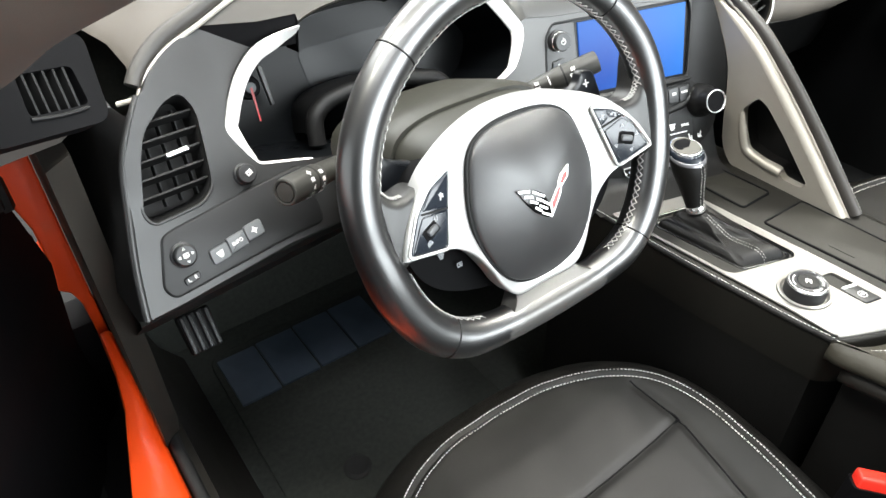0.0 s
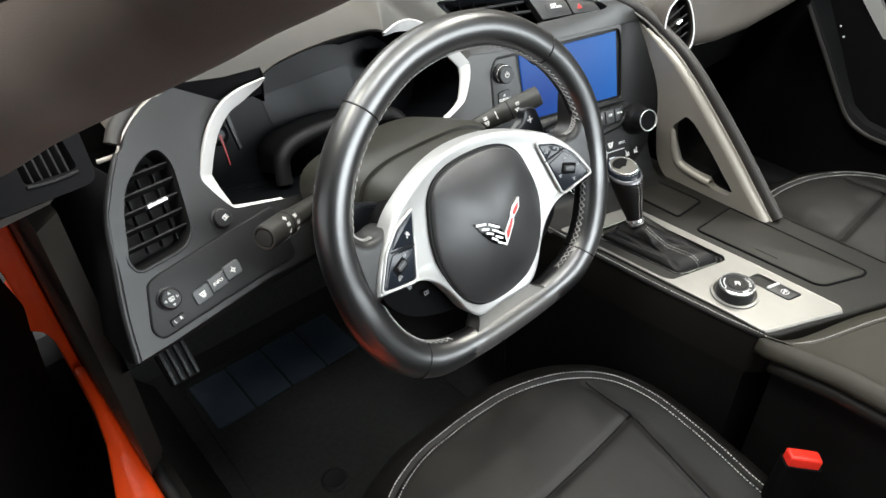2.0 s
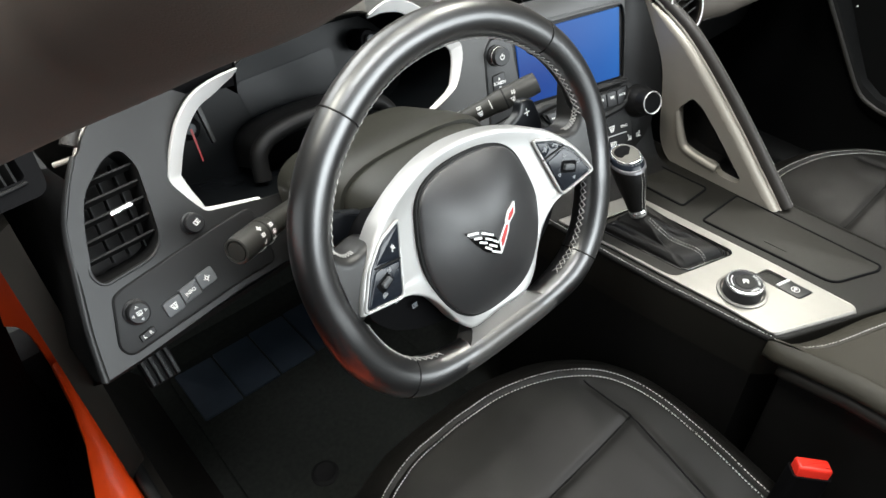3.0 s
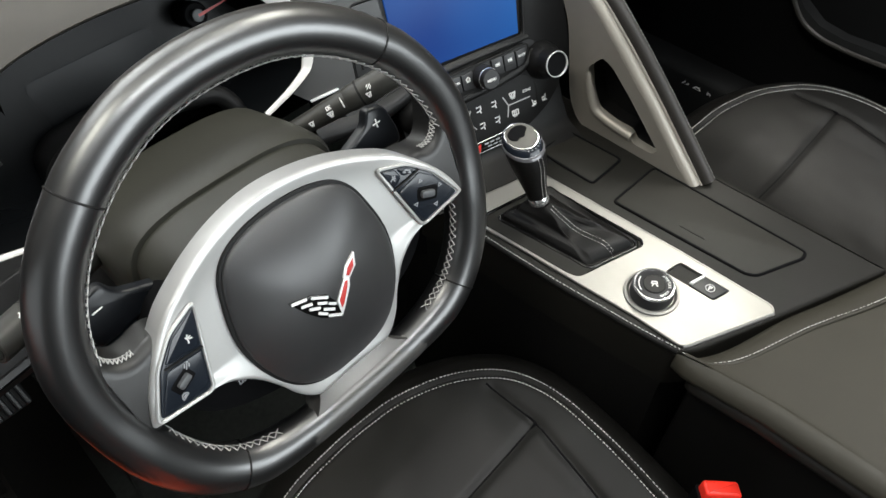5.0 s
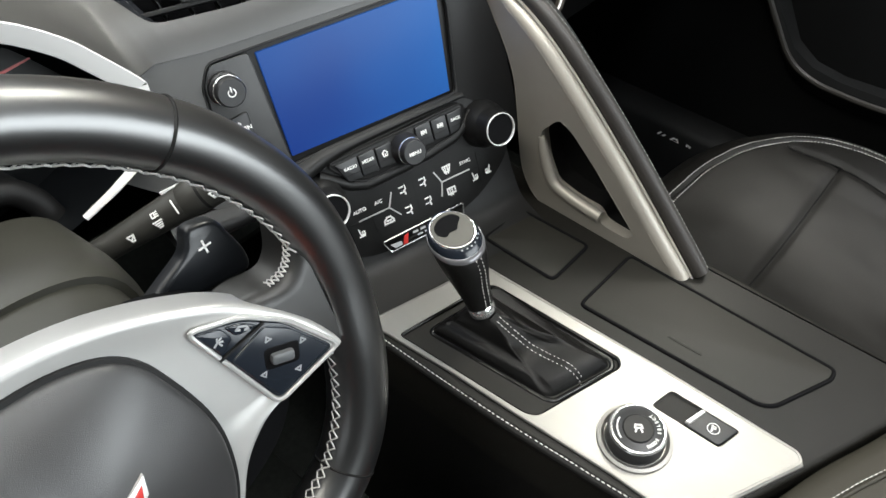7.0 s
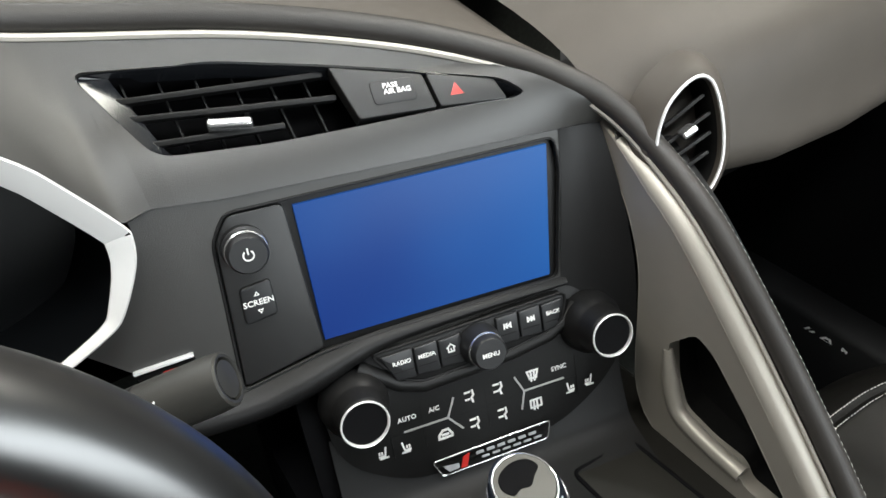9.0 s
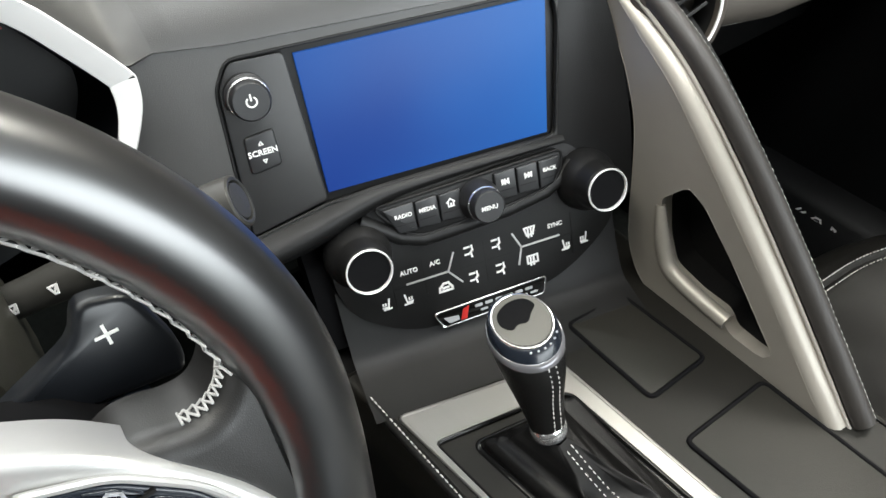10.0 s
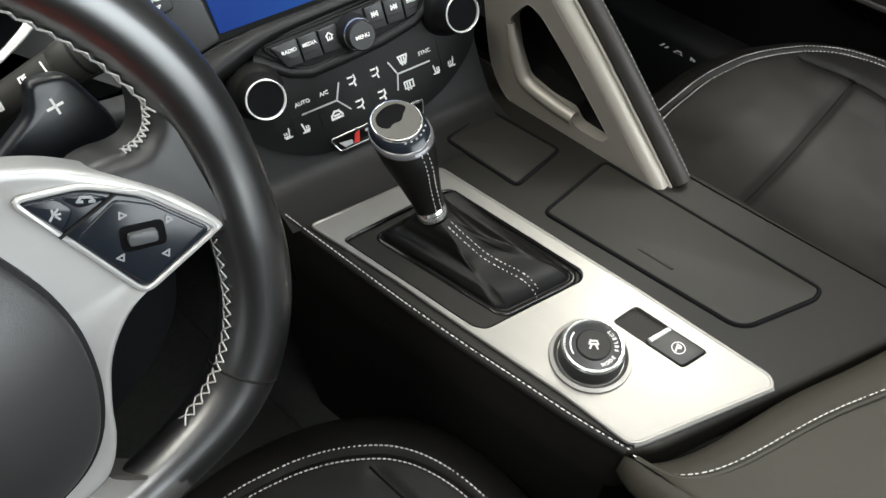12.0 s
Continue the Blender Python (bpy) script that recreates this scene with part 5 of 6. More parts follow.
def panel_sheet():
    """The panel as a sheet of rows that rolls from the flat top to the upright face of the display, with the vent left open."""
    low_edge = bot3 + lefts3
    tip = UPPER.inverted() @ (CLUSTER @ Vector((*rb[0], 0)))
    top_edge = [tip] + [UPPER.inverted() @ p for p in arc[42:81]]
    hole = [tuple(p)[:2] for p in vh]
    hx = [p[0] for p in hole]
    xl, xr = min(hx), max(hx)
    lx, rx = tip.x, min(max(p.x for p in low_edge), max(p.x for p in top_edge))

    def edges_at(x):
        ys = []
        for a, b in zip(hole, hole[1:] + hole[:1]):
            if (a[0] - x) * (b[0] - x) <= 0 and abs(a[0] - b[0]) > 1e-9:
                ys.append(a[1] + (b[1] - a[1]) * (x - a[0]) / (b[0] - a[0]))
        return (min(ys), max(ys)) if ys else None

    def limits(x):
        return along(low_edge, x, 1), along(top_edge, x, 1)

    def split(x, xe):
        """How far up the sheet the vent's pointed end lies."""
        yb, yt = limits(xe)
        e = edges_at(xe)
        return ((e[0] + e[1]) / 2 - yb) / max(1e-4, yt - yb)

    fl, fr = split(xl, xl + 1e-5), split(xr, xr - 1e-5)

    def lift(x, y):
        yb, yt = limits(x)
        u = max(0.0, min(1.0, (y - yb) / max(1e-4, yt - yb)))
        w = (1 - u) ** 1.4
        t = max(0.0, min(1.0, (y - yb) / 0.055))
        fade = max(0.0, min(1.0, (x + 0.150) / 0.05))
        return along(low_edge, x, 2) * w + along(top_edge, x, 2) * (1 - w) + 0.0055 * (1 - (2 * t - 1) ** 2) * fade

    xs = sorted(set([lx + (rx - lx) * i / 150 for i in range(151)] + [x for x in hx if lx < x < rx]))
    under, over, wall_a, wall_b, foot = [], [], [], [], []
    for x in xs:
        yb, yt = limits(x)
        yt = max(yt, yb)
        e = edges_at(x) if xl < x < xr else None
        if e is None:
            ym = yb + (fl if x <= xl else fr) * (yt - yb)
            e = (ym, ym)
        lo = [(x, yb + (e[0] - yb) * k / 12) for k in range(13)]
        hi = [(x, e[1] + (yt - e[1]) * k / 8) for k in range(9)]
        under.append([(a, b, lift(a, b)) for a, b in lo])
        over.append([(a, b, lift(a, b)) for a, b in hi])
        if xl <= x <= xr:
            wall_a.append([under[-1][-1], (x, e[0], -0.014)])
            wall_b.append([over[-1][0], (x, e[1], -0.014)])
        foot.append([under[-1][0], (x, yb + 0.001, under[-1][0][2] - 0.006)])
    bm = bmesh.new()
    for sheet in (under, over, wall_a, wall_b, foot):
        loft(bm, sheet, False)
    bmesh.ops.remove_doubles(bm, verts=bm.verts, dist=2e-5)
    bmesh.ops.dissolve_degenerate(bm, edges=bm.edges, dist=1e-5)
    bm.transform(UPPER)
    return bm


part("centre_panel", panel_sheet(), PANELSKIN, dash, "dark grey panel above the display", 50)
vhp = ccw([tuple(p)[:2] for p in vh])
ys = [p[1] for p in vhp]
duct = [p for p in vhp]
cvent = air_vent("air_vent", "wide black slatted centre air vent with a chrome tab", UPPER, duct, [], [], None, 0.045, VOID)
vx0 = min(p[0] for p in duct)
inner = [(p[0] + 0.013 * max(0, 1 - (p[0] - vx0) / 0.035), p[1]) for p in inset(duct, 0.0035)]
bm = bmesh.new()
loft(bm, [[(*p, 0.0012) for p in inset(duct, -0.0008)], [(*p, 0.0018) for p in inset(duct, 0.0008)], [(p[0], p[1], -0.0055) for p in inner], [(p[0], p[1], -0.013) for p in inner]], True, False, False)
bm.transform(UPPER)
part("vent_frame", bm, GLOSSFRAME, cvent, "dark glossy vent frame")
a0, a1 = Vector(flat_in(UPPER, (-0.158, 0.292, 0.784))), Vector(flat_in(UPPER, (-0.045, 0.252, 0.773)))
upn = Vector(flat_in(UPPER, (-0.10, 0.296, 0.800))) - Vector(flat_in(UPPER, (-0.10, 0.264, 0.769)))
upn.normalize()
for pa_, pb_ in (((-0.1594, 0.3082, 0.7874), (-0.0415, 0.2751, 0.7839)), ((-0.1618, 0.3010, 0.7800), (-0.0397, 0.2630, 0.7729)), ((-0.1563, 0.2873, 0.7683), (-0.0744, 0.2636, 0.7653))):
    a, b = Vector(flat_in(UPPER, pa_)), Vector(flat_in(UPPER, pb_))
    d = b - a
    bm = block(0, 0, 0, d.length, 0.0034, 0.011, 0.0009)
    bm.transform(UPPER @ at(*((a + b) / 2), -0.009, math.degrees(math.atan2(d.y, d.x))) @ pose(0, 0, 0, 12))
    part("slat", bm, SOFT, cvent)
for k in range(6):
    a = a0.lerp(a1, 0.06 + 0.17 * k)
    bm = block(0, 0, 0, 0.0013, 0.042, 0.010, 0.0004, UPPER @ at(a.x + 0.002, a.y + 0.006, -0.018, math.degrees(math.atan2(upn.y, upn.x)) - 90))
    part("fin", bm, SOFT, cvent)
tp = Vector(flat_in(UPPER, (-0.104, 0.271, 0.772)))
part("tab", slab(rounded([(-0.0125, -0.0026), (0.0125, -0.0026), (0.0125, 0.0026), (-0.0125, 0.0026)], 0.002, 3), -0.008, 0.004, 0.0014, UPPER @ at(tp.x, tp.y, 0, math.degrees(math.atan2((a1 - a0).y, (a1 - a0).x)))), CHROME, cvent, "bright chrome thumb tab")
# passenger airbag lamp and hazard button beside it
pa = [flat_in(UPPER, p) for p in ((-0.036, 0.2425, 0.7645), (0.0115, 0.229, 0.7635), (0.0115, 0.245, 0.780), (-0.040, 0.269, 0.790))]
b = part("airbag_lamp_panel", slab(rounded(pa, 0.002, 2), -0.01, 0.0025, 0.001, UPPER), DASH, cvent, "grey panel with the airbag lamp")
pc = sum((Vector(p) for p in pa), Vector((0, 0))) / 4
px = (Vector(pa[1]) - Vector(pa[0])).normalized()
pang = math.degrees(math.atan2(px.y, px.x))
part("lamp_window", slab(rounded([(-0.0135, -0.0075), (0.0135, -0.0075), (0.0125, 0.0075), (-0.0145, 0.0075)], 0.003, 3), 0.0020, 0.0030, 0.0006, UPPER @ at(pc.x + 0.004, pc.y - 0.001, 0, pang)), BUTTON, b)
text("lettering", "PASS", 0.0046, UPPER @ at(pc.x + 0.003, pc.y + 0.003, 0.0031, pang), INK, b)
text("lettering", "AIR BAG", 0.0046, UPPER @ at(pc.x + 0.006, pc.y - 0.0015, 0.0031, pang), INK, b)
hz = [flat_in(UPPER, p) for p in ((0.0135, 0.2285, 0.7635), (0.056, 0.2155, 0.7612), (0.053, 0.2265, 0.7725), (0.0135, 0.2445, 0.780))]
h = part("hazard_button", slab(rounded(hz, 0.002, 2), -0.01, 0.0025, 0.001, UPPER), DASH, cvent, "hazard button with a red triangle")
hc = Vector(flat_in(UPPER, (0.027, 0.2305, 0.771)))
part("triangle", slab([(-0.0045, -0.0035), (0.0045, -0.0035), (0, 0.0045)], 0.002, 0.0029, 0, UPPER @ at(hc.x, hc.y, 0, pang)), REDINK, h)

# display panel and its surround
disp = thing("infotainment_display", (-0.01, 0.2, 0.66), "infotainment display lit plain blue in a grey frame", "display")
f_out = [flat_in(DISPLAY, CLUSTER @ Vector((*rb[i], -0.002))) for i in range(len(rb) - 4, 12, -2)] + mm((-168, 68), (-122, 71), (97, 64), (97, -58), (-100, -66), (-150, -66))
f_in = rounded(mm((-134, 40), (-124, 56), (91, 51), (94, 30), (87, -52), (-86, -49), (-140, -58)), 0.006, 3)
part("centre_surround", plate(f_out, [[tuple(p)[:2] for p in f_in]], -0.012, -0.001, DISPLAY), PANELSKIN, dash, "smooth dark grey surround")
part("frame", slab([tuple(p)[:2] for p in f_in], -0.014, -0.0045, 0.001, DISPLAY), SOFT, disp, "soft black display frame")
part("frame_lip", tube([DISPLAY @ Vector((*p[:2], -0.0012)) for p in f_in], 0.0010, 8, True), SOFT, disp)
part("control_strip", slab(rounded(mm((-132.5, 40), (-123, 54), (-90.5, 53), (-85.5, -46.5), (-138, -56)), 0.004, 3), -0.006, -0.0015, 0.001, DISPLAY), DASH, disp, "dark grey strip with knob")
part("screen", slab(mm((-85, 50), (86, 47), (81, -48), (-84, -42)), -0.006, -0.0022, 0.0004, DISPLAY), SCREEN, disp, "plain blue lit screen")
pk = DISPLAY @ at(-0.1175, 0.0335)
k = part("power_knob", lathe([(0.0135, -0.003), (0.0135, 0.002), (0.0118, 0.003), (0.0118, 0.0125), (0.0105, 0.0142), (0, 0.0142)], pk), BUTTON, disp, "round black power knob")
part("chrome_ring", lathe([(0.0120, 0.0062), (0.0126, 0.0072), (0.0120, 0.0082)], pk), CHROME, k)
part("ring", tube([pk @ Vector((0.0030 * math.cos(a), 0.0030 * math.sin(a), 0.0144)) for a in (radians(125 + 29 * i) for i in range(11))], 0.0005, 6), INK, k)
part("bar_mark", block(0, 0.0026, 0.0145, 0.001, 0.004, 0.0006, 0.0001, pk), INK, k)
sb = part("screen_button", slab(rounded(mm((-127, 9), (-108, 11), (-108, -13), (-128, -15)), 0.003, 3), -0.004, 0.0006, 0.0012, DISPLAY), BUTTON, disp, "rectangular screen button")
text("lettering", "SCREEN", 0.0052, DISPLAY @ at(-0.1178, -0.002, 0.0007), INK, sb)
put_sign("up", 0.0032, DISPLAY @ at(-0.1178, 0.0038, 0.0007), sb)
put_sign("down", 0.0032, DISPLAY @ at(-0.1178, -0.0078, 0.0007), sb)
# black hollow between display and grab bar
bm = bmesh.new()
A = [DISPLAY @ Vector((x, y, -0.0005)) for x, y in ((0.095, 0.066), (0.094, 0.02), (0.091, -0.02), (0.088, -0.060))]
B = [Vector((0.1165, 0.190, 0.738)), Vector((0.1165, 0.164, 0.698)), Vector((0.1165, 0.140, 0.645)), Vector((0.1165, 0.127, 0.585))]
rows = []
for i in range(6):
    t = i / 5
    rows.append([a.lerp(b, t) + Vector((0.0, 0.004, 0)) * math.sin(math.pi * t) for a, b in zip(spline(A, 3, False), spline(B, 3, False))])
loft(bm, rows, False)
part("side_hollow", bm, SOFT, dash, "black hollow beside the display", 60)

# radio and climate controls
ctrl = thing("control_panel", (0, 0.16, 0.55), "black radio and climate control panel with round knobs", "control panel")
outl = spline(mm((-112, 12), (-104, 28), (-84, 36), (-70, 44), (0, 47), (72, 50), (98, 44), (112, 30), (118, 8), (112, -22), (86, -46), (50, -62), (0, -66), (-55, -66), (-94, -46), (-110, -22)), 4)
part("panel", dome([tuple(p)[:2] for p in outl], -0.03, -0.003, 0.0045, CLIMATE, power=6), SOFT, ctrl)
rowp = rounded(mm((-76, 41), (70, 46), (66, 27), (54, 20), (22, 15), (-44, 12), (-58, 18)), 0.006, 3)
part("button_bar", slab([tuple(p)[:2] for p in rowp], -0.002, 0.006, 0.002, CLIMATE), SOFT, ctrl)
part("bar_gap", tube([CLIMATE @ Vector((*p[:2], 0.0055)) for p in rowp], 0.0011, 6, True), BLACK, ctrl)
part("bar_lip", tube([CLIMATE @ Vector((x / 1000, y / 1000, 0.002)) for x, y in ((-86, 34), (-76, 26), (-60, 14), (-44, 8), (-10, 9), (22, 11), (54, 16), (68, 23), (78, 34))], 0.0055, 10), SOFT, ctrl, "rounded lip under the buttons", 60)
for x0, x1, lab_ in ((-0.070, -0.048, "RADIO"), (-0.047, -0.0305, "MEDIA"), (-0.0295, -0.013, "home"), (0.0135, 0.030, "prev"), (0.031, 0.0475, "next"), (0.0485, 0.0655, "BACK")):
    sk = 0.0085 if lab_ == "RADIO" else 0.0
    y0, y1 = 0.018 if x0 < 0 else 0.0215, 0.0385 if x0 < 0 else 0.042
    poly = rounded([(x0 + sk, y0 + 0.001), (x1, y0), (x1, y1 + 0.001), (x0, y1)], 0.0012, 2) if lab_ != "BACK" else rounded([(x0, y0), (x1 - 0.006, y0 + 0.002), (x1, y1 + 0.001), (x0, y1)], 0.0012, 2)
    b = part("button", slab(poly, 0.004, 0.0085, 0.001, CLIMATE), BUTTON, ctrl)
    mx, my = (x0 + x1) / 2 + sk * 0.3, (y0 + y1) / 2
    if lab_.isupper():
        text("lettering", lab_, 0.0042, CLIMATE @ at(mx, my + 0.003, 0.0086), INK, b)
    else:
        put_sign(lab_, 0.0056, CLIMATE @ at(mx, my + 0.003, 0.0086), b)
    part("split", block((x0 + x1) / 2 + sk * 0.3, y0 + 0.007, 0.0086, (x1 - x0) * 0.8, 0.0004, 0.0003, 0.0001, CLIMATE), BLACK, b)
mk_ = part("menu_knob", lathe([(0.0155, 0.0), (0.0150, 0.010), (0.0125, 0.014), (0.0122, 0.025), (0.0108, 0.0268), (0, 0.0268)], CLIMATE @ at(0.0, 0.027)), BUTTON, ctrl, "round menu knob")
part("chrome_ring", lathe([(0.0124, 0.0178), (0.0130, 0.0190), (0.0124, 0.0202)], CLIMATE @ at(0.0, 0.027)), CHROME, mk_)
text("lettering", "MENU", 0.0045, CLIMATE @ at(0.0, 0.0265, 0.0270), INK, mk_)
for x, y in ((-0.092, 0.0105), (0.088, 0.0165)):
    kk = CLIMATE @ at(x, y)
    k = part("temperature_knob", lathe([(0.0240, 0.0), (0.0225, 0.010), (0.0190, 0.016), (0.0178, 0.018), (0.0172, 0.031), (0.0160, 0.0335), (0.0152, 0.034), (0.0148, 0.0335), (0.0147, 0.0262)], kk, n=48), SOFT, ctrl, "round temperature knob with chrome rim")
    part("chrome_rim", lathe([(0.0140, 0.0270), (0.0158, 0.0325), (0.0160, 0.0346), (0.0154, 0.0352), (0.0147, 0.0346), (0.0146, 0.030)], kk, n=48), RINGSIL, k, "chrome rim")
    part("dark_face", lathe([(0.01462, 0.024), (0.01462, 0.0326), (0, 0.0328)], kk, n=32), VOID, k)
CZ = 0.0018
for x, y, k, s in ((-0.080, -0.034, "seat_flip", 0.0075), (-0.0635, -0.035, "seat", 0.0075), (-0.034, -0.036, "car", 0.010), (-0.0115, -0.013, "vent", 0.0085), (-0.0105, -0.035, "vent", 0.0085), (0.0105, -0.014, "vent", 0.0085), (0.0115, -0.035, "vent", 0.0085), (0.038, -0.012, "screen", 0.0085), (0.038, -0.0355, "rear", 0.0085), (0.067, -0.032, "seat", 0.0075), (0.083, -0.031, "seat_flip", 0.0075)):
    put_sign(k, s, CLIMATE @ at(x, y, CZ), ctrl)
for x, y, w in ((-0.059, -0.014, "AUTO"), (-0.039, -0.0135, "A/C"), (0.0595, -0.013, "SYNC")):
    text("lettering", w, 0.0049, CLIMATE @ at(x, y, CZ), INK, ctrl)
for lines in ([((-62, -23.5), (-30, -23.5)), ((-30, -23.5), (-24, -10)), ((-30, -23.5), (-20.5, -35))], [((62, -22.5), (30, -22.5)), ((30, -22.5), (24, -10)), ((30, -22.5), (26.5, -36))]):
    bm = bars([(tuple(v / 1000 for v in a), tuple(v / 1000 for v in b)) for a, b in lines], 0.0013, 0.0008)
    bm.transform(CLIMATE @ at(0, 0, CZ - 0.0005))
    part("divider", bm, WHEELSIL, ctrl, "silver forked divider")
for xs in ((-0.073, -0.042), (-0.022, 0.0), (0.0, 0.022), (0.045, 0.076)):
    for yy in (-0.0245,):
        part("key_gap", block(sum(xs) / 2, yy, CZ - 0.0006, xs[1] - xs[0] - 0.002, 0.0006, 0.0006, 0.0002, CLIMATE), BLACK, ctrl)
for x in (0.0, -0.0485, -0.0725, 0.0735):
    part("key_gap", block(x, -0.0245, CZ - 0.0006, 0.0006, 0.034, 0.0006, 0.0002, CLIMATE), BLACK, ctrl)
bd = part("badge", slab(rounded(mm((-47, -54.5), (47, -53), (44, -67), (-41, -68)), 0.003, 3), -0.003, 0.002, 0.001, CLIMATE), GLOSS, ctrl, "chrome-edged black badge")
part("badge_rim", tube([CLIMATE @ Vector((*p, 0.0018)) for p in rounded(mm((-47, -54.5), (47, -53), (44, -67), (-41, -68)), 0.003, 3)], 0.0007, 6, True), CHROME, bd)
part("badge_flag", slab(mm((-27, -66), (-22, -66), (-19, -56), (-24, -57.5)), 0.0015, 0.0028, 0, CLIMATE), REDINK, bd)
part("badge_flag", slab(mm((-40, -60), (-28, -61.5), (-28, -65), (-36, -65.5)), 0.0015, 0.0028, 0, CLIMATE), DIMINK, bd)
for r in range(2):
    for i in range(6):
        part("badge_bar", block(-0.011 + 0.0085 * i + 0.004 * r, -0.0585 - 0.0045 * r, 0.0022, 0.006, 0.0022 - 0.0006 * r, 0.0008, 0.0002, CLIMATE), DIMINK, bd)
# slope from the controls down to the console
bm = bmesh.new()
rows = []
for y, z, dy, k in ((-0.02, -0.012, 0, 0), (-0.045, -0.010, 0, 0), (-0.064, -0.006, 0, 0), (-0.072, -0.004, 0, 0.0), (-0.078, 0.002, 0, 0.3), (-0.080, 0.012, 0, 0.65), (-0.080, 0.03, 0, 1.0), (-0.080, 0.05, 0, 1.0)):
    row = []
    for x in (-0.113, -0.09, -0.05, 0.0, 0.05, 0.10, 0.118):
        p = CLIMATE @ Vector((x, y, z))
        p.z = p.z * (1 - k) + (TOPZ + 0.0006) * k
        row.append(p)
    rows.append(row)
loft(bm, rows, False)
part("stack_slope", bm, SOFT, console, "smooth dark slope under the controls", 70)
bm = bmesh.new()
loft(bm, [[(-0.135, 0.185, z), (-0.125, 0.15, z), (0.115, 0.12, z), (0.118, 0.30, z), (-0.13, 0.30, z)] for z in (0.40, 0.49)])
loft(bm, [[CLIMATE @ Vector((x, y, -0.02)) for x, y in ((-0.125, -0.07), (0.118, -0.07), (0.118, 0.06), (-0.13, 0.06))], [CLIMATE @ Vector((x, y, -0.10)) for x, y in ((-0.125, -0.07), (0.118, -0.07), (0.118, 0.06), (-0.13, 0.06))]])
part("stack_core", bm, VOID, console)
# ledge under the display, wide beside the knob and narrow above the buttons
bm = bmesh.new()
ledge = []
for x, sec in ((-200, ((-52, -1), (-64, 7), (-76, 2), (-84, -20), (-88, -100))), (-140, ((-58, -2), (-68, 8), (-78, 4), (-86, -18), (-90, -100))), (-100, ((-52, -2), (-61, 8), (-72, 5), (-82, -16), (-88, -100))),
               (-68, ((-48, -2), (-54, 5), (-62, 4), (-70, -10), (-80, -60))), (-40, ((-48, -3), (-52, 2), (-57, 2), (-62, -5), (-70, -40))), (20, ((-49, -3), (-52.5, 2), (-56, 2), (-60, -4), (-70, -40))), (92, ((-51, -3), (-54, 2), (-57, 3), (-60, -4), (-70, -40)))):
    ledge.append([DISPLAY @ Vector((x / 1000, p.x / 1000, p.y / 1000)) for p in spline([(a, b, 0) for a, b in sec], 4, False)])
loft(bm, [list(r) for r in zip(*[spline(c, 4, False) for c in zip(*ledge)])], False)
part("lower_wing", bm, SOFT, dash, "dark ledge under the display", 60)
ST = Matrix.Translation(Vector((-0.1855, 0.229, 0.6555))) @ DISPLAY.to_3x3().to_4x4()
stp = part("start_slot", slab(rounded(mm((-17, -8), (17, -6), (17, 7), (-16, 6)), 0.003, 3), -0.006, 0.003, 0.001, ST), GLOSS, dash, "small glossy switch with a red mark")
part("slot_edge", block(0, 0.0072, 0.003, 0.034, 0.0022, 0.004, 0.0006, ST @ pose(0, 0, 0, 0, 0, 1.6)), RINGSIL, stp)
part("red_mark", block(0.003, 0, 0.003, 0.010, 0.005, 0.0012, 0.0005, ST), REDINK, stp)

# passenger side of the dash
pd = []
for x, yf, zb, zt in ((0.118, 0.172, 0.695, 0.770), (0.15, 0.160, 0.690, 0.780), (0.20, 0.142, 0.682, 0.788), (0.26, 0.132, 0.676, 0.792), (0.35, 0.130, 0.672, 0.795), (0.50, 0.140, 0.668, 0.792), (0.64, 0.165, 0.655, 0.785), (0.74, 0.20, 0.645, 0.775)):
    pd.append([(x, yf + 0.16, zb - 0.03), (x, yf + 0.06, zb - 0.012), (x, yf + 0.018, zb - 0.002), (x, yf + 0.004, zb + 0.006), (x, yf, zb + 0.020), (x, yf + 0.006, zb + 0.042), (x, yf + 0.022, zt - 0.020), (x, yf + 0.055, zt), (x, yf + 0.11, zt + 0.015), (x, yf + 0.20, zt + 0.028), (x, 0.55, 0.825), (x, 0.86, 0.82)])
bm = bmesh.new()
loft(bm, [spline(r, 3, False) for r in pd], False)
part("passenger_pad", bm, DASHSKIN, dash, "padded grey-brown leather passenger dash", 60)
part("stitching", stitches(spline([(r[2][0], r[2][1] - 0.004, r[2][2] + 0.002) for r in pd], 6, False), 0.005, 0.6, 0.0005), DIMTHREAD, dash)
bm = bmesh.new()
loft(bm, [[(x, 0.27, 0.67), (x, 0.30, 0.60), (x, 0.34, 0.45), (x, 0.50, 0.40), (x, 0.80, 0.42)] for x in (0.14, 0.45, 0.74)], False)
part("glovebox", bm, SOFT, dash, "black glovebox front")
PV = plane_frame((0.150, 0.141, 0.737), (-0.38, -0.84, 0.30), (1, -0.45, 0))
pvh = [tuple(p)[:2] for p in spline(mm((-22, -8), (-16, 18), (0, 34), (12, 32), (20, 10), (22, -18), (14, -38), (4, -36), (-12, -24)), 4)]
pvent = air_vent("air_vent", "oval passenger air vent with a silver rim", PV, pvh, [(-0.015, 0.004, 0.012, 0.022), (-0.017, -0.010, 0.017, 0.010), (-0.012, -0.020, 0.018, -0.003), (-0.004, -0.028, 0.017, -0.016)], [], (-0.001, 0.002, 0.0055, 32), 0.03)
part("vent_rim", tube([PV @ Vector((*p, 0.0005)) for p in inset(ccw(pvh), -0.0015)], 0.0011, 8, True), RINGSIL, pvent, "thin bright rim")
bm = bmesh.new()
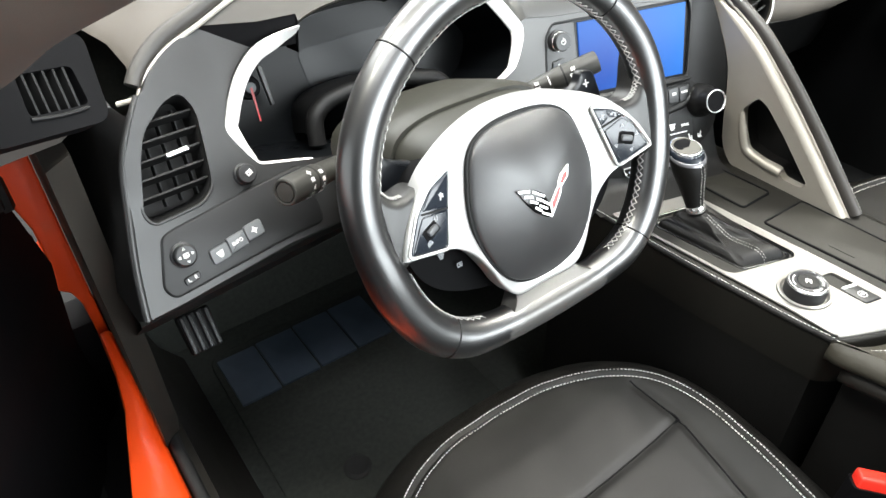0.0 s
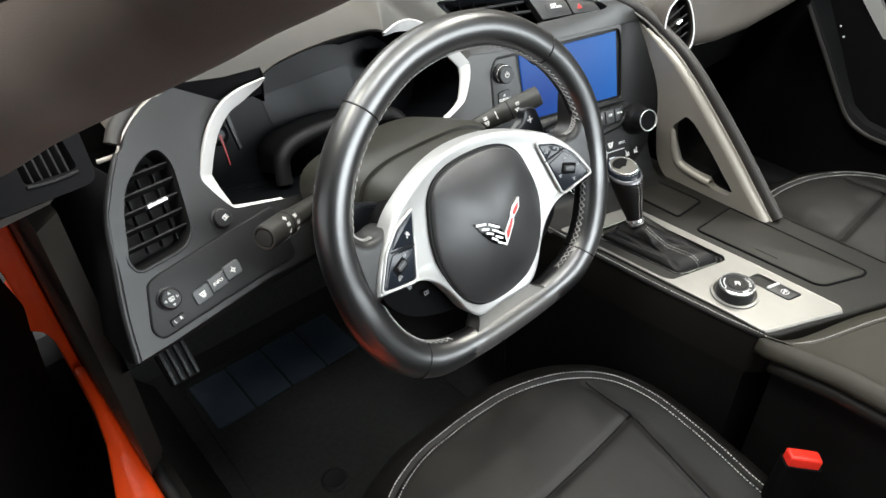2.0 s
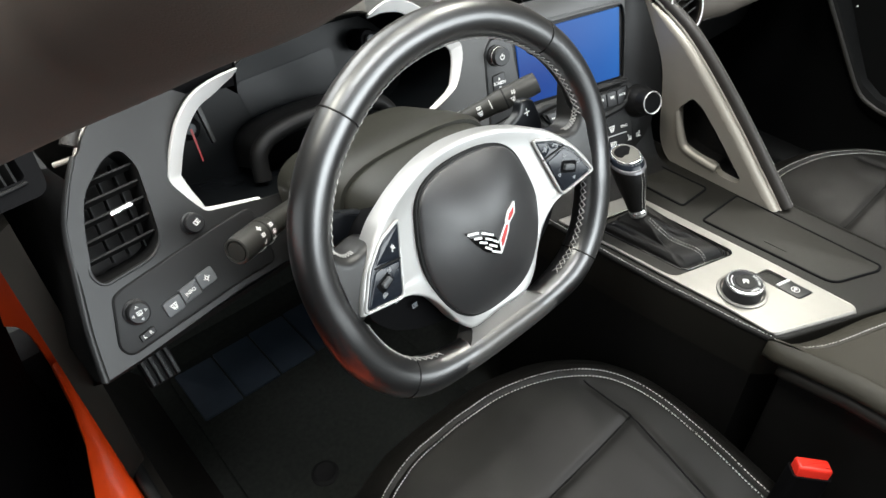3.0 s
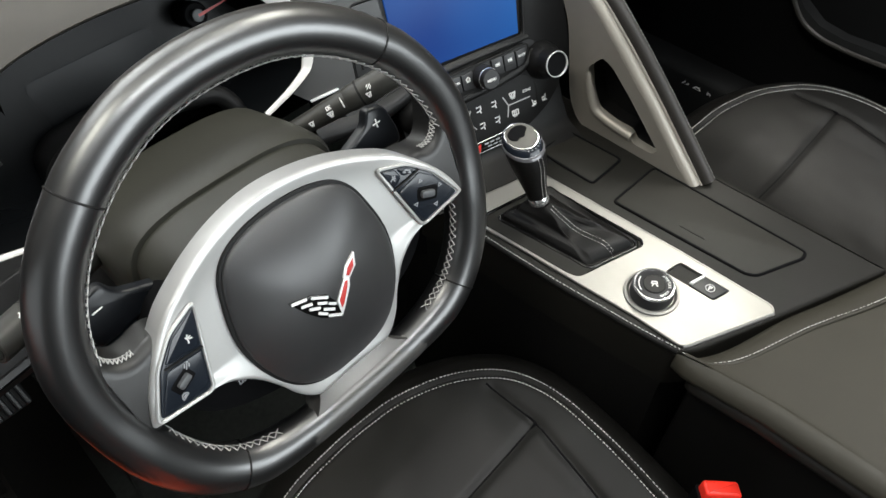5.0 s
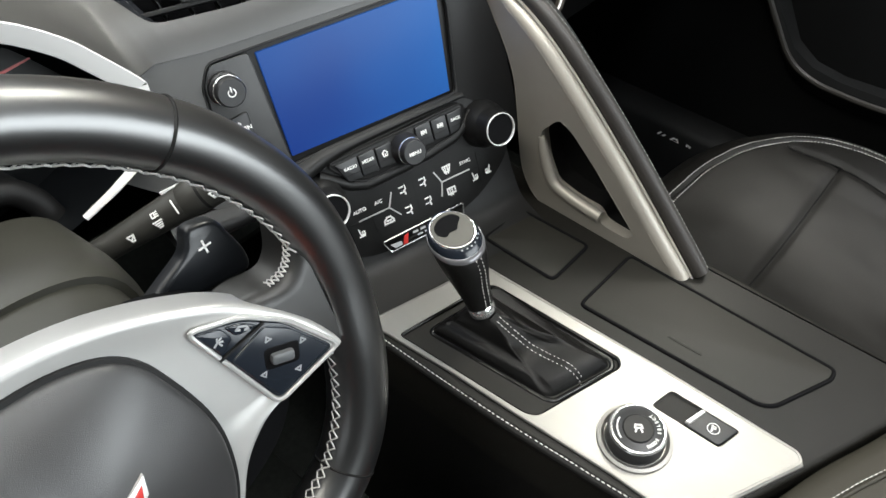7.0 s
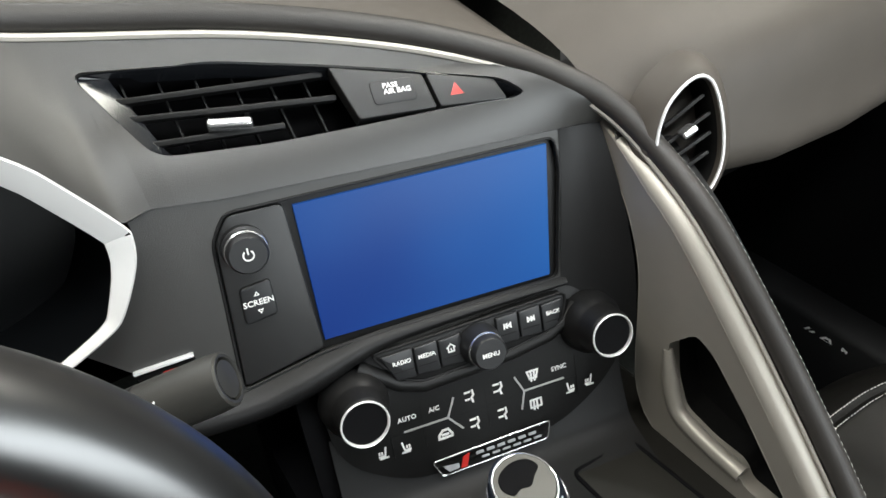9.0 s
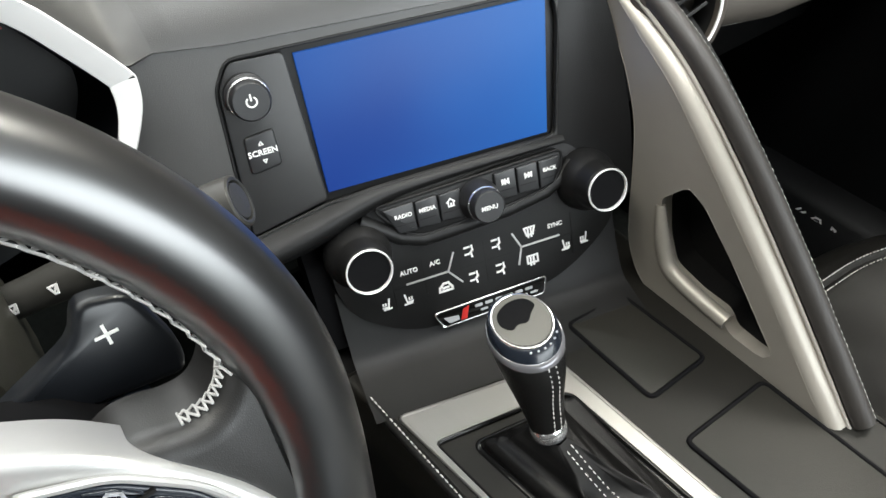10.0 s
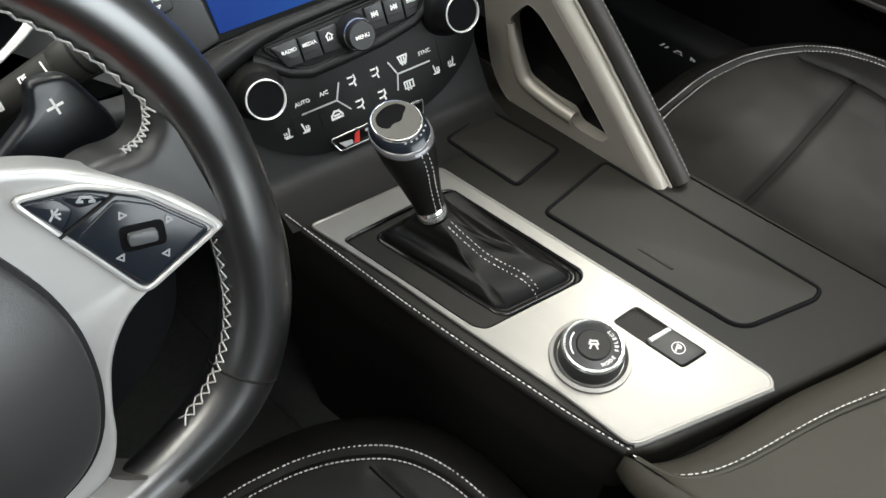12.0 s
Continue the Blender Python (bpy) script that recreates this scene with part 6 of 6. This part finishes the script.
loft(bm, [[(*p, z) for p in inset(ccw(pvh), d)] for d, z in ((0.0005, -0.006), (0.0, 0.0), (-0.0025, 0.0002), (-0.007, -0.003), (-0.012, -0.010), (-0.016, -0.022))], True, False, False)
bm.transform(PV)
part("vent_collar", bm, DASHSKIN, pvent, "", 60)


# ---- steering wheel ----
wheel = thing("steering_wheel", (-0.373, 0, 0.58), "black leather steering wheel with silver spokes and pale cross stitching", "steering wheel")
RIM_R = 0.0160
rim_half = mm((166.5, 0), (164.5, 35), (154.5, 67), (138, 95), (118, 117), (88, 140), (48, 158), (0, 164))
rim_low = mm((-0, -138.5), (35, -138), (68, -135.5), (99, -128.5), (122.5, -114.5), (141, -92.5), (153.8, -65), (161.5, -34))
rim_knots = rim_half + mirror(rim_half[:-1]) + mirror(rim_low[1:]) + rim_low[:1] + rim_low[1:]
path = [tuple(p) for p in spline([(x, y, 0.0) for x, y in rim_knots], 4)]
NRIM = len(path)
thick = [RIM_R + 0.0006 + 0.0022 * max(0, min(1, (-p[1] - 0.005) / 0.04)) * max(0, min(1, (abs(p[0]) - 0.06) / 0.04)) for p in path]
part("rim", tube(path, thick, 24, True, WHEEL, up=(0, 0, 1)), RIMSKIN, wheel, "smooth black leather rim", 60)


def rim_pos(deg):
    """A place on the rim's middle line and its direction, by the angle from the hub."""
    a = radians(deg)
    ray = Vector((math.cos(a), math.sin(a), 0))
    i = max(range(NRIM), key=lambda k: Vector(path[k]).normalized().dot(ray))
    j = (i + 1) % NRIM if ray.cross(Vector(path[i])).z < 0 else i - 1
    p, q = Vector(path[i]), Vector(path[j])
    u, v = abs(ray.cross(p).z), abs(ray.cross(q).z)
    d = (Vector(path[(i + 1) % NRIM]) - Vector(path[i - 1])).normalized()
    return p.lerp(q, u / max(1e-9, u + v)), d, thick[i]


for deg in (129, 45, 225, 316):
    p, d, rr = rim_pos(deg)
    side = Vector((0, 0, 1)).cross(d)
    ring = [p + (side * math.cos(t) + Vector((0, 0, 1)) * math.sin(t)) * (rr + 0.0001) for t in (2 * math.pi * j / 24 for j in range(24))]
    part("leather_seam", tube(ring, 0.0008, 6, True, WHEEL), BLACK, wheel)


# cross stitching on the inner side of the rim
def cross_stitch(a0, a1):
    bm = bmesh.new()
    n = int((a1 - a0) / 2.7)
    for k in range(n):
        u, v = a0 + (a1 - a0) * k / n, a0 + (a1 - a0) * (k + 1) / n
        (pu, du, ru), (pv, dv, rv) = rim_pos(u), rim_pos(v)
        su, sv = Vector((0, 0, 1)).cross(du), Vector((0, 0, 1)).cross(dv)
        for e, f in ((0.0042, -0.0034), (-0.0034, 0.0042)):
            a = pu + su * (ru - 0.0003) + Vector((0, 0, e + 0.0030))
            b = pv + sv * (rv - 0.0003) + Vector((0, 0, f + 0.0030))
            tube([a, (a + b) / 2 + su * 0.0012, b], 0.00050, 5, bm=bm)
    bm.transform(WHEEL)
    part("cross_stitching", bm, WHEELTHREAD, wheel, "pale cross stitching")


for a0, a1 in ((12, 168), (302, 346), (196, 238)):
    cross_stitch(a0, a1)


def hub_z(x, y):
    """The height of the spokes' face over the rim's plane: it falls to the hub."""
    return -0.0082 + 0.15 * math.hypot(x, 0.012) - 0.059 * y


def draped(bm, reach=1.0):
    """Lays a flat piece on the spokes' face, which rises out to the reach."""
    for v in bm.verts:
        v.co.z += hub_z(min(abs(v.co.x), reach), v.co.y)
    bm.transform(WHEEL)
    return bm


def on_hub(x, y, h=0.0, turn=0.0):
    """A frame that lies on the spokes' face."""
    e = 0.002
    nx, ny = (hub_z(x + e, y) - hub_z(x - e, y)) / (2 * e), (hub_z(x, y + e) - hub_z(x, y - e)) / (2 * e)
    return WHEEL @ plane_frame((x, y, hub_z(x, y) + h), (-nx, -ny, 1)) @ pose(0, 0, 0, 0, 0, turn)


# leather spokes at the sides
for sgn in (1, -1):
    edge = mm((157, 60), (152, 48), (148.5, 37), (144.5, 28), (138, 22.5), (130, 21.5), (121, 23), (112, 22.5), (103, 17))
    poly = mm((162, 62)) + edge + mm((95, 5), (90, -12), (94, -28), (110, -34), (134, -33), (148, -40), (157, -49), (163, -30), (165, 20))
    poly = [(p[0] * sgn, p[1]) for p in poly]
    spoke = part("side_spoke", draped(slab([tuple(p)[:2] for p in spline(poly, 5)], -0.034, -0.0030, 0.0095, None, seg=7), 0.138), SPOKESKIN, wheel, "black leather side spoke", 60)
    bm = bmesh.new()
    line = [Vector((p.x * sgn, p.y, hub_z(p.x, p.y) - 0.012)) for p in spline([(*tuple(p)[:2], 0) for p in edge[:6]], 3, False)]
    for a, b in zip(line, line[1:]):
        for e, f in ((0.0038, -0.0030), (-0.0030, 0.0038)):
            u, v = a + Vector((0, 0, e)), b + Vector((0, 0, f))
            tube([u, (u + v) / 2 + Vector((-0.0010 * sgn, 0.0010, 0)), v], 0.00050, 5, bm=bm)
    bm.transform(WHEEL)
    part("cross_stitching", bm, WHEELTHREAD, spoke, "pale cross stitching")
# silver spoke trim
arch = mm((147, -25), (141, -11), (133, 2), (120, 17.5), (104, 32), (88, 41), (70, 49), (48, 56), (24, 60), (0, 61))
half = mm((0, -117), (22, -116.5), (36, -114), (45, -107), (54, -94), (62, -77), (75, -56), (92, -41), (108, -35), (128, -31), (145, -28))
outl = half + arch + mirror(arch[:-1]) + mirror(half[1:])
trim_poly = [tuple(p)[:2] for p in spline(outl, 4)]


def dished(poly, c, rings):
    """A trim whose edge is rounded and whose face falls gently to the middle c."""
    bm = bmesh.new()
    loft(bm, [[(*(Vector(c) + (Vector(p) - Vector(c)) * f), z) for p in ccw(poly)] for f, z in rings])
    return draped(bm)


part("spoke_trim", dished(trim_poly, (0, -0.028), ((1.0, -0.020), (1.0, -0.0035), (0.996, -0.0014), (0.988, -0.0002), (0.975, 0.0004), (0.95, 0.0002), (0.90, -0.0008), (0.84, -0.0018), (0.76, -0.0026), (0.6, -0.003), (0.1, -0.003))), WHEELSIL, wheel, "satin silver spoke trim", 50)
# airbag cover
cover = mm((0, 47), (26, 46), (46, 40), (58, 28), (65, 8), (69.5, -14), (69, -36), (62, -62), (50, -84), (35, -98), (17, -105), (0, -107))
cov = ccw([tuple(p)[:2] for p in spline(cover + mirror(cover[1:-1]), 4)])
BAG_C = Vector((0, -0.024))


def bag_z(p, f):
    """The cover's height at the share f of the way from its middle to the edge point p."""
    e = hub_z(*p) + 0.0035
    return e + (0.0215 - e) * (1 - f ** 2.3)


bm = bmesh.new()
loft(bm, [[(*p, hub_z(*p) - 0.006) for p in cov]] + [[(*(BAG_C + (Vector(p) - BAG_C) * f), bag_z(p, f) - d) for p in cov] for f, d in ((1.0, 0.0016), (0.994, 0.0004), (0.98, 0), (0.95, 0), (0.9, 0), (0.83, 0), (0.74, 0), (0.62, 0), (0.5, 0), (0.36, 0), (0.22, 0), (0.1, 0), (0.03, 0))])
bm.transform(WHEEL)
part("airbag_gap", draped(slab(inset(cov, -0.0024), -0.006, 0.0010, 0.0006, None)), BLACK, wheel)
ab = part("airbag_cover", bm, AIRBAG, wheel, "dark grey airbag cover", 60)
# crossed emblem as plain shapes
EM = WHEEL @ pose(0.0, -0.0085, 0.0206, -5)
part("emblem_flag", slab(mm((-31, 0), (-13, -5), (-3, -12), (1, -22), (1, -36.5), (-6, -33), (-15, -26), (-23, -15)), -0.004, 0.0005, 0.0003, EM), GLOSS, ab, "black flag of the emblem")
for x0, y0, x1, y1 in ((-29, -1.5, -19, -4.5), (-14, -7, -4, -14), (-23.5, -8.0, -17, -10.5), (-11.5, -14, -6.5, -17.5), (-4, -20, -0.5, -23), (-19, -14, -13, -17.5), (-9.5, -21.5, -3.5, -26), (-14.5, -21.5, -10, -25.5), (-8.5, -28.5, -0.5, -34)):
    b_ = bars([((x0 / 1000, y0 / 1000), (x1 / 1000, y1 / 1000))], 0.0021, 0.0014)
    b_.transform(EM)
    part("emblem_bar", b_, RINGSIL, ab)
for poly, inner in ((((0.5, -36.5), (2.2, -23), (15.8, -9.5), (19.5, -11.5), (16.5, -19), (6, -31)), ((3, -30), (4, -23.5), (14.5, -12.5), (16.5, -13.5), (14, -18), (6, -28))), (((14, -9.5), (20, -2), (31, 3), (28, -7), (19.5, -13)), ((17.5, -9.2), (21, -4.5), (28, -0.5), (25.5, -6.5), (19.3, -11)))):
    w_ = part("emblem_wing", slab(mm(*poly), -0.004, 0.0006, 0.0003, EM), RINGSIL, ab, "chrome-edged wing of the emblem")
    part("red_inlay", slab(mm(*inner), 0.0, 0.0011, 0.0003, EM), REDINK, w_, "red inlay")
# lower spoke: a silver sleeve on the rim and a web that rises to it from the hub
sleeve = [Vector((-0.074 + 0.148 * i / 24, -0.1385 + 0.0022 * (abs(-1 + 2 * i / 24)) ** 2, 0)) for i in range(25)]
bm = tube(sleeve, [RIM_R + 0.0001 + 0.0006 * min(1, i / 2, (24 - i) / 2) for i in range(25)], 24, False, up=(0, 0, 1))
for v in bm.verts:
    v.co.x *= 1 + 0.17 * (v.co.y + 0.1385) / RIM_R
bm.transform(WHEEL)
part("lower_sleeve", bm, LOWSIL, wheel, "satin grey sleeve on the lower rim", 60)
bm = bmesh.new()
web = []
for i in range(33):
    u = -1 + 2 * i / 32
    web.append([])
    for w, y, z in ((36, -110, -16), (36, -112.5, -6), (36.5, -113.2, -3.2), (37, -115.5, -0.4), (39, -118.5, 2.6), (43, -122, 6.4), (49, -125.5, 10.0), (57, -129, 13.0), (65, -133, 15.3), (70, -138.5, 16.6), (70, -146, 12), (56, -138, -12)):
        web[-1].append((u * w / 1000, (y + 1.6 * abs(u) ** 3 * (y < -112)) / 1000, (z + hub_z(u * w / 1000, -0.115) * 1000 * (0.15 if y > -121 else 0)) / 1000))
loft(bm, web)
bm.transform(WHEEL)
part("lower_spoke", bm, LOWSIL, wheel, "satin grey lower spoke", 60)
# thumb pads
for sgn in (1, -1):
    poly = [(x * sgn, y) for x, y in mm((83, 28.5), (106, 20.5), (124, 5), (141.5, -24.5), (103, -33), (93, 0))]
    pad = part("thumb_pad", draped(slab(rounded(poly, 0.0045, 4), -0.008, 0.0014, 0.001)), PADSKIN, wheel, "black thumb pad with small buttons")
    rim_line = [(*p, 0.0008) for p in rounded([(x * sgn, y) for x, y in mm((82, 30), (107, 22), (126, 5.5), (144.5, -25.5), (102, -35), (91.5, 0))], 0.0055, 4)]
    part("pad_edge", draped(tube(rim_line, 0.0015, 8, True)), WHEELSIL, pad)
    if sgn > 0:
        for nm, bp in (("button", ((84.5, 27), (96, 23), (99, 15), (90.5, 9))), ("button", ((97.5, 22.5), (106, 19), (113, 12), (100.5, 14.5))), ("button", ((92.5, 3.5), (114, 10.5), (125, 1), (139, -23), (104, -31), (95, -5)))):
            b = part(nm, draped(slab(rounded(mm(*bp), 0.0022, 3), 0.0, 0.0024, 0.0008)), PADSKIN, pad)
        put_sign("phone", 0.0062, on_hub(0.1045, 0.0160, 0.0026, -30), pad, DIMINK)
        put_sign("voice", 0.0050, on_hub(0.0915, 0.0175, 0.0026, -20), pad, DIMINK)
        part("split", draped(bars([((0.0885, 0.0075), (0.1145, 0.0125))], 0.0012, 0.0028)), BLACK, pad)
        for dx, dy, tn in ((0.1125, 0.0035, 0), (0.1275, -0.0085, 0), (0.1025, -0.0140, 180), (0.1190, -0.0230, 180)):
            put_sign("up", 0.0040, on_hub(dx, dy, 0.0026, tn), pad, DIMINK)
        cb = part("button", draped(slab(rounded([(0.1150 + a * 0.94 + b * 0.34, -0.0098 - a * 0.34 + b * 0.94) for a, b in ((-0.0095, -0.0062), (0.0095, -0.0062), (0.0095, 0.0062), (-0.0095, 0.0062))], 0.003, 3), 0.0, 0.0027, 0.0006)), VOID, pad)
        part("roller", block(0, 0, 0.0042, 0.0125, 0.0060, 0.0035, 0.0016, on_hub(0.1150, -0.0098, 0, -20)), GREYBTN, cb, "grey thumb roller")
    else:
        for bp in (((-84.5, 27), (-107, 18.5), (-120, 6), (-93.5, 0.5)), ((-94, -3), (-121, 1.5), (-139, -23), (-105, -31.5))):
            part("button", draped(slab(rounded(mm(*bp), 0.0026, 3), 0.0, 0.0022, 0.0008)), PADSKIN, pad)
        part("split", draped(bars([((-0.0935, -0.0012), (-0.1205, 0.0038))], 0.0012, 0.0026)), BLACK, pad)
        cb = part("button", draped(slab(rounded([(-0.1160 + a * 0.94 - b * 0.34, -0.0120 + a * 0.34 + b * 0.94) for a, b in ((-0.0085, -0.0055), (0.0085, -0.0055), (0.0085, 0.0055), (-0.0085, 0.0055))], 0.002, 3), 0.0, 0.0026, 0.0008)), VOID, pad)
        part("roller", block(0, 0, 0.0042, 0.0110, 0.0052, 0.0035, 0.0014, on_hub(-0.1160, -0.0115, 0, 20)), GREYBTN, cb, "grey thumb roller")
        put_sign("voice", 0.0052, on_hub(-0.0985, 0.0110, 0.0025, 25), pad)
        put_sign("lever", 0.0048, on_hub(-0.1085, -0.0040, 0.0025, 20), pad, DIMINK)
        put_sign("car", 0.0050, on_hub(-0.1205, -0.0215, 0.0025, 20), pad, DIMINK)
# two small signs on the back of the lower opening
for x, y, k in ((-0.096, -0.052, "list"), (-0.080, -0.068, "lamp")):
    put_sign(k, 0.006, WHEEL @ at(x, y, -0.0175), wheel, DIMINK)
part("hub_back", dome([tuple(p)[:2] for p in spline(mm((-126, -36), (-100, 26), (0, 48), (100, 26), (126, -36), (108, -80), (60, -104), (0, -110), (-60, -104), (-108, -80)), 4)], -0.044, -0.024, 0.003, WHEEL), VOID, wheel, "matt black back of the hub")
# shift paddles
for sgn in (1, -1):
    PD = WHEEL @ at(0.127 * sgn, 0.044, -0.0455, -8 * sgn)
    poly = [(x * sgn, y) for x, y in mm((-46, -31), (19, -32), (19, -20), (8, 6), (-10, 8), (-13, -5), (-44, -23))]
    pp = part("shift_paddle", slab(rounded(poly, 0.006, 3), -0.006, 0.004, 0.003, PD), PADDLE, wheel, "black shift paddle")
    if sgn > 0:
        put_sign("plus", 0.0068, PD @ at(-0.003, -0.006, 0.0042, 8), pp)
    else:
        part("minus_mark", block(-0.003, -0.006, 0.0042, 0.0085, 0.0013, 0.0005, 0.0002, PD), INK, pp)

# ---- steering column, stalks ----
col = thing("steering_column", (-0.373, 0.12, 0.64), "dark two-piece steering column shroud", "steering column")


def shroud(rows, mat, nm, label=""):
    bm = bmesh.new()
    loops = []
    for z, w, t, b in rows:
        poly = []
        for i in range(40):
            a = 2 * math.pi * i / 40
            cx, sy = math.cos(a), math.sin(a)
            e = 0.62
            poly.append((w * math.copysign(abs(cx) ** e, cx), (t if sy > 0 else b) * abs(sy) ** e * (1 if sy > 0 else -1), z))
        loops.append(poly)
    loft(bm, loops)
    bm.transform(COLUMN)
    return part(nm, bm, mat, col, label, 60)


shroud([(-0.20, 0.096, 0.044, 0.11), (-0.12, 0.098, 0.052, 0.105), (-0.09, 0.096, 0.053, 0.10), (-0.082, 0.092, 0.050, 0.095)], SHROUD, "rear_shroud", "dark grey rear shroud")
shroud([(-0.086, 0.088, 0.047, 0.085), (-0.06, 0.086, 0.045, 0.080), (-0.036, 0.080, 0.041, 0.074), (-0.028, 0.072, 0.036, 0.068)], SHROUD, "front_shroud", "dark grey front shroud")


def stalk(name, label, root, tip, r, collar_r, symbols):
    s = thing(name, root, label, "control stalk")
    root, tip = Vector(root), Vector(tip)
    m = plane_frame(root, tip - root, (0, 0, 1))
    L = (tip - root).length
    part("arm", lathe([(r * 0.75, -0.02), (r * 0.8, L * 0.25), (r * 0.95, L * 0.5), (r, L * 0.62)], m, n=24), STALKSKIN, s)
    k = part("knob", lathe([(r * 0.98, L * 0.62), (collar_r * 0.97, L * 0.645), (collar_r, L * 0.70), (collar_r, L * 0.95), (collar_r * 0.95, L), (collar_r * 0.86, L + 0.0008), (collar_r * 0.76, L + 0.0006), (collar_r * 0.73, L - 0.0016), (collar_r * 0.69, L - 0.0016), (collar_r * 0.66, L + 0.0003), (0, L + 0.0008)], m, n=32), STALKSKIN, s, "turning end knob")
    part("joint", lathe([(collar_r * 1.001, L * 0.715), (collar_r * 1.012, L * 0.722), (collar_r * 1.001, L * 0.729)], m, n=32), BLACK, s)
    for z, ang, kk, sz in symbols:
        a = radians(ang)
        rr = (collar_r if z > 0.62 else r) + 0.0003
        o = m @ Vector((rr * math.cos(a), rr * math.sin(a), L * z))
        nn = (m.to_3x3() @ Vector((math.cos(a), math.sin(a), 0)))
        sm = plane_frame(o, nn, tip - root)
        if kk == "band":
            part("band", block(0, 0, 0, 0.0009, 0.010, 0.0006, 0.0002, sm), INK, k)
        else:
            put_sign(kk, sz, sm, k)
    return s


stalk("lamp_stalk", "black lamp and indicator stalk with pale symbols", (-0.455, 0.158, 0.712), (-0.561, 0.097, 0.743), 0.0112, 0.0128, [(0.80, a, k, 0.0048) for a, k in ((-150, "sun"), (-120, "lamp"), (-90, "park"), (-60, "lamp"), (-30, "sun"))] + [(0.68, a, k, 0.0048) for a, k in ((-135, "lamp"), (-105, "sun"), (-75, "lever"), (-45, "lamp"))])
stalk("wiper_stalk", "black wiper stalk with pale printed symbols", (-0.292, 0.176, 0.694), (-0.175, 0.116, 0.745), 0.0112, 0.0124, [(0.20, 70, "wiper", 0.0055), (0.36, 66, "wiper", 0.0055), (0.50, 72, "list", 0.0055), (0.50, 40, "lamp", 0.005), (0.60, 50, "band", 0.01), (0.78, 75, "wiper", 0.0055), (0.80, 45, "lever", 0.005)])
